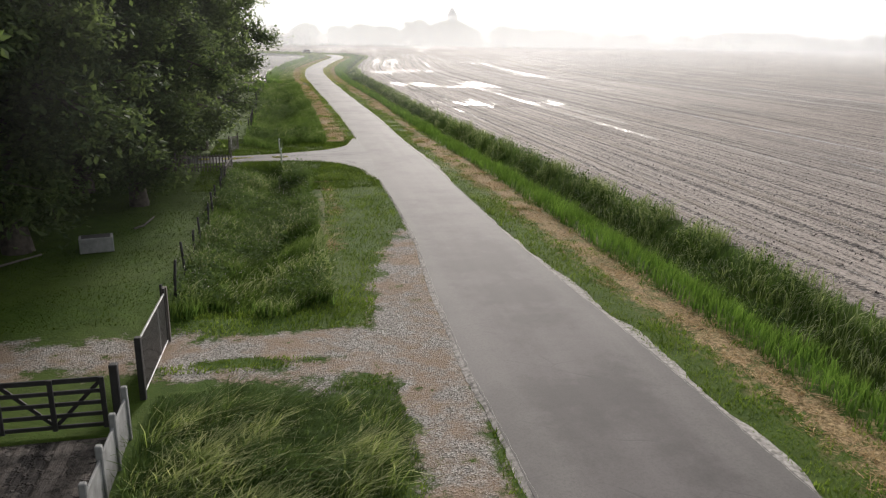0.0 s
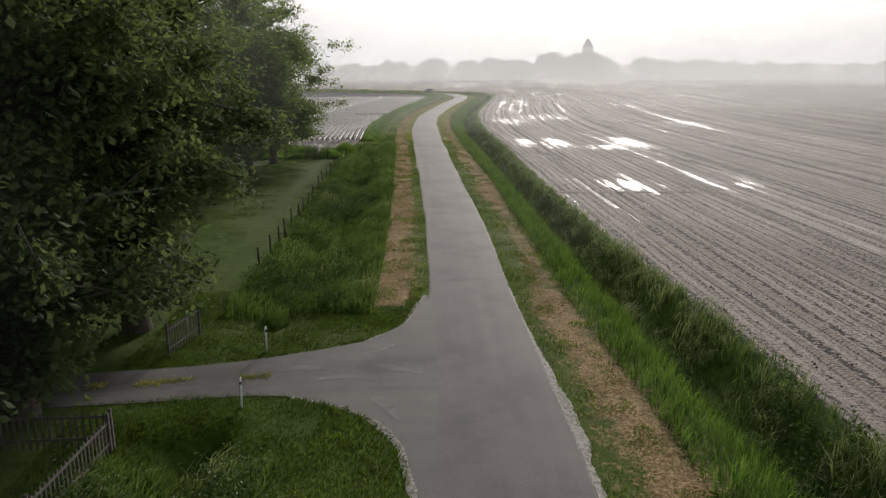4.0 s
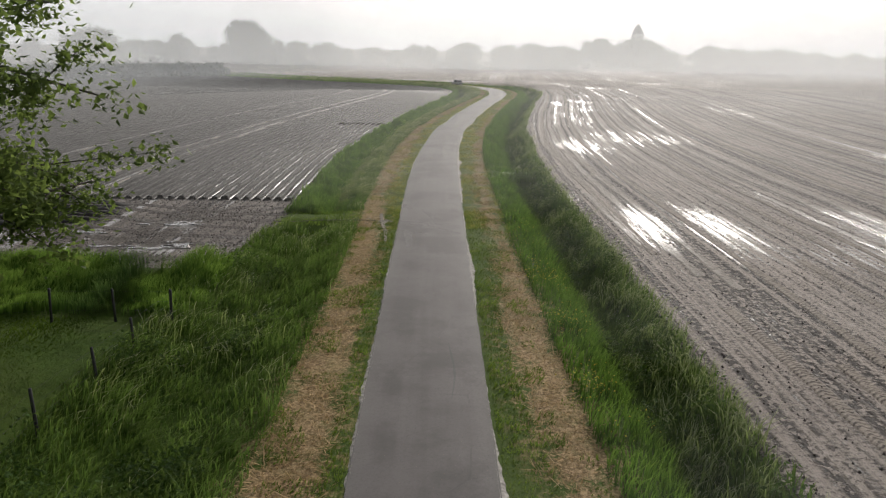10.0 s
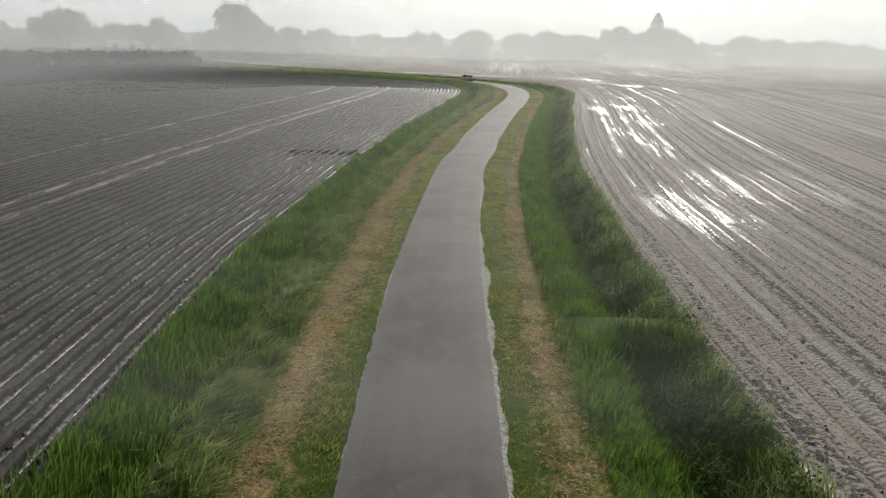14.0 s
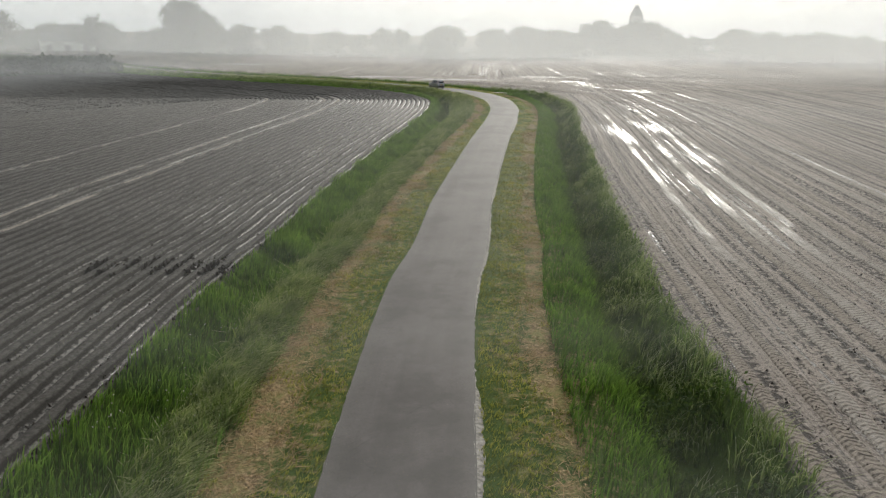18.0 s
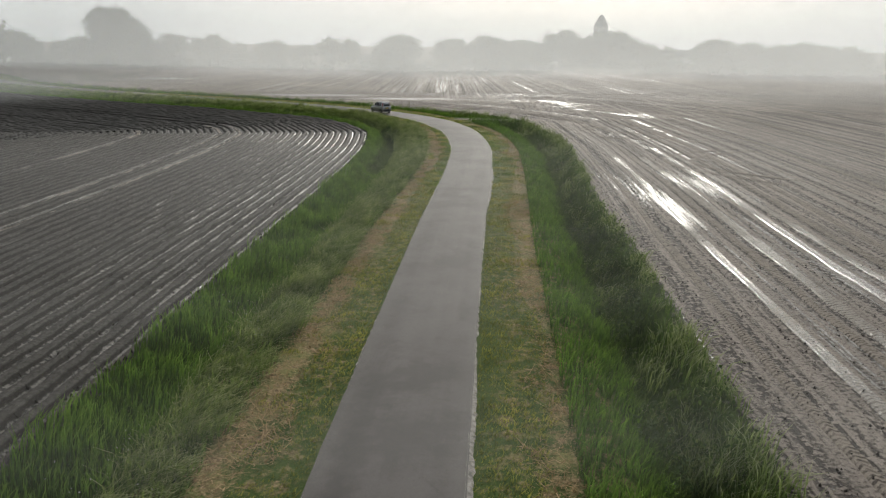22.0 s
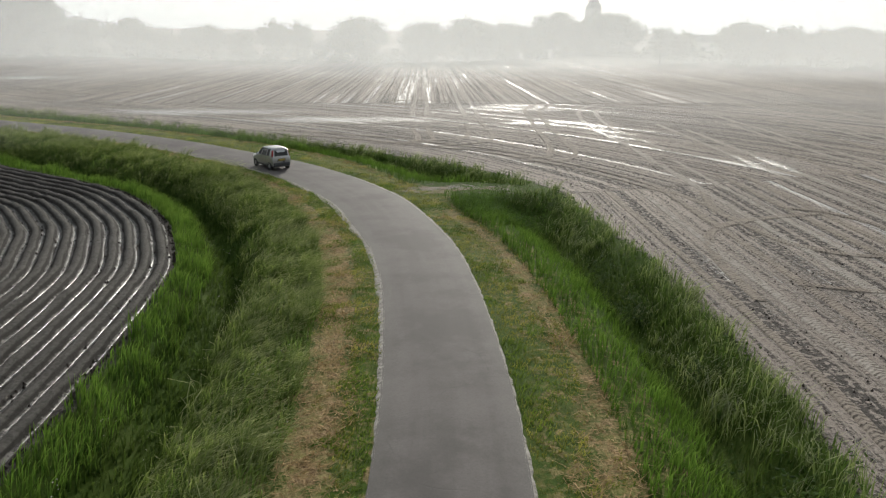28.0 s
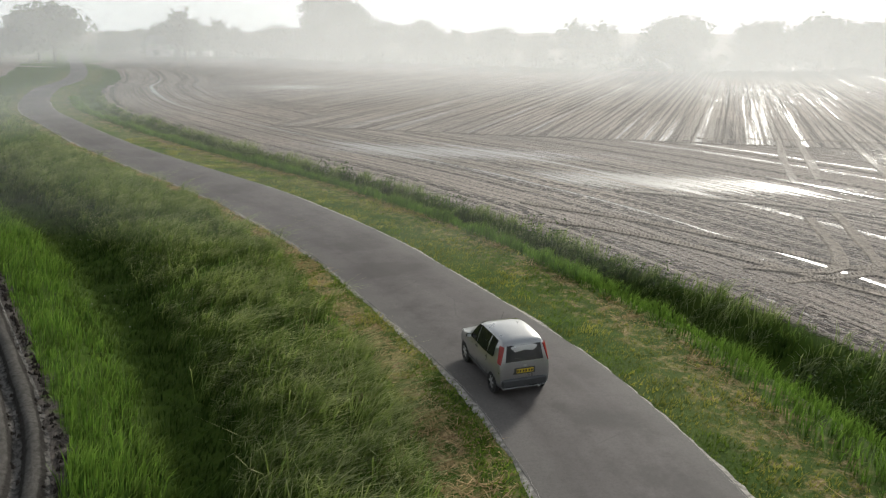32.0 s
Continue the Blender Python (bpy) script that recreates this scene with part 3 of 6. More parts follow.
def mesh_of(name, verts, faces, mats, smooth=True, attrs=None):
    """A mesh from arrays: verts n x 3, faces n x k."""
    me = bpy.data.meshes.new(name)
    verts, faces = np.ascontiguousarray(verts, np.float32), np.ascontiguousarray(faces, np.int32)
    k = faces.shape[1]
    me.vertices.add(len(verts))
    me.vertices.foreach_set("co", verts.ravel())
    me.loops.add(faces.size)
    me.loops.foreach_set("vertex_index", faces.ravel())
    me.polygons.add(len(faces))
    me.polygons.foreach_set("loop_start", np.arange(0, faces.size, k, dtype=np.int32))
    me.polygons.foreach_set("loop_total", np.full(len(faces), k, np.int32))
    me.polygons.foreach_set("use_smooth", np.full(len(faces), smooth))
    for key, values in (attrs or {}).items():
        a = me.attributes.new(key, "FLOAT", "POINT")
        a.data.foreach_set("value", np.ascontiguousarray(values, np.float32))
    for m in mats if isinstance(mats, (list, tuple)) else [mats]:
        me.materials.append(m)
    me.update(calc_edges=True)
    return me


def sheet(name, xs, ys, mat):
    gx, gy = np.meshgrid(xs, ys)
    x, y = gx.ravel(), gy.ravel()
    z, soil, hay, gravel, wet, dark, row, off, cy = fields(x, y)
    nx, ny = len(xs), len(ys)
    i = (np.arange(ny - 1)[:, None] * nx + np.arange(nx - 1)[None, :]).ravel()
    faces = np.column_stack([i, i + 1, i + nx + 1, i + nx])
    return new(name, mesh_of(name, np.column_stack([x, y, z]), faces, mat, attrs={
        "soil": soil, "hay": hay, "gravel": gravel, "wet": wet, "dark": dark, "row": row, "along": y}))


def spaced(*runs):
    out = []
    for a, b, d in runs:
        out.append(np.arange(a, b, d))
    return np.concatenate(out + [[runs[-1][1]]])


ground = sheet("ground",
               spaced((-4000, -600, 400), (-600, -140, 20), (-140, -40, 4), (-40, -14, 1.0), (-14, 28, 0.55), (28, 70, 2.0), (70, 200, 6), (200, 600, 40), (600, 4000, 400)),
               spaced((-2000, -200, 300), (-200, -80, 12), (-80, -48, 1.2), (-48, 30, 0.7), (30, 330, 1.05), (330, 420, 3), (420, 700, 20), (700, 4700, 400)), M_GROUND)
tagged(ground, "flat farmland with grass verges, ditches and wet brown soil", "ground", kind="structure")


def ribbon(name, line, left, right, height, mat, cols=6, crown=0.0, rag=0.0, seed=3, fall=0.0):
    """A strip along a line; left and right are distances to either side at each point. It may fall to its right or, below zero, to its left."""
    t = np.gradient(line, axis=0)
    t /= np.hypot(*t.T)[:, None]
    r = np.column_stack([t[:, 1], -t[:, 0]])
    rs = np.random.RandomState(seed)
    n = len(line)
    left, right = np.broadcast_to(left, n) + rag * (rs.rand(n) - 0.5), np.broadcast_to(right, n) + rag * (rs.rand(n) - 0.5)
    verts, across, along = [], [], []
    s = np.r_[0, np.cumsum(np.hypot(*np.diff(line, axis=0).T))]
    for k in range(cols + 1):
        f = k / cols
        d = left + (right - left) * f
        p = line + r * d[:, None]
        z = height + crown * (1 - (2 * f - 1) ** 2) - (fall * f if fall > 0 else -fall * (1 - f))
        verts.append(np.column_stack([p, np.full(n, z)]))
        across.append(d)
        along.append(s)
    # side skirts down into the ground
    for k in (0, cols):
        v = verts[k].copy()
        v[:, 2] -= 0.15
        verts.append(v)
        across.append(across[k])
        along.append(s)
    order = [cols + 1] + list(range(cols + 1)) + [cols + 2]
    v = np.concatenate([verts[k] for k in order])
    i = np.arange(n - 1)
    faces = np.concatenate([np.column_stack([k * n + i, (k + 1) * n + i, (k + 1) * n + i + 1, k * n + i + 1]) for k in range(cols + 2)])
    return new(name, mesh_of(name, v, faces, mat, smooth=False, attrs={"across": np.concatenate([across[k] for k in order]), "along": np.concatenate([along[k] for k in order])}))


fine_line = smooth_line(ROAD_POINTS, 0.5)
fine_line = fine_line[fine_line[:, 1] < 700]
fh = HALF(fine_line[:, 1])
road = ribbon("road", fine_line, -fh, fh, 0.0, M_ROAD, 8, 0.05, 0.025)
tagged(road, "narrow worn grey asphalt country road", "road", kind="structure")
near_line = smooth_line(ROAD_POINTS, 0.25)
near_line = near_line[(near_line[:, 1] > -60) & (near_line[:, 1] < 330)]
nh = HALF(near_line[:, 1])
for side, seed in ((-1, 5), (1, 6)):
    rs = np.random.RandomState(seed)
    nx, ny = near_line[:, 0] + 9 * side, near_line[:, 1]
    wide = -0.12 + 0.20 * value_noise(nx, ny, 7.0, seed) + 0.07 * value_noise(nx, ny, 2.2, seed + 1) + 0.045 * rs.rand(len(near_line)) + 0.03
    wide = wide * (1.2 if side > 0 else 0.9) + 0.07 * step(120, 210, ny) * value_noise(nx, ny, 3.3, seed + 2)
    bump_out = 0.16 * np.exp(-((ny - 258) / 18) ** 2) + 0.34 * np.exp(-((ny + 40) / 16) ** 2) + 0.34 * np.exp(-((ny + 4) / 6) ** 2) + 0.24 * np.exp(-((ny - 105) / 14) ** 2) if side > 0 else 0.30 * np.exp(-((ny - 250) / 22) ** 2)
    wide = wide + bump_out * (0.15 + 1.1 * value_noise(nx, ny, 1.3, 8))
    if side < 0:
        wide = np.where((ny > -8) & (ny < 8.5), -0.05, np.where((ny > -50) & (ny < -20), 0.10 + 0.10 * value_noise(nx, ny, 1.7, 3), wide))
    if side < 0:
        wide = wide - 0.09 * step(95, 125, ny) * (1 - step(215, 235, ny))
    a, b = (nh - 0.05, nh + wide) if side > 0 else (-nh - wide, -nh + 0.05)
    edge = ribbon("road_edge", near_line, a, b, 0.003, M_EDGE, 3, 0.006, 0.05, seed + 20, 0.05 * side)
    tagged(edge, "crumbled pale gravel edge of the asphalt", "road edge", kind="structure")

# the side road to the house, with its corners rounded towards the road
NEAR_FLARE = ([-30, -12, -10, -8.6, -7.56, -6.5, -5.67, -5.2, -4.87, -4.6, -4.3, -4.1], [1.15, 1.25, 1.4, 1.8, 2.3, 2.9, 3.7, 4.4, 5.2, 6.4, 8.4, 9.6])
FAR_FLARE = ([-30, -12, -9.8, -8.07, -6.44, -5.4, -4.9, -4.5, -4.2, -3.9], [1.15, 1.6, 1.8, 2.25, 3.1, 4.2, 5.0, 6.2, 7.8, 9.2])
side_line = smooth_line([(-3.2, 0.0), (-5.5, 0.0), (-8.5, -0.1), (-12, -0.7), (-16, -1.1), (-22, -1.6), (-30, -2.2)], 0.12)
flare_f = np.interp(side_line[:, 0], *NEAR_FLARE)
flare_n = np.interp(side_line[:, 0], *FAR_FLARE)
side_road = ribbon("side_road", side_line, -flare_f, flare_n, -0.006, M_SIDE, 8, 0.02, 0.06, 9)
for (at_x, flare), sign, seed in ((NEAR_FLARE, -1, 51), (FAR_FLARE, 1, 52)):
    k = range(len(at_x) - 1, 2 if sign < 0 else 3, -1)
    rim = smooth_line([(at_x[i], sign * flare[i]) for i in k], 0.2)
    wide = 0.02 + 0.17 * value_noise(rim[:, 0] + 7, rim[:, 1], 1.1, seed) * (0.4 + 0.6 * step(2.0, 5.0, np.abs(rim[:, 1])))
    edge = ribbon("road_edge", rim, -wide * (sign < 0) - 0.06, wide * (sign > 0) + 0.06, 0.004, M_EDGE, 3, 0.006, 0.07, seed, 0.04 * sign)
    tagged(edge, "crumbled pale gravel at the corner of the side road", "road edge", kind="structure")
tagged(side_road, "patched grey asphalt side road to a farmhouse", "road", kind="structure")


# ---------------------------------------------------------------- left field ridges
def ridge_field():
    """Earthed-up rows along the ditch, which bend round with the field's edge."""
    k = np.arange(len(CENTRE))
    keep = (CENTRE[:, 1] > 80) & (CENTRE[:, 1] < 330)
    line, right = CENTRE[keep], RIGHT[keep]
    edge = EDGE_L(line[:, 1])
    # the field's edge, smoothed so that the rows keep clear of each other
    e = line - right * (edge + 0.35)[:, None]
    e = smooth_line(e[::6], 1.05)
    e = e[e[:, 1] > 87.0]
    t = np.gradient(e, axis=0)
    t /= np.hypot(*t.T)[:, None]
    left = np.column_stack([-t[:, 1], t[:, 0]])
    rs = np.random.RandomState(11)
    prof_d = np.array([-0.375, -0.27, -0.15, 0.0, 0.15, 0.27, 0.375])
    prof_z = np.array([0.0, 0.035, 0.19, 0.225, 0.19, 0.035, 0.0])
    root = tagged(new("ridged_field"), "field of long earthed-up rows of dark wet soil", "field", kind="structure")
    for row in range(104):
        p = e + left * (0.375 + 0.75 * row)
        # stop where the bend closes on itself
        adv = np.einsum("ij,ij->i", np.gradient(p, axis=0), t)
        ok = adv > 0.12
        lift = 0.08 if row in (19, 22, 34) else 1.0
        n = len(p)
        rag = 1 + 0.6 * (rs.rand(n) - 0.5)
        z = np.stack([FIELD_Z + 0.012 + lift * h * rag + 0.045 * (rs.rand(n) - 0.5) * (h > 0.02) for h in prof_z])
        d = prof_d[:, None] + 0.08 * (rs.rand(7, n) - 0.5) * (prof_z[:, None] > 0)
        v = np.stack([p[:, 0] + left[:, 0] * d, p[:, 1] + left[:, 1] * d, z], -1).reshape(-1, 3)
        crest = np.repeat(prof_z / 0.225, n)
        wet = np.tile(np.clip((0.9 if row in (1, 3, 4, 6, 8, 9) else 0.2) * np.exp(-((p[:, 1] - 90) / 6.5) ** 2) + 0.5 * np.exp(-((p[:, 1] - 236) / 10) ** 2) * (row < 9), 0, 1), 7)
        i = np.nonzero(ok[:-1] & ok[1:])[0]
        f = np.concatenate([np.column_stack([q * n + i, q * n + i + 1, (q + 1) * n + i + 1, (q + 1) * n + i]) for q in range(6)])
        used = np.unique(f)
        back = np.zeros(7 * n, int)
        back[used] = np.arange(len(used))
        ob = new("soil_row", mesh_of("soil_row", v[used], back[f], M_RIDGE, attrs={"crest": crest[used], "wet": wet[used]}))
        ob.parent = root
    lanes.extend(e + left * (0.375 + 0.75 * r) for r in (19.0, 22.0, 34.0))
    # loose clods in the furrows
    k = rs.randint(0, len(e), 20000)
    row = np.floor(17 * rs.rand(20000) ** 1.5)
    q = e[k] + left[k] * (0.75 * row + np.where(rs.rand(20000) < 0.5, -0.17, 0.17) + 0.05 * rs.randn(20000))[:, None] + t[k] * (rs.rand(20000) - 0.5)[:, None]
    clods("soil_clods", q[:, 0], q[:, 1], np.full(20000, FIELD_Z + 0.05), 0.13, M_CLOD, 12)


def clods(name, x, y, z, size, mat, seed):
    """Many small rough lumps of earth, one object."""
    rs = np.random.RandomState(seed)
    n = len(x)
    s = size * (0.4 + 0.9 * rs.rand(n))
    a = rs.rand(n) * 6.28
    v = np.empty((n, 5, 3), np.float32)
    for k in range(4):
        g = a + k * 1.57 + 0.5 * (rs.rand(n) - 0.5)
        v[:, k] = np.column_stack([x + np.cos(g) * s * 0.6, y + np.sin(g) * s * 0.6, z - 0.05])
    v[:, 4] = np.column_stack([x + 0.2 * s * rs.randn(n), y + 0.2 * s * rs.randn(n), z + 0.55 * s])
    i = np.arange(n)[:, None] * 5
    tri = np.concatenate([i + [0, 1, 4], i + [1, 2, 4], i + [2, 3, 4], i + [3, 0, 4]], 1).reshape(-1, 3)
    return tagged(new(name, mesh_of(name, v.reshape(-1, 3), tri, mat, smooth=False)), "loose dark clods of wet earth on the field", "soil clods", kind="stuff")


M_CLOD = simple("dark_clods", (0.045, 0.038, 0.033), 0.9, vary=0.4, scale=3.0, grain=0.6, spec=0.05)
lanes = []
ridge_field()


# ---------------------------------------------------------------- wheel tracks in the open field
def track_material(name, soil, dark, wetness):
    n = Nodes(name)
    u, v = n.attr("across"), n.attr("along")
    tread = n.ramp(n.math("SINE", n.math("ADD", n.math("ADD", n.math("MULTIPLY", v, 27.0), n.math("MULTIPLY", n.math("ABSOLUTE", u), 9.0)), n.math("MULTIPLY", n.noise(2.0, detail=3), 4.0))), -0.2, 0.5)
    clod = n.noise(8.0, detail=5, rough=0.75)
    col = n.mix(n.math("MULTIPLY", tread, n.ramp(n.noise(3.1, detail=5, rough=0.7), 0.42, 0.58)), soil, dark)
    damp = n.math("ADD", n.math("MULTIPLY", n.noise(0.11, detail=5, rough=0.6), 0.6), n.math("MULTIPLY", n.attr("wet"), 0.42))
    pool = n.ramp(n.math("ADD", damp, n.math("MULTIPLY", n.math("SUBTRACT", clod, 0.5), 1.0)), 0.58 - wetness, 0.76 - wetness)
    rough = n.mix(pool, n.ramp(clod, 0.3, 0.7, 0.85, 0.65), (0.2, 0.2, 0.2))
    n.set(colour=n.mix(pool, col, (0.20, 0.185, 0.17)), rough=rough, spec=n.mix(pool, (0.05, 0.05, 0.05), (0.6, 0.6, 0.6)))
    n.bump(n.mix(pool, n.math("ADD", n.math("MULTIPLY", tread, 0.6), clod), (0.7, 0.7, 0.7)), 0.8, 0.06)
    return n.mat


M_WETTRACK = track_material("wet_wheel_track", (0.34, 0.305, 0.265), (0.14, 0.118, 0.098), 0.05)
M_SHINETRACK = track_material("water_filled_track", (0.36, 0.325, 0.285), (0.17, 0.145, 0.12), 0.15)
M_MUDTRACK = track_material("churned_wheel_track", (0.13, 0.115, 0.10), (0.028, 0.024, 0.020), 0.0)
M_DARKTRACK = track_material("dark_wheel_track", (0.28, 0.24, 0.20), (0.085, 0.072, 0.060), -0.14)


def wheel_track(line, wide, wet, seed, mud=False):
    """A rut pressed by a tractor's tyre, its rims a little raised."""
    rs = np.random.RandomState(seed)
    t = np.gradient(line, axis=0)
    t /= np.hypot(*t.T)[:, None]
    r = np.column_stack([t[:, 1], -t[:, 0]])
    n = len(line)
    s = np.r_[0, np.cumsum(np.hypot(*np.diff(line, axis=0).T))]
    z, _, _, _, wetness = fields(line[:, 0], line[:, 1])[:5]
    w = wide * (0.75 + 0.5 * value_noise(s, s * 0, 3.0, seed))
    verts = []
    for f, h in ((-0.66, -0.03), (-0.5, 0.045), (-0.34, 0.022), (0.34, 0.022), (0.5, 0.045), (0.66, -0.03)):
        p = line + r * (w * f + 0.05 * (rs.rand(n) - 0.5))[:, None]
        verts.append(np.column_stack([p, z + (0.5 * h if mud else h) + (0.008 if mud else 0.015) * rs.rand(n)]))
    i = np.arange(n - 1)
    faces = np.concatenate([np.column_stack([k * n + i, (k + 1) * n + i, (k + 1) * n + i + 1, k * n + i + 1]) for k in range(5)])
    ob = new("wheel_track", mesh_of("wheel_track", np.concatenate(verts), faces, M_MUDTRACK if mud else (M_SHINETRACK if wet == 2 else M_WETTRACK) if wet else M_DARKTRACK, attrs={"across": np.repeat([-0.66, -0.5, -0.34, 0.34, 0.5, 0.66], n), "along": np.tile(s, 6), "wet": np.tile(wetness, 6)}))
    return tagged(ob, "wet pale tractor wheel rut in the soil" if wet else "dark treaded tractor wheel rut in the soil", "wheel track", "wheel tracks in the field", kind="structure")


def row_track(u, y0, y1, wide, wet, seed):
    y = np.arange(y0, y1, 0.5)
    wheel_track(np.column_stack([ROW_X(y) + u + 0.25 * (value_noise(y, y * 0, 14.0, seed) - 0.5), y]), wide, wet, seed)


for k, (u, y0, y1, wide, wet) in enumerate((
        (14.2, 68, 144, 0.42, True), (14.2, 143, 216, 0.45, 2), (14.2, 215, 250, 0.4, True), (12.0, 74, 252, 0.38, False), (13.1, 70, 130, 0.5, True), (11.6, 76, 92, 0.5, True), (18.9, 108, 152, 0.45, True), (19.6, 150, 222, 0.45, 2), (18.9, 221, 262, 0.45, True), (17.0, 118, 215, 0.5, True), (16.1, 20, 250, 0.38, False), (20.8, 80, 264, 0.36, True),
        (24.0, 30, 262, 0.38, False), (22.2, 40, 258, 0.38, False), (27.1, 60, 290, 0.5, True), (29.1, 60, 285, 0.5, True), (33.0, 20, 270, 0.38, False), (36.2, 50, 290, 0.45, True), (38.2, 45, 300, 0.45, True), (43.0, 20, 300, 0.38, False),
        (47.0, 40, 300, 0.5, True), (49.0, 60, 320, 0.5, True), (58.0, 30, 320, 0.5, True), (60.0, 30, 320, 0.38, False), (14.5, -30, 60, 0.38, False), (12.6, -45, 66, 0.38, False), (19.5, -30, 74, 0.38, False), (28.5, -20, 56, 0.5, True), (10.5, 96, 150, 0.38, False), (13.0, 31, 47, 0.32, 2), (18.1, 37, 50, 0.5, 2), (19.8, 27, 46, 0.4, True), (25.0, 36, 94, 0.42, 2), (27.3, 18, 43, 0.5, 2), (24.6, 6, 33, 0.5, 2), (31.9, 57, 88, 0.42, True), (33.7, 66, 90, 0.4, True), (44.5, 40, 64, 0.5, True),
        (-11.0, 318, 440, 0.6, True), (-9.0, 318, 440, 0.6, True), (-2.6, 297, 440, 0.5, True), (-0.8, 299, 430, 0.5, True), (4.2, 297, 420, 0.5, True), (5.9, 298, 430, 0.45, True), (12.2, 318, 430, 0.35, True), (14.2, 318, 420, 0.35, False), (23.0, 316, 430, 0.35, True), (25.0, 316, 430, 0.4, False), (31.0, 318, 440, 0.3, True))):
    row_track(u, y0, y1, wide, wet, 300 + k)
for k, ln in enumerate(lanes):
    wheel_track(ln[ln[:, 1] < (246 if k < 2 else 236)], 0.3, True, 350 + k)
# turns on the headland
for k, (pts, wet) in enumerate((
        ([(48, 319), (44.5, 314.9), (39.7, 306.7), (36.8, 296.7), (35.2, 285.7), (34.8, 278.8), (34.5, 271), (33.5, 262)], True), ([(50, 312), (47.5, 311), (43.3, 308.6), (40.4, 301.7), (38.2, 291), (37.4, 283.7), (37.3, 270)], True),
        ([(35.3, 315), (31.8, 307), (30.3, 298), (28.5, 285), (27.3, 275.6), (26.1, 269.5), (24.8, 266), (22.4, 266)], False), ([(37, 313), (33.6, 306), (32.0, 298), (30.2, 285), (29.1, 275), (28.1, 268), (25.6, 264), (22, 264.2)], False),
        ([(14.4, 286), (14.5, 279), (13.4, 275.4), (9.5, 275)], False), ([(16.1, 288), (16.0, 280), (15.4, 276), (11, 273)], False), ([(21.1, 290), (20.2, 282), (18.7, 278), (14, 276)], False), ([(23.2, 293), (22.9, 286), (22.6, 280), (20.8, 275.5), (16, 272.6)], False),
        ([(4, 290.8), (9.1, 290.1), (14.1, 288.9), (19, 287.1), (23.3, 284), (26.6, 281.7), (30, 279)], True), ([(-2, 282), (6, 279), (14.5, 273), (19.5, 269.5), (22.4, 265.9), (26.6, 259), (30, 250)], False), ([(-2, 285.5), (7, 281.5), (15.5, 275.5), (21, 270.5), (25, 264.5), (29, 256), (31, 246)], False),
        ([(40, 221.5), (35, 219), (31, 216.4), (29.2, 213.6), (28.6, 209), (30.7, 203.9), (34, 199)], False), ([(41, 219.6), (36, 217), (33, 214.8), (31.4, 212.4), (31, 209), (32.8, 205), (36, 201)], False),
        ([(32.6, 251), (30.9, 246), (30.7, 242), (31.2, 237.5), (33.4, 235), (36.6, 235.4), (38.6, 239), (37.8, 243.6), (35, 246)], False), ([(27.8, 231), (32.4, 229.4), (36, 231), (39.6, 234.6), (41, 239.5), (40, 246)], False), ([(25.0, 229), (26, 235), (28, 240), (31.5, 242.5), (37, 244)], False),
        ([(10.8, 99.5), (11.6, 101.5), (11.8, 108), (11.4, 120)], False), ([(10.0, 101.8), (10.2, 105), (9.8, 112), (9.9, 124)], False), ([(8.2, 38.6), (12, 38.4), (20, 38.0)], False), ([(9.5, 319.6), (22, 321.4), (34, 319), (44, 316.8), (56, 314.5), (80, 312)], False))):
    wheel_track(smooth_line(pts, 0.5), 0.5, wet, 400 + k)
for k, (pts, wet) in enumerate((
        ([(-11.6, 80.6), (-16, 81), (-21, 83), (-27, 85.6), (-36, 86)], False), ([(-11.6, 82.4), (-16, 82.8), (-21, 84.6), (-27, 86.4)], False), ([(-12.5, 76.4), (-16, 76.6), (-21, 78), (-27, 80.6), (-36, 83)], False), ([(-13, 74.8), (-17, 75), (-22, 76.2), (-29, 78.6), (-38, 80)], False),
        ([(-12.4, 84.6), (-15, 82), (-17, 78.4), (-17.4, 74), (-17, 71.4)], False), ([(-14.2, 85.4), (-16.8, 82.6), (-19, 78.6), (-19.4, 74), (-19, 71)], False), ([(-13, 72), (-18, 71.6), (-25, 72.4), (-36, 73.6)], True), ([(-12.6, 78.4), (-18, 79.4), (-24, 81.8), (-32, 83.4)], False), ([(-20, 71), (-22, 76), (-24.5, 81), (-25, 86)], False))):
    wheel_track(smooth_line(pts, 0.5), 0.55, wet, 450 + k, True)
for k, pts in enumerate(([(-4.75, 75.6), (-4.95, 78), (-5.35, 80.4), (-5.6, 83)],)):
    wheel_track(smooth_line(pts, 0.4), 0.16, False, 470 + k)
rs = np.random.RandomState(15)
q = rs.rand(11000, 2)
y = -45 + 335 * q[:, 0]
x = ROW_X(y) + 9.6 + 22 * q[:, 1] ** 1.6 + 0.1 * rs.randn(len(y))
x = np.where(rs.rand(len(y)) < 0.75, ROW_X(y) + np.round((x - ROW_X(y)) / 0.75) * 0.75 + 0.07 * rs.randn(len(y)), x)
z, soil = fields(x, y)[:2]
ok = soil > 0.4
clods("soil_clods", x[ok], y[ok], z[ok], 0.12, M_CLOD, 16)
x, y = -40 + 28.5 * rs.rand(2600) ** 0.7, 70.5 + 16.5 * rs.rand(2600)
ok = np.minimum(np.hypot((x + 17.4) / 1.5, (y - 79.2) / 0.9), np.hypot((x + 16.9) / 1.9, (y - 73.8) / 0.9)) > 1
clods("soil_clods", x[ok], y[ok], fields(x[ok], y[ok])[0] + 0.01, 0.10, M_CLOD, 17)
M_WATER = Nodes("muddy_water")
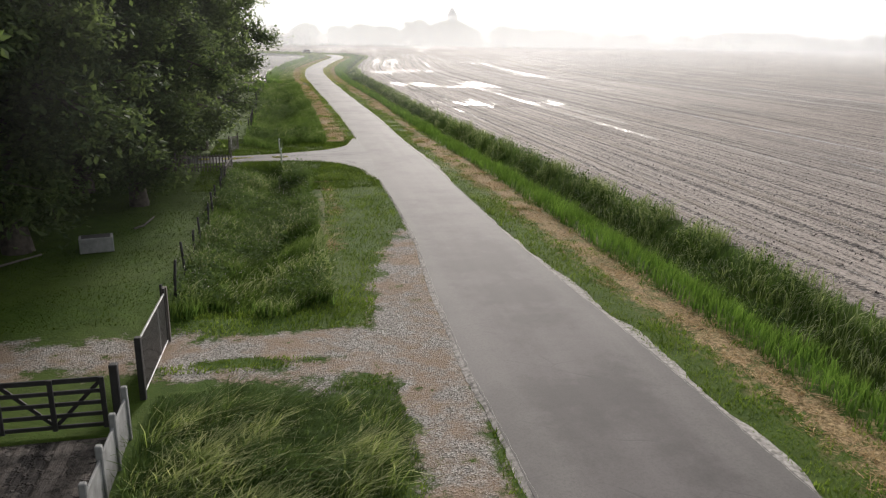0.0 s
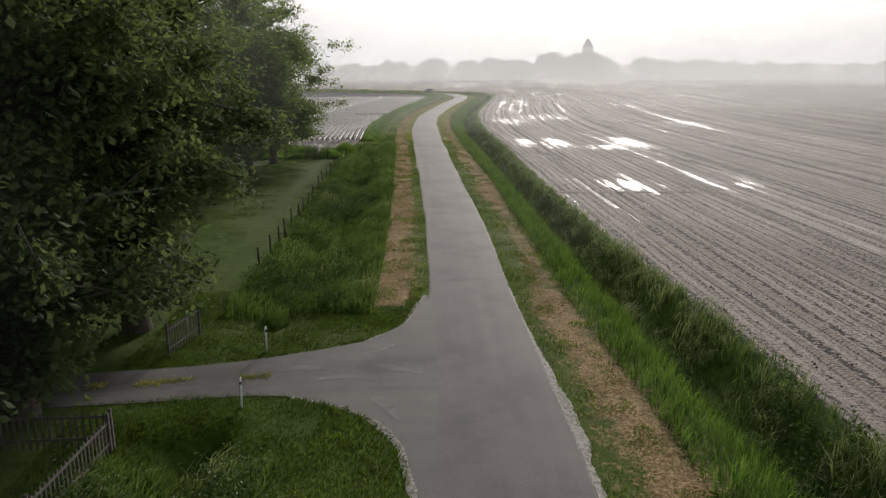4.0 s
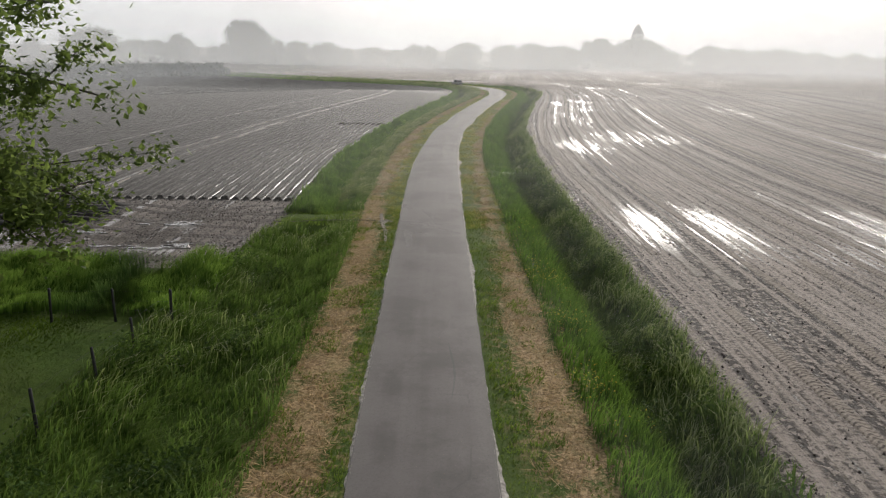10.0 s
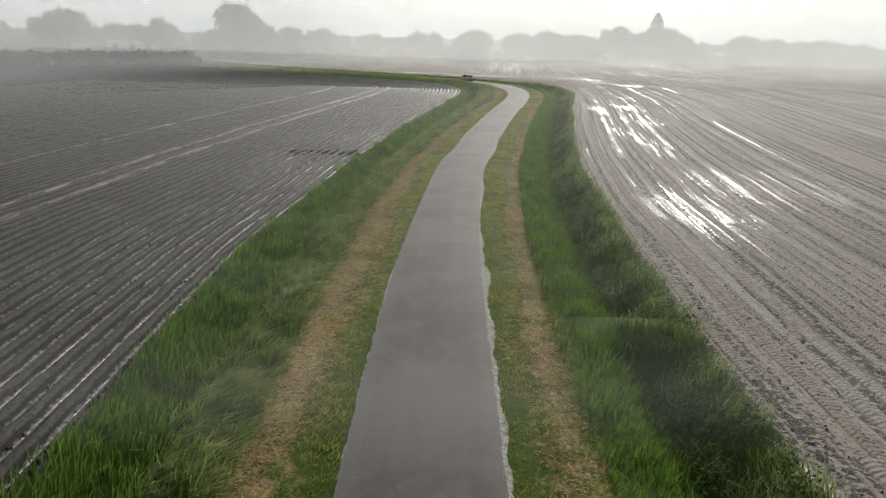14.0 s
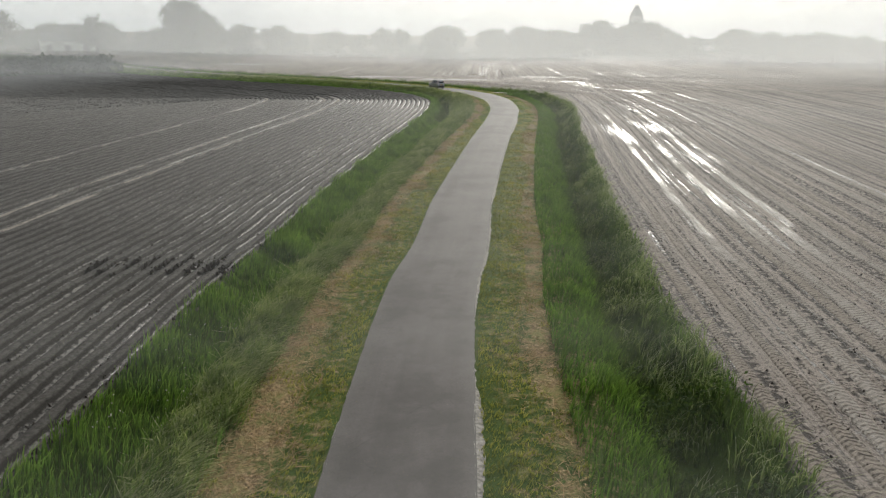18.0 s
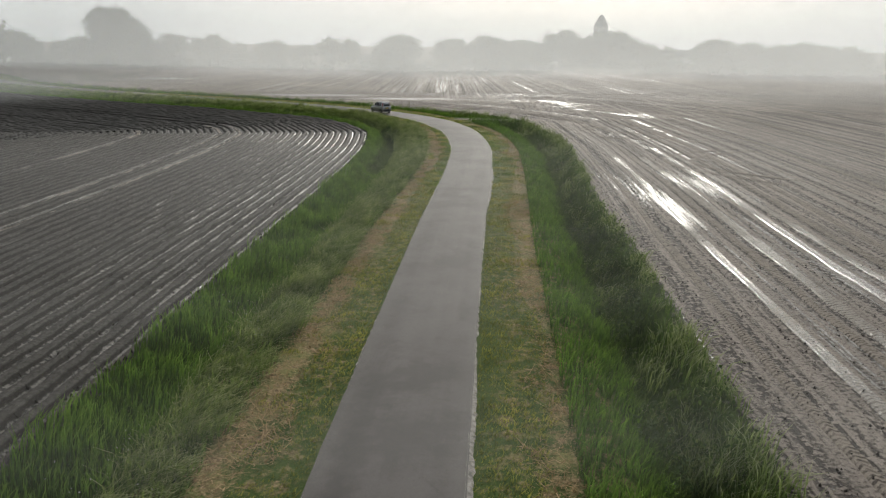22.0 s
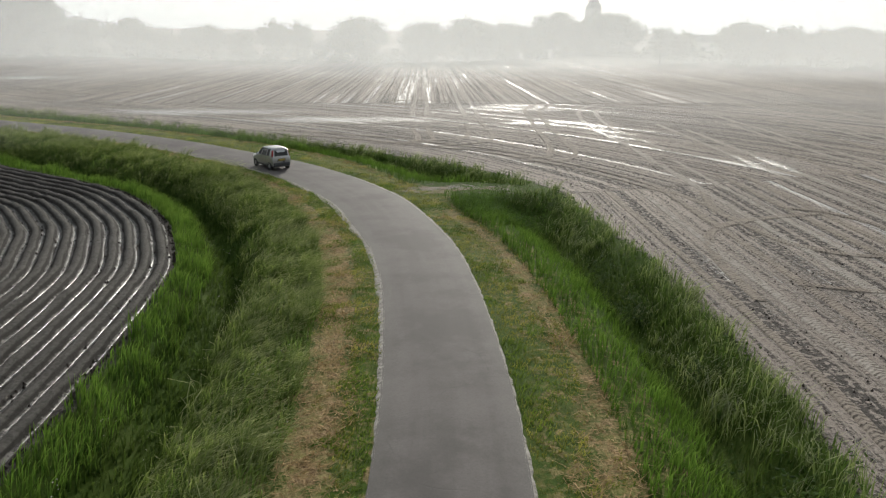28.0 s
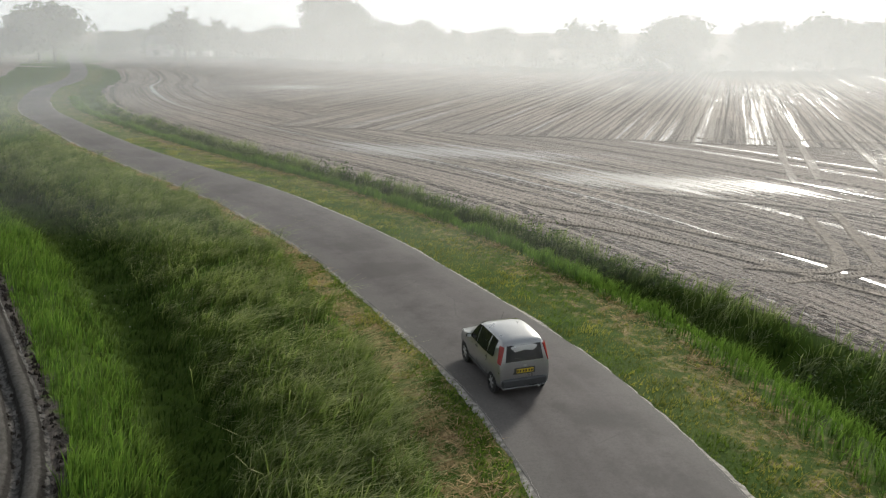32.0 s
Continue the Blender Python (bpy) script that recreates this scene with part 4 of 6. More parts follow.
M_WATER.set(colour=M_WATER.mix(M_WATER.noise(1.5), (0.08, 0.07, 0.06), (0.14, 0.12, 0.10)), rough=0.22, spec=0.5)
M_WATER.bump(M_WATER.noise(5.0, detail=3), 0.06, 0.02)
M_WATER = M_WATER.mat


def puddle(x, y, rx, ry, seed):
    """A shallow pool with a ragged shore, a little higher than the mud and rounded at its rim."""
    k = np.arange(72) * 2 * np.pi / 72
    r = 0.5 + 0.9 * value_noise(3 + 2.0 * np.cos(k), 3 + 2.0 * np.sin(k), 0.8, seed) + 0.25 * value_noise(np.cos(k) * 9, np.sin(k) * 9, 1.0, seed + 1)
    rows = [np.column_stack([x + rx * r * f * np.cos(k), y + ry * r * f * np.sin(k), np.full(72, FIELD_Z + h)]) for f, h in ((1.06, -0.02), (1.0, 0.03), (0.94, 0.034), (0.5, 0.034), (0.02, 0.034))]
    i = np.arange(72)
    j = (i + 1) % 72
    f = np.concatenate([np.column_stack([q * 72 + i, q * 72 + j, (q + 1) * 72 + j, (q + 1) * 72 + i]) for q in range(4)])
    return tagged(new("puddle", mesh_of("puddle", np.concatenate(rows), f, M_WATER)), "shallow bright puddle of rainwater in the churned mud", "puddle", "puddles in the mud", kind="structure")


for k, (x, y, rx, ry) in enumerate(((-17.3, 79.2, 1.4, 0.8), (-15.9, 74.2, 0.9, 0.7), (-17.0, 73.6, 1.2, 0.4), (-19.8, 73.9, 1.1, 0.4), (-22.4, 77.0, 1.2, 0.5), (-25.5, 75.2, 1.6, 0.4))):
    rs = np.random.RandomState(500 + k)
    for j in range(5):
        puddle(x + 0.75 * rx * rs.randn() * (j > 0), y + 0.6 * ry * rs.randn() * (j > 0), rx * (0.62 if j == 0 else 0.18 + 0.22 * rs.rand()), ry * (0.55 if j == 0 else 0.15 + 0.2 * rs.rand()), 520 + 20 * k + 3 * j)
# a block of short rows at the muddy end of the field
block = tagged(new("ridged_field"), "short block of dark earthed-up rows beside the mud", "field", kind="structure")
rs = np.random.RandomState(19)
for k in range(9):
    bx = np.arange(-42.0, -22.4 - 0.05 * (k - 4) ** 2 + 0.9 * rs.rand(), 0.5)
    n = len(bx)
    prof = ((-0.42, 0.0), (-0.3, 0.05), (-0.15, 0.2), (0.0, 0.24), (0.15, 0.2), (0.3, 0.05), (0.42, 0.0))
    taper = np.clip((bx[-1] - bx) / 0.8, 0.05, 1)
    v = np.concatenate([np.column_stack([bx, 78.3 + 0.86 * k + 0.02 * (bx + 30) + d + 0.05 * (rs.rand(n) - 0.5), FIELD_Z + 0.02 + h * taper * (0.8 + 0.4 * rs.rand(n))]) for d, h in prof])
    i = np.arange(n - 1)
    f = np.concatenate([np.column_stack([q * n + i, q * n + i + 1, (q + 1) * n + i + 1, (q + 1) * n + i]) for q in range(6)])
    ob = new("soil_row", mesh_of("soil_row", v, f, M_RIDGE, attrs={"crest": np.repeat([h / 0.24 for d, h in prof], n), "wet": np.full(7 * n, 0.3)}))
    ob.parent = block
x = -16.5 + 6.5 * rs.rand(300)
y = 141.6 + 0.7 * rs.randn(300)
clods("soil_clods", x, y, np.full(300, FIELD_Z + 0.14), 0.2, M_CLOD, 18)


# ---------------------------------------------------------------- grass
def blades(name, x, y, z, tall, wide, lean, mat, label, category="grass", seed=1, wind=(0.35, 0.25), short=False):
    """One object of many bent blades rooted at the points; short ones are single slivers."""
    rs = np.random.RandomState(seed)
    n = len(x)
    a = rs.rand(n) * 2 * np.pi
    tuft = 0.45 + 1.1 * value_noise(x, y, 1.3, seed + 3)
    h = tall * (0.55 + 0.7 * rs.rand(n)) * tuft
    w = wide * (0.6 + 0.8 * rs.rand(n))
    bx = lean * (rs.randn(n) * 0.45 + wind[0] + 0.5 * (value_noise(x, y, 2.3, 3) - 0.5)) * h
    by = lean * (rs.randn(n) * 0.45 + wind[1] + 0.5 * (value_noise(x, y, 2.7, 4) - 0.5)) * h
    dx, dy = np.cos(a) * w / 2, np.sin(a) * w / 2
    k = 3 if short else 5
    v = np.empty((n, k, 3), np.float32)
    v[:, 0] = np.column_stack([x - dx, y - dy, z])
    v[:, 1] = np.column_stack([x + dx, y + dy, z])
    v[:, k - 1] = np.column_stack([x + bx, y + by, z + h * (1 - 0.25 * min(lean, 2))])
    i = np.arange(n)[:, None] * k
    if short:
        tri, tip = i + [0, 1, 2], [0, 0, 1.0]
    else:
        v[:, 2] = np.column_stack([x + dx * 0.85 + bx * 0.3, y + dy * 0.85 + by * 0.3, z + h * 0.58])
        v[:, 3] = np.column_stack([x - dx * 0.85 + bx * 0.3, y - dy * 0.85 + by * 0.3, z + h * 0.58])
        tri = np.concatenate([i + [0, 1, 2], i + [0, 2, 3], i + [3, 2, 4]], 1).reshape(-1, 3)
        tip = [0, 0, 0.55, 0.55, 1.0]
    ob = new(name, mesh_of(name, v.reshape(-1, 3), tri, mat, attrs={"tip": np.tile(np.array(tip, np.float32), n)}))
    return tagged(ob, label, category, kind="stuff")


def on_side_road(x, y):
    v = y + 0.14 * (-8.5 - x) * (x < -8.5)
    return (np.abs(x + 17) < 13.2) & (v < np.interp(x, *FAR_FLARE)) & (v > -np.interp(x, *NEAR_FLARE))


def strewn(count, y0, y1, inner, outer, side, seed, keep=None):
    """Random places between two distances from the road's middle."""
    rs = np.random.RandomState(seed)
    k = np.nonzero((CENTRE[:, 1] > y0) & (CENTRE[:, 1] < y1))[0]
    k = k[rs.randint(0, len(k), count)]
    f = rs.rand(count)
    cy = CENTRE[k, 1]
    a, b = inner(cy), outer(cy)
    d = (a + (b - a) * f) * side
    s = rs.rand(count) - 0.5
    x = CENTRE[k, 0] + RIGHT[k, 0] * d + TAN[k, 0] * s
    y = CENTRE[k, 1] + RIGHT[k, 1] * d + TAN[k, 1] * s
    return planted(x, y, keep)


def planted(x, y, keep=None):
    """Those of the places where grass can grow, with the height of the ground."""
    z, soil, hay, gravel, wet, dark, row, off, oc = fields(x, y)
    ok = (soil < 0.3) & (gravel < 0.1) & (np.abs(off) > HALF(oc) + 0.06) & ~on_side_road(x, y)
    if keep is not None:
        ok &= keep(x, y, off, oc, hay)
    return x[ok], y[ok], z[ok] - 0.02


def at(f, add=0.0, mul=1.0):
    return lambda cy: f(cy) * mul + add


def between(f, g, t):
    return lambda cy: f(cy) * (1 - t) + g(cy) * t


def clumped(scale, level, seed):
    return lambda x, y, off, cy, hay: value_noise(x, y, scale, seed) > level


def crossing(x, y, off, cy, hay):
    """Keeps tall grass off the field crossings."""
    return (np.hypot((x - 15.2) / 7.0, (y - 252.3) / 2.0) > 1) & ((off < 0) | (np.abs(cy - 100.8) > 0.2 + 0.9 * value_noise(x, y, 1.2, 41))) & ((off > 0) | (np.abs(cy - 81.4) > 0.9 + 2.6 * value_noise(x, y, 1.3, 42)))


# right bank: bright tall grass by the verge, dark weeds over the ditch, seeding grass at the field
p = strewn(72000, -48, 335, TALL_R, between(TALL_R, EDGE_R, 0.52), 1, 21, crossing)
blades("tall_bank_grass", *p, 0.60, 0.034, 0.55, M_LUSH, "tall lush green grass on the ditch bank", seed=31)
p = strewn(46000, -48, 335, between(TALL_R, EDGE_R, 0.46), between(TALL_R, EDGE_R, 0.86), 1, 22, crossing)
blades("ditch_grass", *p, 0.55, 0.04, 0.55, M_WEED, "dark weeds and grass growing in the ditch", seed=32)
p = strewn(34000, -48, 335, between(TALL_R, EDGE_R, 0.62), at(EDGE_R, 0.15), 1, 23, lambda *a: crossing(*a) & (value_noise(a[0], a[1], 1.6, 4) > 0.42))
blades("seeding_bank_grass", *p, 0.80, 0.03, 0.9, M_PALE, "pale seeding grass along the field edge", seed=33)
p = strewn(16000, -48, 335, between(TALL_R, EDGE_R, 0.80), at(EDGE_R, 0.1), 1, 49, crossing)
blades("tall_bank_grass", *p, 0.5, 0.034, 0.7, M_TALL, "tall green grass along the edge of the field", seed=49)
# left bank by the lawn
p = strewn(30000, 6, 84, TALL_L, at(EDGE_L, 0.4), -1, 24, crossing)
blades("tall_bank_grass", *p, 0.62, 0.036, 0.7, M_TALL, "tall green grass and weeds on the ditch bank", seed=34)
p = strewn(6000, 6, 84, TALL_L, at(EDGE_L, 0.2), -1, 44, lambda *a: crossing(*a) & (value_noise(a[0], a[1], 1.9, 9) > 0.6))
blades("seeding_bank_grass", *p, 0.85, 0.032, 0.9, M_PALE, "pale seeding grass tufts in the ditch bank", seed=44)
# left bank by the ridged field: reeds at the field, seeding grass at the verge
field_side = lambda x, y, off, cy, hay: crossing(x, y, off, cy, hay) & ((cy < 205 + 8 * value_noise(x, y, 3.0, 2)) | (-off > TALL_L(cy) + (0.73 + 0.08 * value_noise(x, y, 2.0, 5)) * (EDGE_L(cy) - TALL_L(cy))))
p = strewn(66000, 82, 335, between(TALL_L, EDGE_L, 0.48), at(EDGE_L, 0.05), -1, 25, field_side)
blades("ditch_reed_grass", *p, 0.72, 0.034, 0.4, M_LUSH, "lush dark green reedy grass along the field", seed=35)
p = strewn(34000, 82, 335, at(TALL_L, 0.1), between(TALL_L, EDGE_L, 0.56), -1, 26, crossing)
blades("tall_bank_grass", *p, 0.55, 0.034, 0.6, M_TALL, "tall green grass on the ditch bank", seed=36)
p = strewn(46000, 90, 335, at(TALL_L, 0.15), between(TALL_L, EDGE_L, 0.55), -1, 46, lambda *a: crossing(*a) & (value_noise(a[0], a[1], 2.0, 6) > 0.36))
blades("seeding_bank_grass", *p, 0.72 + 0.2 * step(205, 240, p[1]), 0.03, 1.2, M_BANK, "pale wind-blown seeding grass on the bank", seed=46)


def tussocks(name, count, y0, y1, inner, outer, side, seed, tall, mat, label, per=36):
    """Arching clumps of long grass, bent over by the wind."""
    x, y, z = strewn(count, y0, y1, inner, outer, side, seed, crossing)
    rs = np.random.RandomState(seed)
    x, y, z = np.repeat(x, per), np.repeat(y, per), np.repeat(z, per)
    h = np.repeat(tall * (0.6 + 0.7 * rs.rand(len(x) // per)), per)
    return blades(name, x + 0.16 * rs.randn(len(x)), y + 0.16 * rs.randn(len(x)), z, h, 0.026, 1.0, mat, label, seed=seed, wind=(0.75, 0.35))


p = strewn(24000, 196, 335, between(TALL_L, EDGE_L, 0.50), between(TALL_L, EDGE_L, 0.84), -1, 47)
blades("ditch_grass", *p, 0.48, 0.045, 0.6, M_WEED, "dark weeds and grass growing in the deep ditch", seed=47)
tussocks("grass_tussocks", 1300, 190, 300, at(TALL_L, 0.2), between(TALL_L, EDGE_L, 0.55), -1, 91, 0.85, M_BANK, "long pale grass clumps swept over by the wind")
tussocks("grass_tussocks", 800, 88, 190, at(TALL_L, 0.2), between(TALL_L, EDGE_L, 0.5), -1, 92, 0.72, M_BANK, "long pale grass clumps swept over by the wind")
tussocks("grass_tussocks", 420, 6, 84, at(TALL_L, 0.2), between(TALL_L, EDGE_L, 0.9), -1, 93, 0.75, M_TALL, "long green grass clumps swept over by the wind")
tussocks("grass_tussocks", 700, -48, 300, between(TALL_R, EDGE_R, 0.55), EDGE_R, 1, 94, 0.7, M_PALE, "long pale grass clumps along the field edge", 30)
# verges
greenish = lambda x, y, off, cy, hay: (hay < -0.1) | (value_noise(x, y, 0.8, 3) > 0.62)
for side, tall_at, seed in ((1, TALL_R, 27), (-1, TALL_L, 28)):
    p = strewn(48000, -48, 84, at(HALF, 0.10), at(tall_at, 0.15), side, seed, greenish)
    blades("verge_grass", *p, 0.14, 0.045, 0.7, M_SHORT, "short green verge grass beside the road", seed=seed + 10, short=True)
    p = strewn(46000, 195, 300, at(HALF, 0.10), at(tall_at, 0.15), side, seed + 200, lambda *a: greenish(*a) & (value_noise(a[0], a[1], 1.5, 29) > (0.35 if side < 0 else 0.6)))
    blades("verge_grass", *p, 0.14, 0.045, 0.7, M_SHORT, "short green verge grass beside the bend", seed=seed + 210, short=True)
    p = strewn(82000, 72, 300, at(HALF, 0.10), at(tall_at, 0.15), side, seed + 100, lambda *a: greenish(*a) & (a[3] > 72 + 16 * value_noise(a[0], a[1], 2.0, 19)) & ((a[3] < 200) | (value_noise(a[0], a[1], 1.5, 29) < (0.42 if side < 0 else 0.66))))
    blades("verge_grass", *p, 0.13, 0.045, 0.8, M_DRY, "short yellowing verge grass beside the road", seed=seed + 110, short=True)
p = strewn(2600, 78.6, 84.2, TALL_L, at(EDGE_L, 0.2), -1, 48)
blades("verge_grass", *p, 0.13, 0.05, 0.7, M_SHORT, "trampled green grass on the field crossing", seed=48, short=True)
strawy = lambda x, y, off, cy, hay: hay > 0.1 - 1.3 * value_noise(x, y, 0.9, 8) ** 2
p = strewn(75000, -48, 300, at(TALL_R, -2.0), at(TALL_R, 0.1), 1, 29, strawy)
blades("cut_hay", *p, 0.21, 0.046, 2.3, M_HAY, "dry cut grass lying in a strip on the verge", "hay", seed=39, short=True, wind=(0, 0))
p = strewn(75000, -30, 300, at(TALL_L, -2.1), at(TALL_L, 0.1), -1, 30, strawy)
blades("cut_hay", *p, 0.21, 0.046, 2.3, M_HAY, "dry cut grass lying in a strip on the verge", "hay", seed=40, short=True, wind=(0, 0))


def in_box(count, x0, x1, y0, y1, seed, keep=None):
    rs = np.random.RandomState(seed)
    return planted(x0 + (x1 - x0) * rs.rand(count), y0 + (y1 - y0) * rs.rand(count), keep)


# by the entrance: overgrown ditch, rough grass at the gate, lawn under the trees
pond = lambda x, y, off, cy, hay: np.maximum(np.abs(x + 10.9) / 2.6, np.abs(y + 18.8) / 12.8) < 1 + 0.25 * (value_noise(x, y, 1.5, 2) - 0.5)
p = in_box(24000, -13.8, -8.0, -32, -6, 61, pond)
blades("overgrown_ditch_grass", *p, 0.50, 0.035, 0.7, M_TALL, "rank green grass filling the wide ditch", seed=61)
p = in_box(9000, -13.8, -8.0, -32, -6, 62, lambda *a: pond(*a) & (value_noise(a[0], a[1], 1.2, 12) > 0.55))
blades("seeding_ditch_grass", *p, 0.75, 0.03, 0.8, M_PALE, "pale seeding grass in the wide ditch", seed=62)
p = in_box(46000, -13.2, -4.5, -50, -36.2, 63, lambda x, y, off, cy, hay: (x < -7.2 + 0.1 * (y + 40) + 1.6 * (value_noise(x, y, 1.7, 3) - 0.5)) & (y < -37.6 + 1.5 * (value_noise(x, y, 1.4, 5) - 0.3)))
blades("rough_grass", *p, 0.12 + 0.74 * step(0.0, 2.0, -37.2 - p[1]) * step(-0.3, 2.6, -7.2 + 0.1 * (p[1] + 40) - p[0]), 0.024, 1.3, M_NETTLE, "rough wind-blown green grass beside the entrance", seed=63)
p = in_box(42000, -24, -8.0, -32, 8, 64)
blades("lawn_grass", *p, 0.08, 0.05, 0.6, M_LAWN, "short lawn grass under the trees", seed=64, short=True)
p = in_box(64000, -15.0, -4.0, -11.5, 10.5, 70, lambda x, y, off, cy, hay: hay < 0)
blades("lawn_grass", *p, 0.13, 0.05, 0.7, M_SHADEGREEN, "dense trimmed green grass at the corners of the side road", seed=70, short=True)
rs = np.random.RandomState(71)
x = -15.5 + 6.3 * rs.rand(1500)
y = 0.1 * (x + 8) - 0.05 + 0.16 * rs.randn(1500)
ok = value_noise(x, y, 0.9, 6) > 0.38
blades("grass_strip", x[ok], y[ok], np.full(ok.sum(), 0.006), 0.09, 0.05, 0.9, M_DRY, "thin yellowing strip of grass along the middle of the side road", seed=71, short=True)
p = in_box(9000, -13.4, -4.6, -36.2, -30.5, 67)
blades("lawn_grass", *p, 0.12, 0.045, 0.6, M_SHORT, "short green grass round the end of the ditch", seed=67, short=True)
clump = lambda x, y, off, cy, hay: (x < -8.0 + 0.1 * (y + 40)) & (y < -39.2) & (value_noise(x, y, 1.6, 31) > 0.42)
p = in_box(330, -12.9, -5.0, -50, -38.5, 68, clump)
p = [np.repeat(q, 40) for q in p]
rs = np.random.RandomState(68)
blades("grass_tussocks", p[0] + 0.15 * rs.randn(len(p[0])), p[1] + 0.15 * rs.randn(len(p[0])), p[2], 0.85, 0.026, 0.9, M_BANK, "pale seeding grass tufts in the rough grass", seed=69, wind=(0.7, 0.3))
p = in_box(90000, -26, -11.0, 8, 63, 65)
blades("lawn_grass", *p, 0.08, 0.06, 0.6, M_SHADEGREEN, "short bright lawn grass behind the fence", seed=65, short=True)
p = in_box(14000, -30, -11.6, 63.2, 69.6, 66)
blades("boundary_reed_grass", *p, 0.95, 0.045, 0.4, M_LUSH, "tall dark reedy grass along the end of the lawn", seed=66)


# ---------------------------------------------------------------- parts and things
def part(name, mesh, parent, label="", mat=None):
    """Links a mesh (or a bmesh) as ONE object under a thing or a part."""
    if isinstance(mesh, bmesh.types.BMesh):
        me = bpy.data.meshes.new(name)
        mesh.to_mesh(me)
        mesh.free()
        mesh = me
    if mat is not None:
        mesh.materials.clear()
        mesh.materials.append(mat)
    ob = new(name, mesh)
    ob.parent = parent
    if label:
        ob["label"] = label
    return ob


def thing(name, m, label, category, group=""):
    ob = new(name)
    ob.matrix_world = m
    return tagged(ob, label, category, group)


def box_bm(size, at_=(0, 0, 0), bevel=0.01, bm=None, turn=None):
    """A bevelled box, added to bm if given."""
    b = bmesh.new()
    bmesh.ops.create_cube(b, size=1.0)
    bmesh.ops.scale(b, vec=size, verts=b.verts)
    if bevel:
        bmesh.ops.bevel(b, geom=b.edges[:], offset=bevel, segments=1, affect="EDGES")
    if turn is not None:
        bmesh.ops.transform(b, matrix=turn, verts=b.verts)
    bmesh.ops.translate(b, vec=at_, verts=b.verts)
    if bm is None:
        return b
    me = bpy.data.meshes.new("tmp")
    b.to_mesh(me)
    b.free()
    bm.from_mesh(me)
    bpy.data.meshes.remove(me)
    return bm


def tube_bm(points, radii, sides=8, bm=None):
    """A tapered tube through the points."""
    bm = bm or bmesh.new()
    rings = []
    pts = [Vector(p) for p in points]
    for i, p in enumerate(pts):
        d = (pts[min(i + 1, len(pts) - 1)] - pts[max(i - 1, 0)]).normalized()
        a = d.orthogonal().normalized() if abs(d.z) < 0.99 else Vector((1, 0, 0))
        a = (a - d * a.dot(d)).normalized()
        b = d.cross(a)
        rings.append([bm.verts.new(p + (a * math.cos(k * 2 * math.pi / sides) + b * math.sin(k * 2 * math.pi / sides)) * radii[i]) for k in range(sides)])
    for r, s in zip(rings, rings[1:]):
        for k in range(sides):
            bm.faces.new((r[k], r[(k + 1) % sides], s[(k + 1) % sides], s[k]))
    bm.faces.new(rings[0][::-1])
    bm.faces.new(rings[-1])
    for f in bm.faces:
        f.smooth = True
    return bm


# ---------------------------------------------------------------- trees
def leaf_mesh(name, centres, spread, per, size, mat, seed, droop=0.35, flat=0.7):
    """Clumps of small folded leaves round the given centres."""
    rs = np.random.RandomState(seed)
    n = len(centres) * per
    c = np.repeat(np.asarray(centres), per, 0)
    r = rs.randn(n, 3) * np.array([1, 1, flat]) * np.repeat(spread, per)[:, None] * 0.5
    p = c + r
    s = size * (0.6 + 0.8 * rs.rand(n))
    a = rs.rand(n) * 2 * np.pi
    tilt = rs.randn(n) * 0.5 - droop
    d = np.column_stack([np.cos(a) * np.cos(tilt), np.sin(a) * np.cos(tilt), np.sin(tilt)])
    w = np.column_stack([-np.sin(a), np.cos(a), 0.5 * rs.randn(n)])
    w /= np.linalg.norm(w, axis=1)[:, None]
    up = np.cross(d, w)
    v = np.empty((n, 4, 3), np.float32)
    v[:, 0] = p
    v[:, 1] = p + d * s[:, None] * 0.5 + w * s[:, None] * 0.36 - up * s[:, None] * 0.10
    v[:, 2] = p + d * s[:, None]
    v[:, 3] = p + d * s[:, None] * 0.5 - w * s[:, None] * 0.36 - up * s[:, None] * 0.10
    i = np.arange(n)[:, None] * 4
    tri = np.concatenate([i + [0, 1, 2], i + [0, 2, 3]], 1).reshape(-1, 3)
    return mesh_of(name, v.reshape(-1, 3), tri, mat, smooth=False)


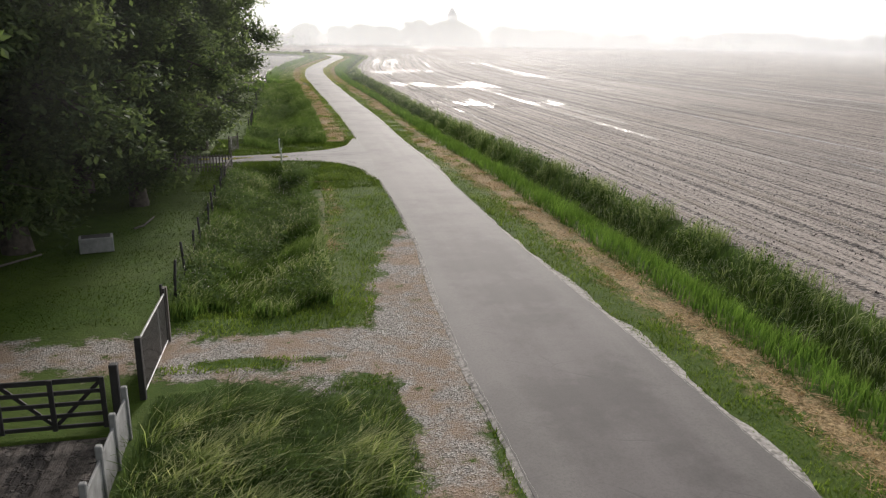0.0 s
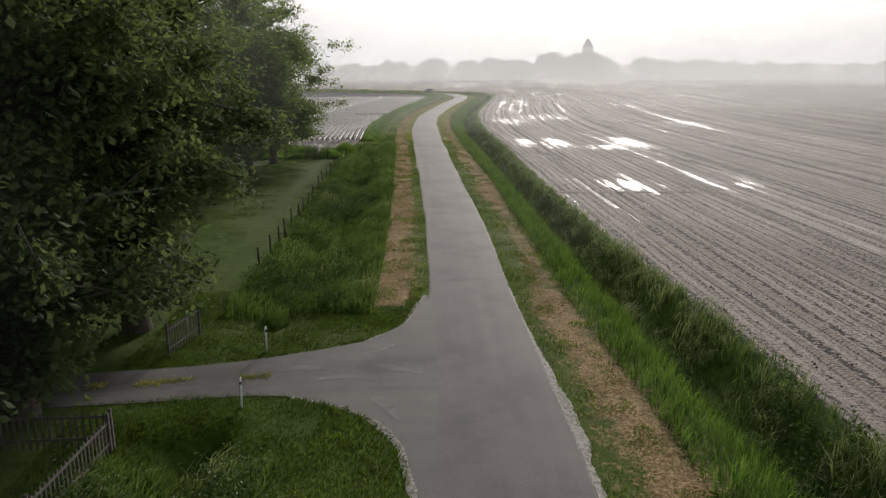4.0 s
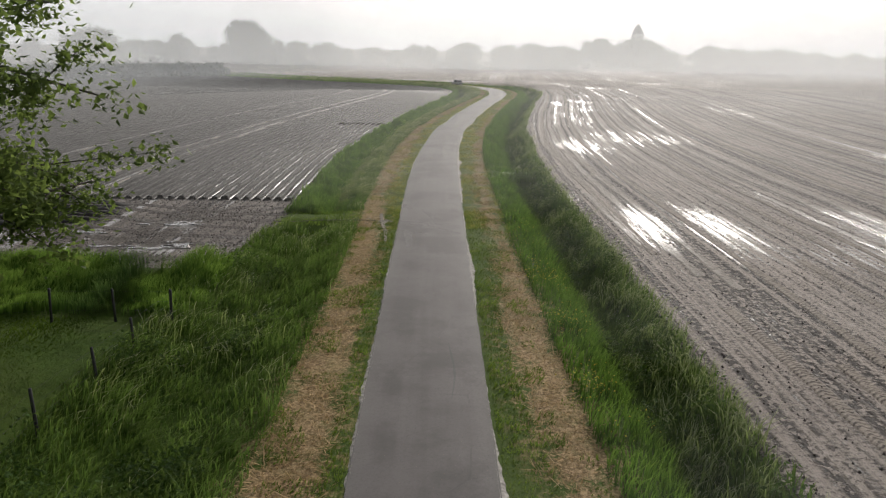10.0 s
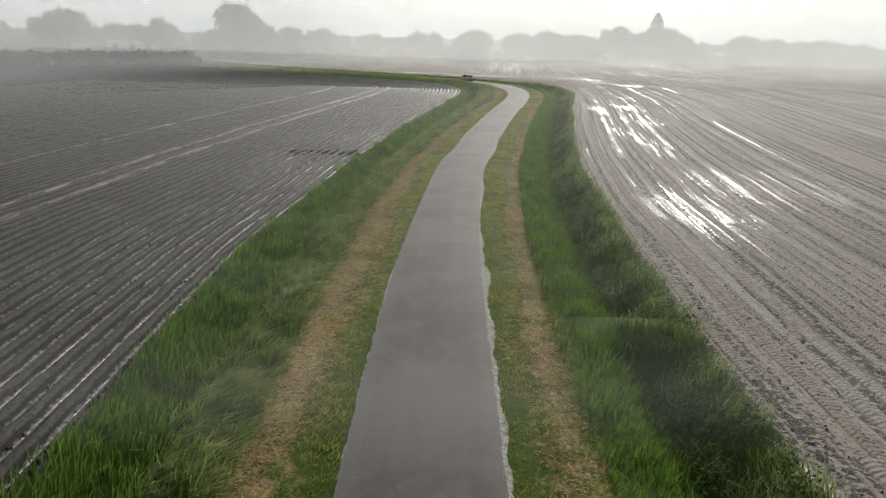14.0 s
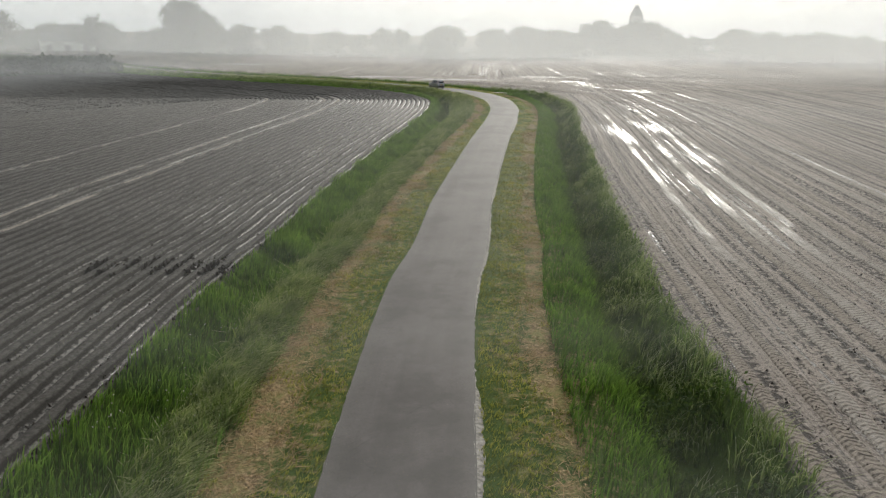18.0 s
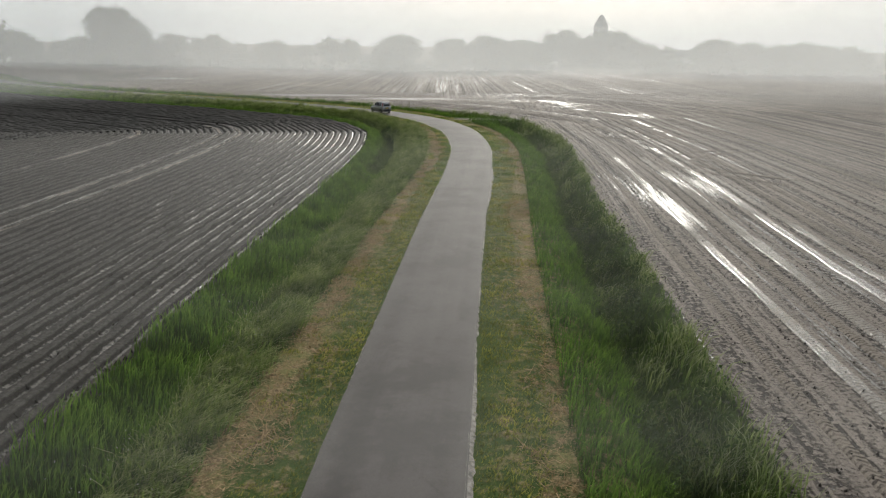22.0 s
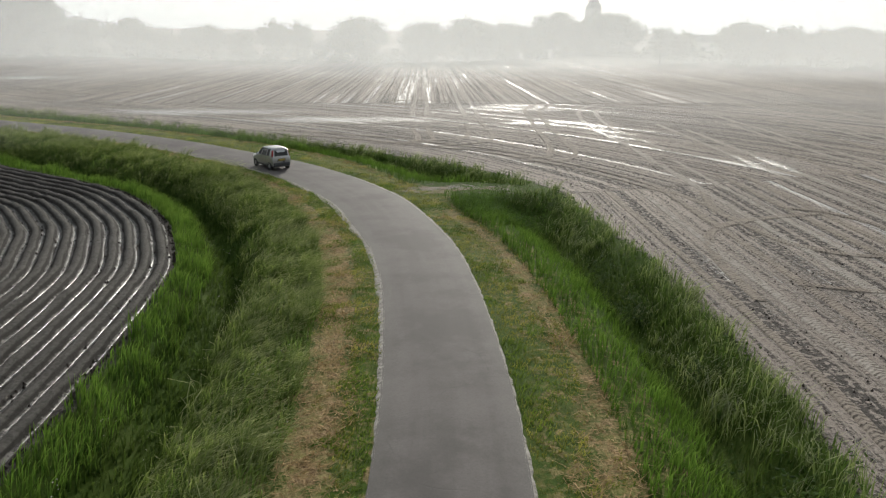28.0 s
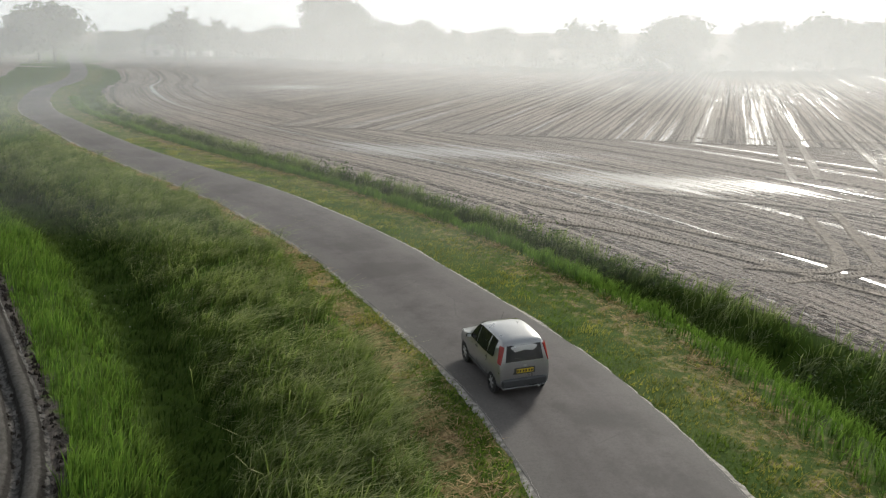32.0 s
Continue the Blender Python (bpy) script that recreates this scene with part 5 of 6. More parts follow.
def big_tree(m, height, radius, base, seed, mat, label, per=46, size=0.30, girth=0.42, group="", inner=True):
    """A broad tree: trunk, limbs in three orders, and leaves in clumps at their ends, down to a low skirt."""
    rs = np.random.RandomState(seed)
    root = thing("tree", m, label, "tree", group)
    wood = bmesh.new()
    top = height * 0.86
    stem = [Vector((0.12 * rs.randn() * k, 0.12 * rs.randn() * k, top * k / 6)) for k in range(7)]
    tube_bm([(0, 0, -0.3), *stem], [girth * 1.5, girth * 1.25, *[girth * (1 - 0.14 * k) for k in range(1, 7)]], 10, wood)
    ends, spread, core = [], [], []
    mid, half = (height + base) / 2, (height - base) / 2
    for k in range(26):
        f = 0.14 + 0.84 * (k + rs.rand() * 0.6) / 26
        start = stem[min(int(f * 6), 5)].lerp(stem[min(int(f * 6) + 1, 6)], f * 6 % 1)
        a = k * 2.4 + rs.rand() * 0.7
        # the limb's end lies near the crown's outline
        zz = base + (height - base) * min(1, max(0.02, f * 0.95 + 0.12 * rs.randn()))
        rr = radius * math.sqrt(max(0.05, 1 - ((zz - mid) / half) ** 2)) * (0.72 + 0.3 * rs.rand())
        end = Vector((math.cos(a) * rr, math.sin(a) * rr, zz - 0.1 * rr * (f < 0.4)))
        bend = start.lerp(end, 0.5) + Vector((0, 0, 0.16 * rr))
        thick = girth * 0.34 * (1.1 - 0.6 * f)
        tube_bm([start, bend, end], [thick, thick * 0.6, 0.03], 6, wood)
        for j in range(7):
            t = 0.25 + 0.75 * rs.rand()
            q = start.lerp(bend, t * 2) if t < 0.5 else bend.lerp(end, t * 2 - 1)
            g = Vector((rs.randn(), rs.randn(), 0.7 * rs.randn() - 0.15)) * radius * 0.2
            e = q + g
            e.z = max(e.z, base * 0.6 + 0.2)
            tube_bm([q, e], [thick * 0.3, 0.015], 4, wood)
            ends += [q.lerp(e, 0.6), e]
            spread += [0.78, 1.0]
            core.append(tuple(start.lerp(q, 0.35 + 0.55 * rs.rand())))
        ends.append(end)
        spread.append(1.05)
    part("trunk", wood, root, mat=M_BARK)
    part("crown", leaf_mesh("crown", np.array([tuple(e) for e in ends]), np.array(spread), per, size, mat, seed + 50), root)
    if core and inner:
        part("inner_crown", leaf_mesh("inner_crown", np.array(core), np.full(len(core), 1.7), 56, 0.36, mat, seed + 60), root)
    return root


NEAR_TREE = "tall broad green tree on the lawn, branches hanging low"
tree_a = big_tree(pose(-19.9, 59.8, -0.1), 17.5, 7.0, 1.3, 1, M_LEAF, NEAR_TREE, per=94, size=0.27, group="trees by the lawn", inner=False)
tree_b = big_tree(pose(-20.6, 45.6, -0.1), 18.5, 7.0, 1.6, 2, M_LEAF, NEAR_TREE, per=84, size=0.27, group="trees by the lawn", inner=False)
tree_c = big_tree(pose(-15.9, 5.2, -0.1), 17.0, 6.4, 1.5, 3, M_LEAF2, "dark broad maple tree shading the side road", per=104, size=0.265, girth=0.5, group="trees by the house")
fill_tree = big_tree(pose(-29, 41, -0.1), 18.5, 7.2, 1.5, 4, M_LEAF2, "tall broad green tree added for backing and shade", per=34, size=0.40, group="trees by the house")
# copies below y -27 are added, mostly out of view, to shade the yard
for x, y, turn, s, src in ((-21.0, 52.0, 80, 0.95, tree_a), (-22.6, 31.0, 200, 1.0, tree_b), (-30, 57, 120, 1.0, fill_tree), (-26, 19, 300, 1.0, tree_b),
                           (-16.6, -2.9, 150, 0.92, tree_c), (-20.8, -10.5, 40, 1.0, tree_c), (-20.6, -22.6, 260, 1.0, tree_c), (-27, 2, 45, 1.0, fill_tree), (-29, -14, 190, 1.0, fill_tree),
                           (-27.5, -29, 100, 1.0, fill_tree), (-23.5, -16, 10, 1.0, fill_tree), (-31, -41, 70, 1.05, fill_tree), (-34, -52, 200, 1.0, fill_tree), (-25, -38.5, 20, 1.05, fill_tree), (-23, -50, 140, 1.0, fill_tree),
                           (-17.2, -14.5, 330, 0.8, tree_c), (-40, 46, 210, 1.0, fill_tree), (-19.6, -6.2, 25, 0.95, tree_c), (-24.5, -5.0, 230, 1.0, tree_c), (-26.5, -20.5, 320, 1.0, tree_c), (-24.0, -27.5, 75, 0.95, tree_c), (-21.5, -42.0, 110, 0.95, tree_c)):
    t = copy_thing(src, pose(x, y, -0.1, 0, 0, turn) @ Matrix.Scale(s, 4))
    t.matrix_world = pose(x, y, -0.1, 0, 0, turn) @ Matrix.Scale(s, 4)


# ---------------------------------------------------------------- weeds in the ditches
def weed_patch(name, places, seed, mat, label, size=0.13, per=26, tall=0.75):
    """Leafy weeds: many low clumps of broad leaves."""
    x, y, z = places
    rs = np.random.RandomState(seed)
    h = tall * (0.3 + 0.9 * rs.rand(len(x)))
    ob = new(name, leaf_mesh(name, np.column_stack([x, y, z + h]), np.full(len(x), 0.5), per, size, mat, seed, droop=0.0, flat=0.9))
    return tagged(ob, label, "weeds", kind="stuff")


bushy = lambda *a: crossing(*a) & (value_noise(a[0], a[1], 2.8, 14) > 0.5)
weed_patch("ditch_weeds", strewn(3600, -48, 320, between(TALL_R, EDGE_R, 0.46), between(TALL_R, EDGE_R, 0.92), 1, 71, bushy), 71, M_WEED, "dark bushy weeds along the field ditch")
weed_patch("ditch_weeds", in_box(420, 14.2, 20.5, 243.5, 250.8, 79, lambda x, y, off, cy, hay: (off > TALL_R(cy) + 0.3) & crossing(x, y, off, cy, hay)), 79, M_LUSH, "green bushy weeds at the end of the field ditch", 0.09, 30, 0.6)
weed_patch("ditch_weeds", strewn(1400, 6, 70, between(TALL_L, EDGE_L, 0.2), EDGE_L, -1, 72, bushy), 72, M_WEED, "dark bushy weeds in the ditch by the lawn")
weed_patch("ditch_weeds", in_box(1500, -13.6, -8.4, -31, -7, 73, lambda *a: pond(*a) & (value_noise(a[0], a[1], 2.2, 15) > 0.40)), 73, M_NETTLE, "green leafy weeds in the wide ditch", 0.12, 18, 0.6)
M_FLOWER = simple("white_umbel_flowers", (0.45, 0.44, 0.34), 0.8)
M_YFLOWER = simple("yellow_flowers", (0.55, 0.42, 0.03), 0.8)
weed_patch("white_flowers", strewn(60, -40, 240, between(TALL_R, EDGE_R, 0.3), EDGE_R, 1, 74, clumped(4.0, 0.6, 21)), 74, M_FLOWER, "small white umbel flowers above the ditch weeds", 0.035, 6, 0.95)
weed_patch("white_flowers", in_box(260, -13.6, -8.4, -31, -7, 75, pond), 75, M_FLOWER, "small white umbel flowers in the wide ditch", 0.05, 6, 0.9)
weed_patch("white_flowers", strewn(360, 90, 290, TALL_L, between(TALL_L, EDGE_L, 0.8), -1, 76, clumped(4.0, 0.55, 22)), 76, M_FLOWER, "small white umbel flowers in the bank grass", 0.05, 6, 0.95)
weed_patch("yellow_flowers", strewn(420, 52, 74, TALL_R, between(TALL_R, EDGE_R, 0.3), 1, 78, clumped(3.0, 0.5, 24)), 78, M_YFLOWER, "drifts of small yellow flowers in the bank grass", 0.055, 7, 0.5)
weed_patch("yellow_flowers", strewn(260, 20, 100, TALL_R, between(TALL_R, EDGE_R, 0.4), 1, 77, clumped(5.0, 0.62, 23)), 77, M_YFLOWER, "patches of small yellow flowers in the bank grass", 0.05, 6, 0.55)


# ---------------------------------------------------------------- far edge of the land
def far_tree_data(seed, slim, clumps=120, leaf=0.85):
    rs = np.random.RandomState(seed)
    pts, spread = [], []
    for k in range(clumps):
        v = rs.randn(3)
        v /= np.linalg.norm(v)
        r = 0.25 + 0.70 * rs.rand() ** 0.5
        pts.append((v[0] * 3.6 * slim * r, v[1] * 3.6 * slim * r, 6.0 + v[2] * 3.7 * r))
        spread.append(1.6)
    wood = tube_bm([(0, 0, -0.5), (0.1, 0, 2), (0, 0.1, 6)], [0.35, 0.28, 0.12], 6)
    for k in range(5):
        a = k * 1.3
        tube_bm([(0, 0, 2.4 + 0.3 * k), (math.cos(a) * 1.6 * slim, math.sin(a) * 1.6 * slim, 5 + 0.3 * k)], [0.14, 0.03], 4, wood)
    return wood, leaf_mesh("crown", np.array(pts), np.array(spread) * (0.8 if clumps < 200 else 0.55), 20, leaf, M_FARLEAF, seed + 7)


def far_tree(seed, slim, x, y, s, clumps=120, leaf=0.85):
    root = thing("distant_tree", pose(x, y, FIELD_Z) @ Matrix.Scale(s, 4), "grey-green tree on the misty village edge", "tree", "trees on the horizon")
    wood, crown = far_tree_data(seed, slim, clumps, leaf)
    part("trunk", wood, root, mat=M_BARK)
    part("crown", crown, root)
    return root


kinds = [far_tree(101, 1.0, -19.6, 470, 1.35), far_tree(102, 1.35, -30, 466, 1.05), far_tree(103, 1.7, -45, 470, 1.1), far_tree(104, 0.9, 67, 470, 1.3), far_tree(105, 1.15, -138, 561, 2.95, 420, 0.36)]
rs = np.random.RandomState(77)
spots = []
for a, b, count, lo, hi in (((-60, 475), (-230, 540), 24, 1.0, 1.5), ((14, 450), (70, 500), 12, 1.1, 1.5), ((100, 560), (160, 605), 10, 1.5, 2.1), ((76, 520), (98, 545), 3, 1.0, 1.2),
                            ((216, 600), (240, 610), 3, 1.0, 1.3), ((132, 456), (190, 452), 13, 1.2, 1.5), ((196, 452), (250, 452), 7, 1.0, 1.3), ((260, 455), (520, 420), 22, 0.8, 1.2), ((-240, 500), (-420, 430), 16, 0.9, 1.4), ((-440, 420), (-600, 300), 12, 1.0, 1.5)):
    for k in range(count):
        f = (k + 0.6 * rs.rand()) / count
        spots.append((a[0] + (b[0] - a[0]) * f + 4 * rs.randn(), a[1] + (b[1] - a[1]) * f + 5 * rs.randn(), lo + (hi - lo) * rs.rand(), rs.randint(3)))
spots += [(-130, 566, 2.4, 4), (-11.7, 470, 1.3, 0), (-40.9, 471, 1.2, 3), (3.1, 470, 1.25, 0), (59.9, 470, 0.8, 3), (116, 470, 1.3, 3), (124.6, 471, 1.15, 0), (-190, 455, 2.0, 2), (-203, 462, 1.8, 1), (-150, 470, 1.7, 0), (-260, 380, 1.6, 2), (72, 474, 0.9, 3)]
for x, y, s, k in spots:
    m = pose(x, y, FIELD_Z, 0, 0, rs.rand() * 360) @ Matrix.Scale(s, 4)
    copy_thing(kinds[k], m).matrix_world = m


def hedge(name, line, tall, wide, label, count, size, mat, seed):
    rs = np.random.RandomState(seed)
    ln = smooth_line(line, 0.5)
    k = rs.randint(0, len(ln), count)
    z = tall * rs.rand(count) ** 0.7
    c = np.column_stack([ln[k, 0] + wide * rs.randn(count) * 0.4, ln[k, 1] + wide * rs.randn(count) * 0.4, FIELD_Z + z])
    ob = new(name, leaf_mesh(name, c, np.full(count, 0.7), 7, size, mat, seed))
    return tagged(ob, label, "hedge")


hedge("hedge", [(-80, 309), (-95, 290), (-118, 258), (-150, 215)], 4.4, 2.2, "long dense dark hedge between the fields", 1600, 1.1, M_FARLEAF, 5)
hedge("distant_hedge", [(-420, 436), (-230, 536), (-150, 512), (-60, 480), (-30, 470), (14, 456), (70, 504), (100, 560), (150, 470), (250, 462), (520, 430)], 4.2, 3.0, "low grey hedge and bushes along the misty village edge", 2600, 1.7, M_FARLEAF, 6)
M_STONE = simple("grey_church_stone", (0.30, 0.29, 0.28), 0.9, scale=0.6)
M_SLATE = simple("slate_roof", (0.10, 0.105, 0.115), 0.7, scale=0.8)
M_PALEWALL = simple("pale_rendered_wall", (0.6, 0.6, 0.57), 0.9, scale=0.5)
tower = thing("church_tower", pose(160, 700, FIELD_Z, 0, 0, 12), "grey church tower with a steep roof, far off in mist", "church")
part("wall", box_bm((7.5, 7.5, 25), (0, 0, 12.5), 0.15), tower, mat=M_STONE)
b = bmesh.new()
bmesh.ops.create_cone(b, segments=4, radius1=5.6, radius2=1.0, depth=8, cap_ends=True, matrix=Matrix.Translation((0, 0, 29)) @ Matrix.Rotation(radians(45), 4, "Z"))
part("roof", b, tower, mat=M_SLATE)
for k in range(4):
    c = Matrix.Rotation(k * math.pi / 2, 4, "Z")
    part("belfry_opening", box_bm((1.6, 0.3, 4), c @ Vector((0, -3.7, 21)), 0.05, turn=c), tower, mat=M_SLATE)


def barn(x, y, turn, long_, deep, tall, label):
    root = thing("farm_building", pose(x, y, FIELD_Z, 0, 0, turn), label, "building", "farm buildings on the horizon")
    part("wall", box_bm((long_, deep, tall), (0, 0, tall / 2), 0.05), root, mat=M_PALEWALL)
    b = bmesh.new()
    h, o = deep * 0.32, 0.5
    v = [b.verts.new(p) for p in ((-long_ / 2 - o, -deep / 2 - o, tall), (long_ / 2 + o, -deep / 2 - o, tall), (long_ / 2 + o, deep / 2 + o, tall), (-long_ / 2 - o, deep / 2 + o, tall), (-long_ / 2 - o, 0, tall + h), (long_ / 2 + o, 0, tall + h))]
    for f in ((0, 1, 5, 4), (2, 3, 4, 5), (0, 4, 3), (1, 2, 5), (3, 2, 1, 0)):
        b.faces.new([v[i] for i in f])
    part("roof", b, root, mat=M_SLATE)
    for k in range(3):
        part("door", box_bm((2.6, 0.12, 2.6), (-long_ / 3 + k * long_ / 3, -deep / 2 - 0.02, 1.3), 0.02), root, mat=M_SLATE)
    return root


barn(205, 640, 8, 38, 14, 5, "low pale farm building behind misty trees")
barn(330, 448, -4, 60, 18, 6, "long low pale barn in the mist")
barn(-185, 520, 15, 26, 12, 4.5, "pale farmhouse with a dark roof by the trees")
barn(75, 505, 5, 18, 9, 3.6, "small pale house behind misty trees")
barn(2, 480, 0, 22, 9, 3.4, "small pale house behind misty trees")


# haze drawn as rows of upright pale sheets: low ones over the fields under the flight, and taller ones towards the
# village
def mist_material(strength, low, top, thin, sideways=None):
    """A see-through pale sheet standing in for haze, clear at the ground, thickest from low upwards and gone at top;
    sideways it may thicken from one x to another.
    """
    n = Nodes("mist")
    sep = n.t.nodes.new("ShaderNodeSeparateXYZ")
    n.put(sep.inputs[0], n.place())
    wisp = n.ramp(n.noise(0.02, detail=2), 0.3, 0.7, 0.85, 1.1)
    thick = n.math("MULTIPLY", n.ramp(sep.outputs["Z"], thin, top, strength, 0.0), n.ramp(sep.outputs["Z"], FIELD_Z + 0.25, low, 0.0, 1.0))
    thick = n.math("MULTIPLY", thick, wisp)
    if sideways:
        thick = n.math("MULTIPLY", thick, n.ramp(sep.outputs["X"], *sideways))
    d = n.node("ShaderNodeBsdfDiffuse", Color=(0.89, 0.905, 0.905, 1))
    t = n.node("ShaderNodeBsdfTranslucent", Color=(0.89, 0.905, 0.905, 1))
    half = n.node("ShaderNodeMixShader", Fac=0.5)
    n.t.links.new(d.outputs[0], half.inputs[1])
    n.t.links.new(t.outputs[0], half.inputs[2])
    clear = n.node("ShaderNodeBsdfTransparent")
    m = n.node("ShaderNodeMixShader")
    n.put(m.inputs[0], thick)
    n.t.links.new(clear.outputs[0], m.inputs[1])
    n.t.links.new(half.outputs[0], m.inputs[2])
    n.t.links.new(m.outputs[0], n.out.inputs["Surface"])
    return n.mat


def mist_sheet(line, heights, mat, label):
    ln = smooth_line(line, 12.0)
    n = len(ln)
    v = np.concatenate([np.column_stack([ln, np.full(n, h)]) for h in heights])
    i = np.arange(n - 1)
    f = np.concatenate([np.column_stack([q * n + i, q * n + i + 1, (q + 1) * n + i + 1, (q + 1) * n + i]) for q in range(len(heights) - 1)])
    ob = new("mist_sheet", mesh_of("mist_sheet", v, f, mat))
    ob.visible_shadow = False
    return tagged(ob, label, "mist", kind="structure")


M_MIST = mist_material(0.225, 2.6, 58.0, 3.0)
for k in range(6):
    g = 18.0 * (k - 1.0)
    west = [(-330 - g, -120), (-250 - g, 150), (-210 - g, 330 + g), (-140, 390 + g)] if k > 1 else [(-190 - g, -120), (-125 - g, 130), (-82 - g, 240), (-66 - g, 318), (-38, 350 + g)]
    mist_sheet([*west, (0, 356 + g), (120, 356 + g), (210 + g, 290 + g), (260 + g, 150), (310 + g, -120)], (FIELD_Z + 0.02, 6.0, 24.0, 52.0), M_MIST, "upright see-through sheet standing in for mist over the far fields")
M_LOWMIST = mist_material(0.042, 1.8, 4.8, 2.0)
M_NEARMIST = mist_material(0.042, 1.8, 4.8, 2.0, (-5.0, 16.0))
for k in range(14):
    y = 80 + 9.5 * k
    mist_sheet([(-170, y - 10), (-60, y - 2), (30, y + 2), (110, y + 1), (260, y - 10)], (FIELD_Z + 0.02, 1.8, 3.4, 4.9), M_LOWMIST, "low see-through sheet standing in for mist on the field")
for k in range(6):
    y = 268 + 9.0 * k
    mist_sheet([(-170, y - 10), (-60, y), (0, y + 2), (60, y + 2), (130, y - 4)], (FIELD_Z + 0.02, 1.8, 3.4, 4.9), M_LOWMIST, "low see-through sheet standing in for mist over the bend")
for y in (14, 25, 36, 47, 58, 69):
    mist_sheet([(-6, y), (30, y + 2), (60, y + 2), (130, y + 1), (260, y - 10)], (FIELD_Z + 0.02, 1.8, 3.4, 4.9), M_NEARMIST, "low see-through sheet standing in for mist on the field")
# faint pale sheets added to lighten the dark crowns, as haze would
M_TREELIFT = mist_material(0.018, 9.0, 26.0, 16.0, (-9.0, -17.0))
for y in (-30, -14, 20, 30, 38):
    mist_sheet([(-9, y), (-22, y - 1), (-44, y - 3)], (1.0, 6.0, 14.0, 22.0), M_TREELIFT, "faint sheet added to lighten the trees as haze would")
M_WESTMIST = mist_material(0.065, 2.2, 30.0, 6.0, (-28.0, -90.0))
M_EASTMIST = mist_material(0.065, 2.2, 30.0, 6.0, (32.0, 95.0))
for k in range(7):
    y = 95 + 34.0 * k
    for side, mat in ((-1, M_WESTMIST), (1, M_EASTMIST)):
        mist_sheet([(side * 28, y), (side * 70, y - 2), (side * 130, y - 6), (side * 280, y - 30)], (FIELD_Z + 0.02, 4.0, 14.0, 28.0), mat, "wide see-through sheet standing in for mist beside the road")


# ---------------------------------------------------------------- the car
M_PAINT = Nodes("silver_grey_paint")
M_PAINT.set(colour=M_PAINT.mix(M_PAINT.ramp(M_PAINT.noise(700.0, detail=1), 0.4, 0.6), (0.30, 0.303, 0.308), (0.37, 0.373, 0.378)), rough=M_PAINT.ramp(M_PAINT.noise(3.0), 0.3, 0.7, 0.26, 0.38), metal=0.8, coat=1.0)
M_PAINT = M_PAINT.mat
M_TINT = Nodes("tinted_glass").set(colour=(0.010, 0.011, 0.012), rough=0.06, spec=0.3).mat
M_TYRE = simple("tyre_rubber", (0.025, 0.025, 0.026), 0.85, scale=20)
M_RIM = simple("alloy_rim", (0.5, 0.5, 0.5), 0.35, metal=0.9, vary=0.1)
M_PLASTIC = simple("dark_bumper_plastic", (0.045, 0.047, 0.05), 0.6, vary=0.15)
M_RED = Nodes("red_lamp_glass").set(colour=(0.26, 0.014, 0.012), rough=0.15, spec=0.6).mat
M_YELLOW = simple("yellow_plate", (0.62, 0.45, 0.03), 0.5, vary=0.08)
M_BLACK = simple("black_marking", (0.015, 0.015, 0.015), 0.6)
M_CLEAR = Nodes("lamp_glass").set(colour=(0.7, 0.72, 0.74), rough=0.1, spec=0.6).mat

# x to the front: station, top of the section, half width at the sill, the belt and the top
CAR = [(1.76, 0.58, 0.52, 0.55, 0.42), (1.72, 0.74, 0.64, 0.67, 0.56), (1.55, 0.86, 0.71, 0.73, 0.62), (1.15, 0.96, 0.74, 0.755, 0.66), (0.84, 1.04, 0.75, 0.765, 0.66), (0.52, 1.26, 0.75, 0.765, 0.62),
       (0.18, 1.47, 0.75, 0.765, 0.575), (-0.3, 1.545, 0.75, 0.765, 0.565), (-0.9, 1.55, 0.75, 0.765, 0.565), (-1.35, 1.52, 0.745, 0.76, 0.56), (-1.55, 1.46, 0.735, 0.75, 0.55), (-1.64, 1.20, 0.725, 0.74, 0.60), (-1.70, 0.95, 0.71, 0.73, 0.66), (-1.74, 0.60, 0.68, 0.70, 0.62), (-1.70, 0.36, 0.62, 0.63, 0.56)]


def car_section(top, sill, belt, upper):
    b = min(0.93, top - 0.10)
    lo = 0.24
    return [(0.0, lo), (sill * 0.9, lo), (sill, lo + 0.08), (belt + 0.012, lo + 0.45 * (b - lo)), (belt, b), (upper + 0.03, top - 0.055), (upper - 0.06, top - 0.008), (0.0, top + 0.018)]


def car_body():
    bm = bmesh.new()
    rows = []
    for x, top, sill, belt, upper in CAR:
        half = car_section(top, sill, belt, upper)
        ring = [bm.verts.new((x, y, z)) for y, z in half] + [bm.verts.new((x, -y, z)) for y, z in half[-2:0:-1]]
        rows.append(ring)
    n = len(rows[0])
    for a, b in zip(rows, rows[1:]):
        for k in range(n):
            bm.faces.new((a[k], b[k], b[(k + 1) % n], a[(k + 1) % n]))
    bm.faces.new(rows[0])
    bm.faces.new(rows[-1][::-1])
    bmesh.ops.recalc_face_normals(bm, faces=bm.faces)
    bmesh.ops.subdivide_edges(bm, edges=bm.edges[:], cuts=1, smooth=0.35, use_grid_fill=True)
    for f in bm.faces:
        f.smooth = True
    return bm


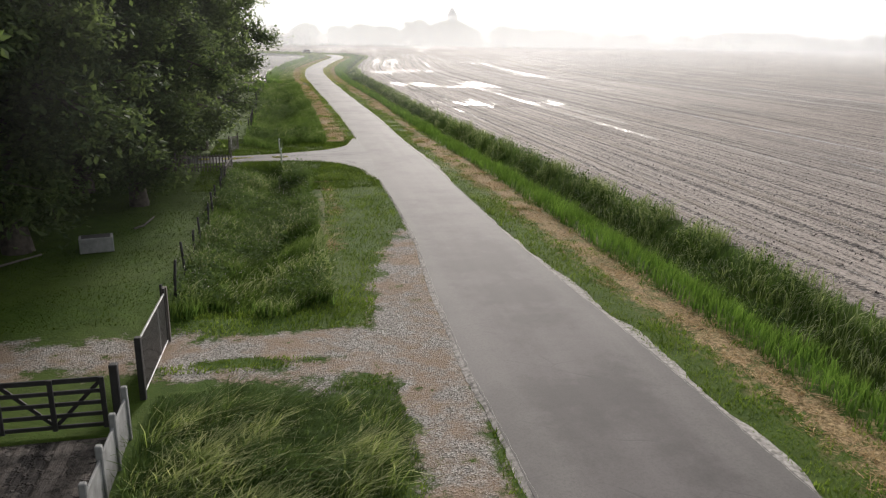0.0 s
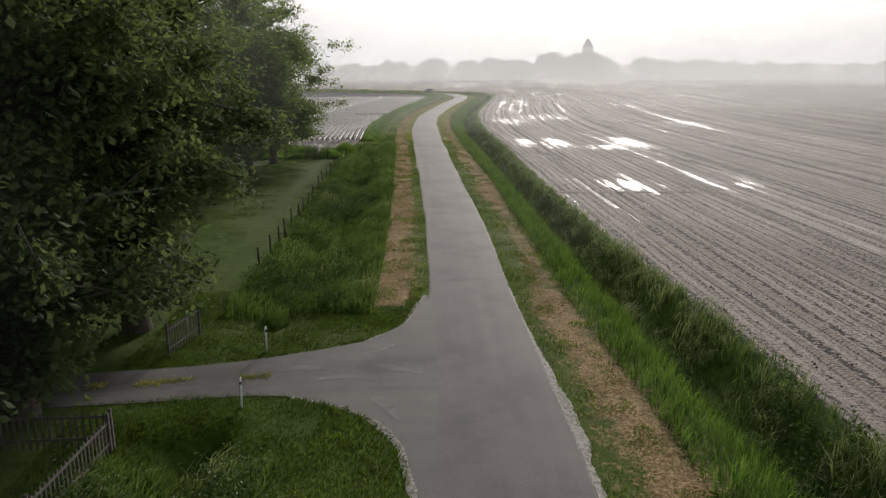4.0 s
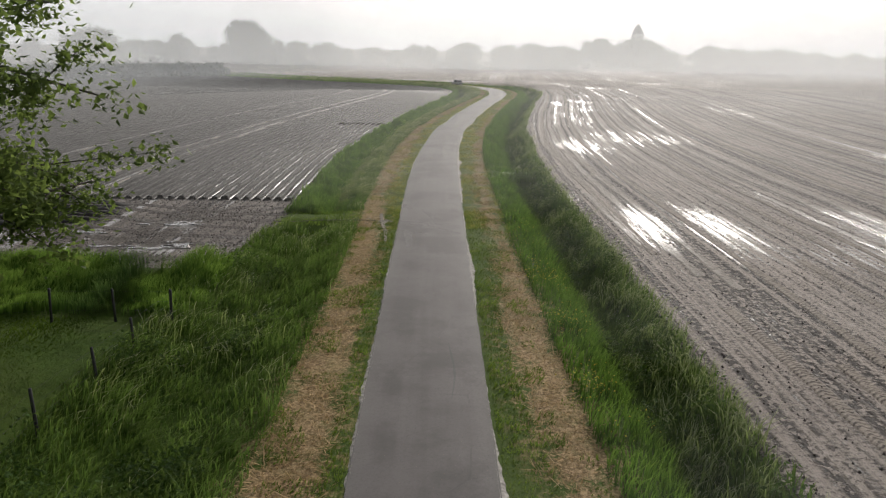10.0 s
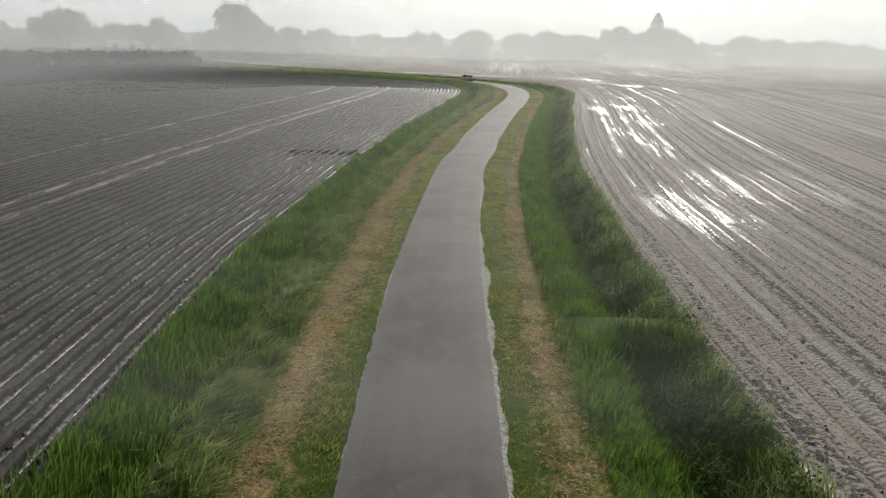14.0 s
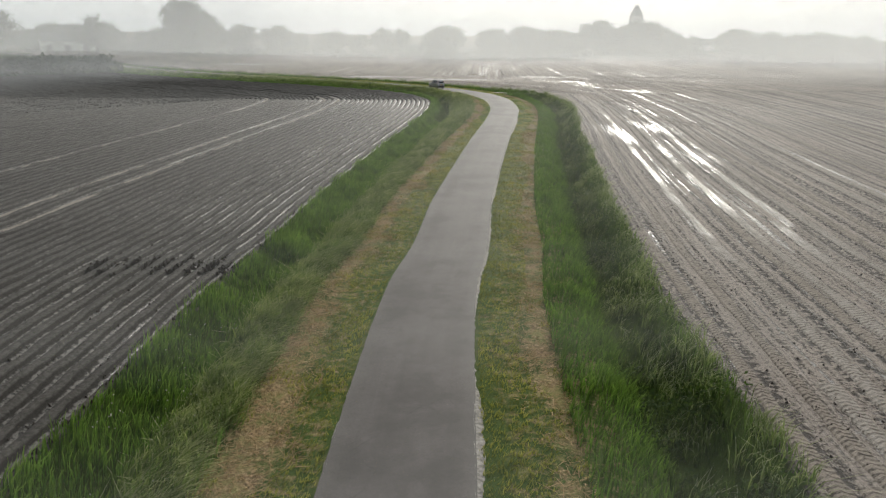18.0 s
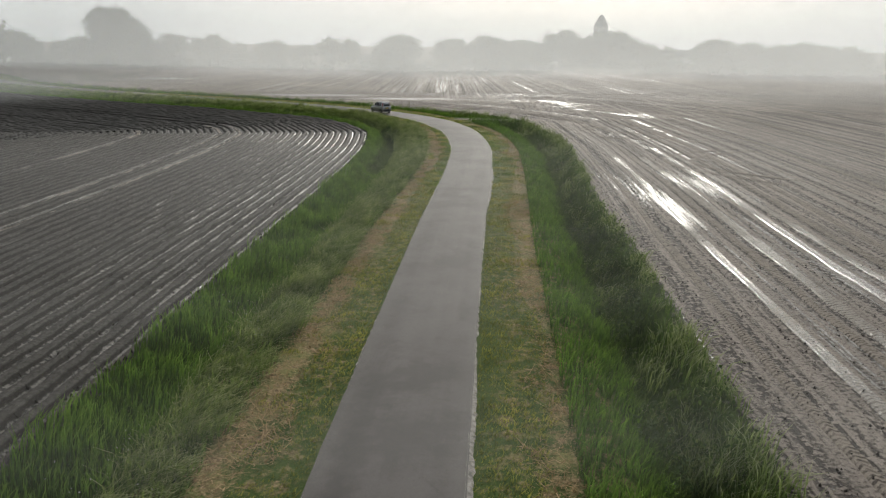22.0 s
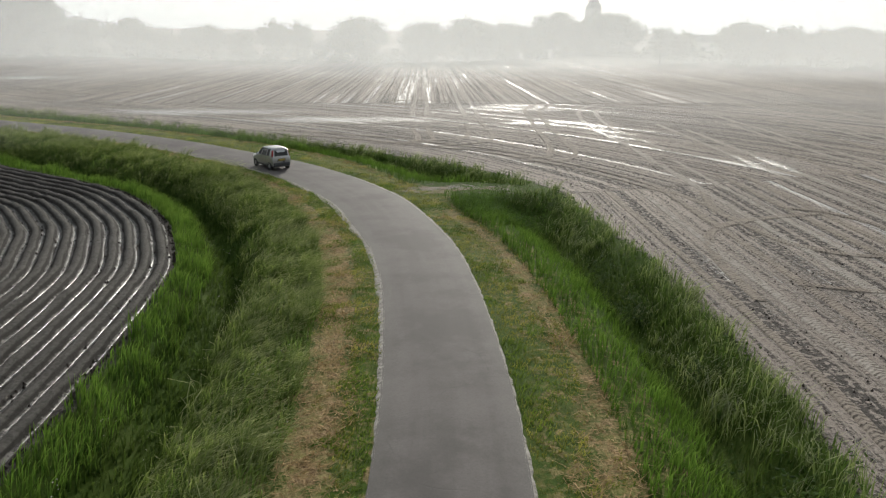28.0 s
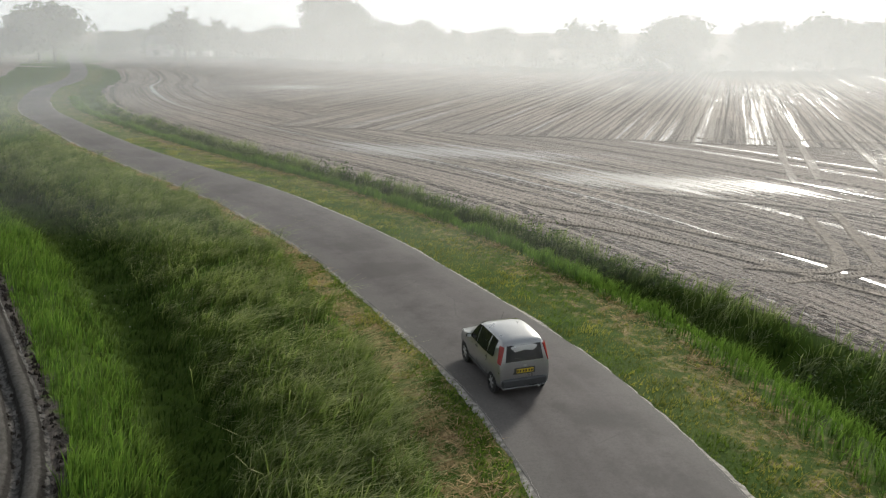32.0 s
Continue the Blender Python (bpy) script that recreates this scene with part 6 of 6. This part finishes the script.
def panel_bm(corners, thick, out):
    """A thin curved pane over four or more corners, lifted along out."""
    bm = bmesh.new()
    o = Vector(out).normalized()
    face = bm.faces.new([bm.verts.new(Vector(c) + o * thick) for c in corners])
    r = bmesh.ops.extrude_face_region(bm, geom=[face])
    bmesh.ops.translate(bm, vec=-o * thick * 1.6, verts=[v for v in r["geom"] if isinstance(v, bmesh.types.BMVert)])
    bmesh.ops.recalc_face_normals(bm, faces=bm.faces)
    bmesh.ops.bevel(bm, geom=bm.edges[:], offset=min(0.006, thick * 0.4), segments=1, affect="EDGES")
    return bm


def small_car(m):
    car = thing("car", m, "small silver-grey hatchback with a yellow rear plate, driving on the road", "car")
    part("body", car_body(), car, mat=M_PAINT)
    for s in (1, -1):
        out = (0, s, 0.35)
        part("side_window", panel_bm([(0.62, s * 0.752, 0.96), (0.10, s * 0.762, 0.95), (0.05, s * 0.612, 1.42), (0.16, s * 0.607, 1.42), (0.30, s * 0.632, 1.33)], 0.03, out), car, mat=M_TINT)
        part("side_window", panel_bm([(0.02, s * 0.762, 0.95), (-0.72, s * 0.762, 0.955), (-0.80, s * 0.60, 1.46), (-0.02, s * 0.605, 1.45)], 0.03, out), car, mat=M_TINT)
        part("side_window", panel_bm([(-0.80, s * 0.762, 0.96), (-1.22, s * 0.755, 1.0), (-1.25, s * 0.60, 1.44), (-0.88, s * 0.60, 1.46)], 0.03, out), car, mat=M_TINT)
        part("tail_lamp", panel_bm([(-1.70, s * 0.70, 0.92), (-1.56, s * 0.755, 0.95), (-1.47, s * 0.66, 1.38), (-1.60, s * 0.565, 1.36)], 0.022, (-0.7, s * 0.7, 0.2)), car, "tall red tail lamp", M_RED)
        part("headlamp", panel_bm([(1.70, s * 0.45, 0.62), (1.62, s * 0.69, 0.66), (1.50, s * 0.70, 0.82), (1.62, s * 0.46, 0.80)], 0.03, (0.8, s * 0.5, 0.3)), car, mat=M_CLEAR)
        b = box_bm((0.10, 0.16, 0.12), (0.55, s * 0.86, 1.0), 0.035)
        box_bm((0.05, 0.12, 0.03), (0.57, s * 0.77, 0.96), 0.008, b)
        mirror = part("wing_mirror", b, car, mat=M_PLASTIC)
        part("mirror_glass", box_bm((0.008, 0.12, 0.085), (0.497, s * 0.86, 1.0), 0.003), mirror, mat=M_CLEAR)
        for x in (0.10, -0.72):
            part("door_handle", box_bm((0.15, 0.03, 0.03), (x - 0.02, s * 0.775, 0.84), 0.01), car, mat=M_PLASTIC)
            part("door_gap", box_bm((0.012, 0.01, 0.6), (x - 0.06, s * 0.772, 0.62), 0), car, mat=M_BLACK)
        part("sill_strip", box_bm((2.0, 0.03, 0.10), (-0.05, s * 0.745, 0.30), 0.012), car, mat=M_PLASTIC)
        for x in (1.13, -1.18):
            # black disc on the uncut body stands in for the arch's shade
            b = bmesh.new()
            bmesh.ops.create_cone(b, segments=28, radius1=0.335, radius2=0.335, depth=0.03, cap_ends=True, matrix=Matrix.Translation((x, s * 0.752, 0.30)) @ Matrix.Rotation(math.pi / 2, 4, "X"))
            part("arch_shade_disc", b, car, mat=M_BLACK)
            b = bmesh.new()
            prof = [(0.17, -0.075), (0.255, -0.085), (0.28, -0.06), (0.285, 0.0), (0.28, 0.06), (0.255, 0.085), (0.17, 0.075)]
            ring = [[b.verts.new((x + r * math.cos(a), s * 0.70 + w, 0.285 + r * math.sin(a))) for r, w in prof] for a in (k * math.pi / 14 for k in range(28))]
            for p_, q_ in zip(ring, ring[1:] + ring[:1]):
                for k in range(len(prof) - 1):
                    b.faces.new((p_[k], q_[k], q_[k + 1], p_[k + 1]))
            bmesh.ops.recalc_face_normals(b, faces=b.faces)
            wheel = part("wheel", b, car, mat=M_TYRE)
            # black disc stands in for the shade behind the spokes
            b = bmesh.new()
            bmesh.ops.create_cone(b, segments=24, radius1=0.175, radius2=0.165, depth=0.03, cap_ends=True, matrix=Matrix.Translation((x, s * 0.752, 0.285)) @ Matrix.Rotation(s * -math.pi / 2, 4, "X"))
            part("rim_shade_disc", b, wheel, mat=M_BLACK)
            b = bmesh.new()
            for k in range(6):
                a = k * math.pi / 3
                box_bm((0.17, 0.02, 0.045), (x + 0.085 * math.cos(a), s * 0.772, 0.285 + 0.085 * math.sin(a)), 0.006, b, Matrix.Rotation(-a, 4, "Y"))
            bmesh.ops.create_cone(b, segments=16, radius1=0.045, radius2=0.035, depth=0.03, cap_ends=True, matrix=Matrix.Translation((x, s * 0.776, 0.285)) @ Matrix.Rotation(s * -math.pi / 2, 4, "X"))
            part("rim", b, wheel, "silver spoked rim", M_RIM)
    part("rear_window", panel_bm([(-1.69, -0.56, 0.97), (-1.69, 0.56, 0.97), (-1.575, 0.50, 1.38), (-1.575, -0.50, 1.38)], 0.02, (-1, 0, 0.25)), car, mat=M_TINT)
    part("windscreen", panel_bm([(0.80, 0.62, 1.02), (0.80, -0.62, 1.02), (0.24, -0.53, 1.43), (0.24, 0.53, 1.43)], 0.025, (0.6, 0, 0.8)), car, mat=M_TINT)
    part("rear_bumper", box_bm((0.14, 1.36, 0.24), (-1.71, 0, 0.40), 0.05), car, "dark plastic rear bumper", M_PLASTIC)
    part("front_bumper", box_bm((0.14, 1.28, 0.22), (1.71, 0, 0.40), 0.05), car, mat=M_PLASTIC)
    part("plate_recess", box_bm((0.02, 0.62, 0.18), (-1.738, 0, 0.72), 0.01), car, mat=M_PLASTIC)
    plate = part("number_plate", box_bm((0.012, 0.50, 0.11), (-1.752, 0, 0.72), 0.003), car, "yellow rear number plate", M_YELLOW)
    for k in range(6):
        part("marking", box_bm((0.004, 0.045, 0.06), (-1.759, -0.2 + 0.075 * k + 0.02 * (k > 1) + 0.02 * (k > 3), 0.72), 0), plate, mat=M_BLACK)
    part("badge", box_bm((0.012, 0.09, 0.05), (-1.735, 0, 0.85), 0.01), car, mat=M_RIM)
    part("rear_wiper", box_bm((0.012, 0.34, 0.014), (-1.695, 0.14, 1.03), 0.003, turn=Matrix.Rotation(0.25, 4, "X")), car, mat=M_BLACK)
    part("roof_aerial", tube_bm([(0.1, 0, 1.55), (-0.08, 0, 1.80)], [0.006, 0.003], 5), car, mat=M_BLACK)
    part("underside", box_bm((3.1, 1.30, 0.08), (0, 0, 0.23), 0.02), car, mat=M_BLACK)
    part("exhaust", tube_bm([(-1.5, -0.42, 0.24), (-1.78, -0.42, 0.24)], [0.025, 0.025], 8), car, mat=M_RIM)
    return car


# the heading follows the road: 34 degrees left of +y
small_car(pose(1.65, 260.9, 0.045, 0, 0, 90 + 34) @ Matrix.Diagonal((0.97, 1.03, 1.1, 1)))

# ---------------------------------------------------------------- fences and gates
M_WOOD = simple("weathered_fence_wood", (0.12, 0.105, 0.09), 0.9, scale=4, vary=0.4)
M_DARKWOOD = simple("black_tarred_timber", (0.028, 0.026, 0.025), 0.75, scale=5)
M_WIRE = simple("galvanised_wire", (0.32, 0.32, 0.32), 0.5, metal=0.8)
M_WHITE = simple("white_marker_paint", (0.75, 0.75, 0.73), 0.6, vary=0.12)
M_CONC = simple("weathered_concrete", (0.24, 0.24, 0.23), 0.9, scale=3, vary=0.3)
M_GATE = simple("dark_gate_metal", (0.05, 0.045, 0.045), 0.5, metal=0.3)


def height_at(x, y):
    return float(fields(np.array([x]), np.array([y]))[0][0])


def wire_fence(points, tall, label, seed, wires=3):
    rs = np.random.RandomState(seed)
    root = thing("wire_fence", pose(points[0][0], points[0][1], 0), label, "fence")
    tops = []
    for x, y in points:
        z = height_at(x, y)
        h = tall * (0.9 + 0.2 * rs.rand())
        lx, ly = 0.05 * rs.randn(), 0.05 * rs.randn()
        rel = (x - points[0][0], y - points[0][1])
        part("post", tube_bm([(rel[0], rel[1], z - 0.3), (rel[0] + lx * 0.5, rel[1] + ly * 0.5, z + h * 0.5), (rel[0] + lx, rel[1] + ly, z + h), (rel[0] + lx, rel[1] + ly, z + h + 0.02)], [0.052, 0.05, 0.048, 0.03], 7), root, mat=M_DARKWOOD)
        tops.append((rel[0] + lx, rel[1] + ly, z, h))
    for k in range(wires):
        f = 0.35 + 0.58 * k / (wires - 1)
        part("wire", tube_bm([(a, b, z + h * f) for a, b, z, h in tops], [0.003] * len(tops), 4), root, mat=M_DARKWOOD)
    return root


wire_fence([(-12.55, 14.0), (-12.5, 17.0), (-12.55, 20.1), (-12.5, 22.0), (-12.55, 25.0), (-12.35, 27.2), (-12.4, 29.6), (-12.4, 32.0), (-12.55, 36.2), (-12.5, 39.8), (-12.6, 43.8), (-12.6, 46.9), (-12.55, 50.2), (-12.5, 53.6), (-12.4, 57.0), (-12.35, 59.8), (-12.1, 62.8)], 1.35, "dark weathered wooden posts with wire along the lawn", 3)
wire_fence([(-12.1, 62.8), (-14.2, 62.6), (-16.6, 62.4), (-19.0, 62.2), (-21.6, 62.0), (-25, 61.8)], 1.25, "dark weathered wooden posts with wire across the lawn's end", 4)
wire_fence([(-13.75, -31.6), (-13.7, -29.4), (-13.6, -26.9), (-13.5, -24.6), (-13.45, -22.6), (-13.35, -19.9), (-13.3, -17.6), (-13.3, -15.4), (-13.25, -12.9), (-13.3, -10.9), (-13.3, -9.2)], 1.2, "old wooden posts with sagging wire beside the ditch", 5)


def rail_fence(points, tall, label, seed):
    """Slanted pales on two rails."""
    root = thing("picket_fence", pose(points[0][0], points[0][1], 0), label, "fence", "pale fences by the side road")
    o = points[0]
    for (ax, ay), (bx, by) in zip(points, points[1:]):
        ln = math.hypot(bx - ax, by - ay)
        a = math.atan2(by - ay, bx - ax)
        n = max(2, int(ln / 0.19))
        for k in range(n + 1):
            f = k / n
            x, y = ax + (bx - ax) * f - o[0], ay + (by - ay) * f - o[1]
            z = height_at(x + o[0], y + o[1])
            post = k in (0, n)
            s = (0.09, 0.09, tall + 0.15) if post else (0.075, 0.022, tall)
            part("post" if post else "pale", box_bm(s, (x, y, z + s[2] / 2 - 0.05), 0.012, turn=Matrix.Rotation(a, 4, "Z")), root, mat=M_WOOD)
        for h in (0.3, tall - 0.18):
            x, y = (ax + bx) / 2 - o[0], (ay + by) / 2 - o[1]
            part("rail", box_bm((ln, 0.035, 0.08), (x, y, height_at(x + o[0], y + o[1]) + h), 0.008, turn=Matrix.Rotation(a, 4, "Z")), root, mat=M_WOOD)
    return root


rail_fence([(-13.05, -4.9), (-16.5, -5.0), (-19.0, -5.5)], 1.15, "dark weathered pale fence under the trees", 1)
rail_fence([(-13.05, -5.1), (-13.3, -9.2)], 1.1, "grey weathered pale fence beside the ditch", 2)
rail_fence([(-13.1, 4.4), (-13.6, 2.0)], 1.2, "dark weathered pale fence at the side road", 3)

gate = thing("garden_gate", pose(-19.2, -5.7, height_at(-19.2, -5.7), 0, 0, 20), "white painted wooden gate standing open under trees", "gate")
part("gate_frame", box_bm((0.07, 0.06, 1.3), (-0.6, 0, 0.75), 0.01), gate, mat=M_WHITE)
part("gate_frame", box_bm((0.07, 0.06, 1.3), (0.6, 0, 0.75), 0.01), gate, mat=M_WHITE)
for h in (0.3, 0.85, 1.3):
    part("rail", box_bm((1.2, 0.04, 0.09), (0, 0, h), 0.01), gate, mat=M_WHITE)
for k in range(7):
    part("board", box_bm((0.11, 0.025, 1.1), (-0.48 + 0.16 * k, 0.03, 0.75), 0.006), gate, mat=M_WHITE)

# black timber farm gate across the yard
g = thing("farm_gate", pose(-13.95, -38.5, height_at(-14.5, -38.5), 0, 0, 180), "closed black timber five-bar farm gate across the yard", "gate")
for h in (0.14, 0.42, 0.70, 0.98, 1.26):
    part("bar", box_bm((4.4, 0.05, 0.10 if h < 1.2 else 0.12), (2.3, 0, h), 0.01), g, mat=M_DARKWOOD)
for x in (0.12, 1.2, 2.3, 3.4, 4.48):
    part("upright", box_bm((0.11, 0.06, 1.25), (x, 0.05, 0.70), 0.01), g, mat=M_DARKWOOD)
for x, s in ((0.66, 1), (1.75, -1), (2.85, 1), (3.94, -1)):
    part("brace", box_bm((1.55, 0.045, 0.09), (x, -0.04, 0.70), 0.008, turn=Matrix.Rotation(s * 0.80, 4, "Y")), g, mat=M_DARKWOOD)
part("gate_post", box_bm((0.18, 0.18, 1.7), (-0.15, 0, 0.75), 0.02), g, mat=M_DARKWOOD)

# open slatted metal gate leaf
g = thing("entrance_gate", pose(-13.5, -37.0, height_at(-13.5, -36), 0, 0, 88), "open dark slatted gate leaf with a pale lower rail", "gate")
part("gate_frame", box_bm((0.08, 0.06, 1.55), (0.04, 0, 0.82), 0.01), g, mat=M_GATE)
part("gate_frame", box_bm((0.08, 0.06, 1.65), (3.42, 0, 0.86), 0.01), g, mat=M_GATE)
part("gate_frame", box_bm((0.05, 0.05, 1.5), (2.35, 0, 0.82), 0.01), g, mat=M_WIRE)
part("rail", box_bm((3.4, 0.05, 0.05), (1.73, 0, 1.52), 0.008), g, mat=M_WIRE)
part("rail", box_bm((3.4, 0.05, 0.05), (1.73, 0, 0.10), 0.008), g, "pale lower rail", M_WHITE)
for k in range(30):
    part("slat", box_bm((0.085, 0.02, 1.38), (0.14 + 0.112 * k, 0, 0.81), 0.004), g, mat=M_GATE)
part("gate_post", box_bm((0.15, 0.15, 1.7), (-0.12, 0, 0.8), 0.015), g, mat=M_DARKWOOD)
part("gate_post", box_bm((0.14, 0.14, 1.75), (3.58, 0, 0.8), 0.015), g, mat=M_WOOD)

# concrete panel fence
g = thing("panel_fence", pose(-13.5, -38.9, height_at(-13.2, -40), 0, 0, -90), "grey concrete post and panel fence with weeds", "fence")
for k in range(7):
    part("post", box_bm((0.13, 0.13, 1.35), (0.2 + 1.25 * k, 0, 0.62), 0.02), g, mat=M_CONC)
for k in range(6):
    part("panel", box_bm((1.12, 0.05, 0.95), (0.825 + 1.25 * k, 0, 0.55), 0.01), g, mat=M_CONC)

# white marker posts at the junction
for x, y in ((-10.0, 2.2), (-9.9, -2.6), (-13.6, 4.5)):
    g = thing("marker_post", pose(x, y, height_at(x, y) - 0.1), "thin white marker post in the grass at the side road", "marker post", "marker posts at the side road")
    part("shaft", tube_bm([(0, 0, 0), (0, 0, 1.0), (0.01, 0, 1.12), (0.01, 0, 1.14)], [0.045, 0.045, 0.043, 0.025], 10), g, mat=M_WHITE)
    part("band", tube_bm([(0.008, 0, 0.92), (0.008, 0, 1.02)], [0.047, 0.047], 10), g, "dark band", M_BLACK)

g = thing("concrete_trough", pose(-17.5, -23.0, height_at(-17.5, -23), 0, 0, 12), "old grey concrete trough standing under the trees", "trough")
b = box_bm((1.3, 0.75, 0.62), (0, 0, 0.31), 0.03)
part("basin", b, g, mat=M_CONC)
# near-black slab on the solid block stands in for its shaded inside
part("hollow_shade_slab", box_bm((1.1, 0.55, 0.02), (0, 0, 0.625), 0.004), g, mat=M_DARKWOOD)
for x, y, turn, ln in ((-20.6, -25.2, 25, 3.2), (-16.2, -19.4, 60, 1.4)):
    g = thing("lying_pole", pose(x, y, height_at(x, y) + 0.12, 0, 0, turn), "pale bare wooden pole lying in the grass", "pole")
    part("shaft", tube_bm([(-ln / 2, 0, 0.02), (0, 0.03, 0), (ln / 2, 0, 0.25)], [0.05, 0.05, 0.035], 7), g, mat=M_WOOD)


# ---------------------------------------------------------------- marks on the asphalt
def smear_material():
    n = Nodes("dried_mud_smear")
    a = n.ramp(n.noise(3.0, detail=5, rough=0.7), 0.40, 0.66, 0.0, 0.5)
    n.set(colour=n.mix(n.noise(12.0), (0.28, 0.265, 0.245), (0.42, 0.40, 0.37)), rough=0.85, alpha=a)
    return n.mat


M_SMEAR = smear_material()
M_PATCH = asphalt_material("dark_repair_patch", (0.060, 0.057, 0.055), (0.095, 0.090, 0.086))


def road_mark(name, pts, wide, mat, label, category):
    """A thin flat mark on the asphalt, tapered to both ends."""
    ln = smooth_line(pts, 0.15)
    n = len(ln)
    t = np.gradient(ln, axis=0)
    t /= np.hypot(*t.T)[:, None]
    r = np.column_stack([t[:, 1], -t[:, 0]])
    off, cy = road_space(ln[:, 0], ln[:, 1])
    w = wide * np.sqrt(np.sin(np.pi * (np.arange(n) + 0.5) / n)) * (0.7 + 0.6 * value_noise(ln[:, 0], ln[:, 1], 0.5, 4))
    rows = []
    for f in (-0.5, 0.5):
        p = ln + r * (w * f)[:, None]
        o, c = road_space(p[:, 0], p[:, 1])
        rows.append(np.column_stack([p, np.where(o < -HALF(c) + 0.6, 0.021, 0.0) + 0.006 + 0.05 * (1 - np.clip(o / HALF(c), -1, 1) ** 2)]))
    i = np.arange(n - 1)
    ob = new(name, mesh_of(name, np.concatenate(rows), np.column_stack([i, n + i, n + i + 1, i + 1]), mat))
    return tagged(ob, label, category, kind="structure")


for pts in ([(-4.3, 80.4), (-3.2, 80.0), (-2.1, 79.5), (-1.4, 79.3)], [(-3.7, 79.6), (-2.8, 79.2), (-2.0, 78.9)], [(-3.3, 77.3), (-2.8, 77.1), (-2.4, 76.8)], [(-1.8, 78.4), (-1.2, 77.9), (-0.5, 77.2)], [(-4.2, 85.6), (-4.0, 84.6), (-3.7, 83.8)],
            [(-9.2, 0.3), (-8.4, 0.5), (-7.4, 0.3)], [(-7.8, -0.6), (-6.8, -0.3), (-6.0, -0.5)], [(-6.4, 1.7), (-5.6, 2.1), (-4.9, 3.0)], [(-6.0, -1.9), (-5.3, -2.7), (-4.8, -3.9)], [(-5.6, 0.6), (-4.8, 0.1), (-4.0, -0.2)],
            [(-2.9, 83.5), (-2.2, 81.5), (-2.0, 79.2)], [(-3.9, 78.6), (-3.5, 76.2), (-3.4, 73.8)]):
    road_mark("mud_smear", pts, 0.42, M_SMEAR, "pale dried mud dragged onto the asphalt", "mud smear")
for pts, wide in (([(-2.9, 11.5), (-1.7, 11.6), (-0.4, 11.5)], 0.5),
                   ([(-1.2, 56.0), (-1.1, 58.0), (-1.3, 60.5)], 0.08), ([(8.2, 203.0), (8.5, 206.0), (8.8, 209.0)], 0.06)):
    road_mark("asphalt_patch", pts, wide, M_PATCH, "dark sealed crack in the worn asphalt", "road patch")

# thin drain pipe across the grassy field crossing
pipe = thing("drain_pipe", pose(-7.6, 80.55, height_at(-7.6, 80.5) + 0.05), "thin grey drain pipe lying across the crossing", "pipe")
part("shaft", tube_bm([(-3.4, -0.3, -0.04), (-1.5, -0.05, 0.03), (0.5, 0.0, 0.05), (1.9, 0.05, 0.05)], [0.02] * 4, 8), pipe, mat=M_WOOD)
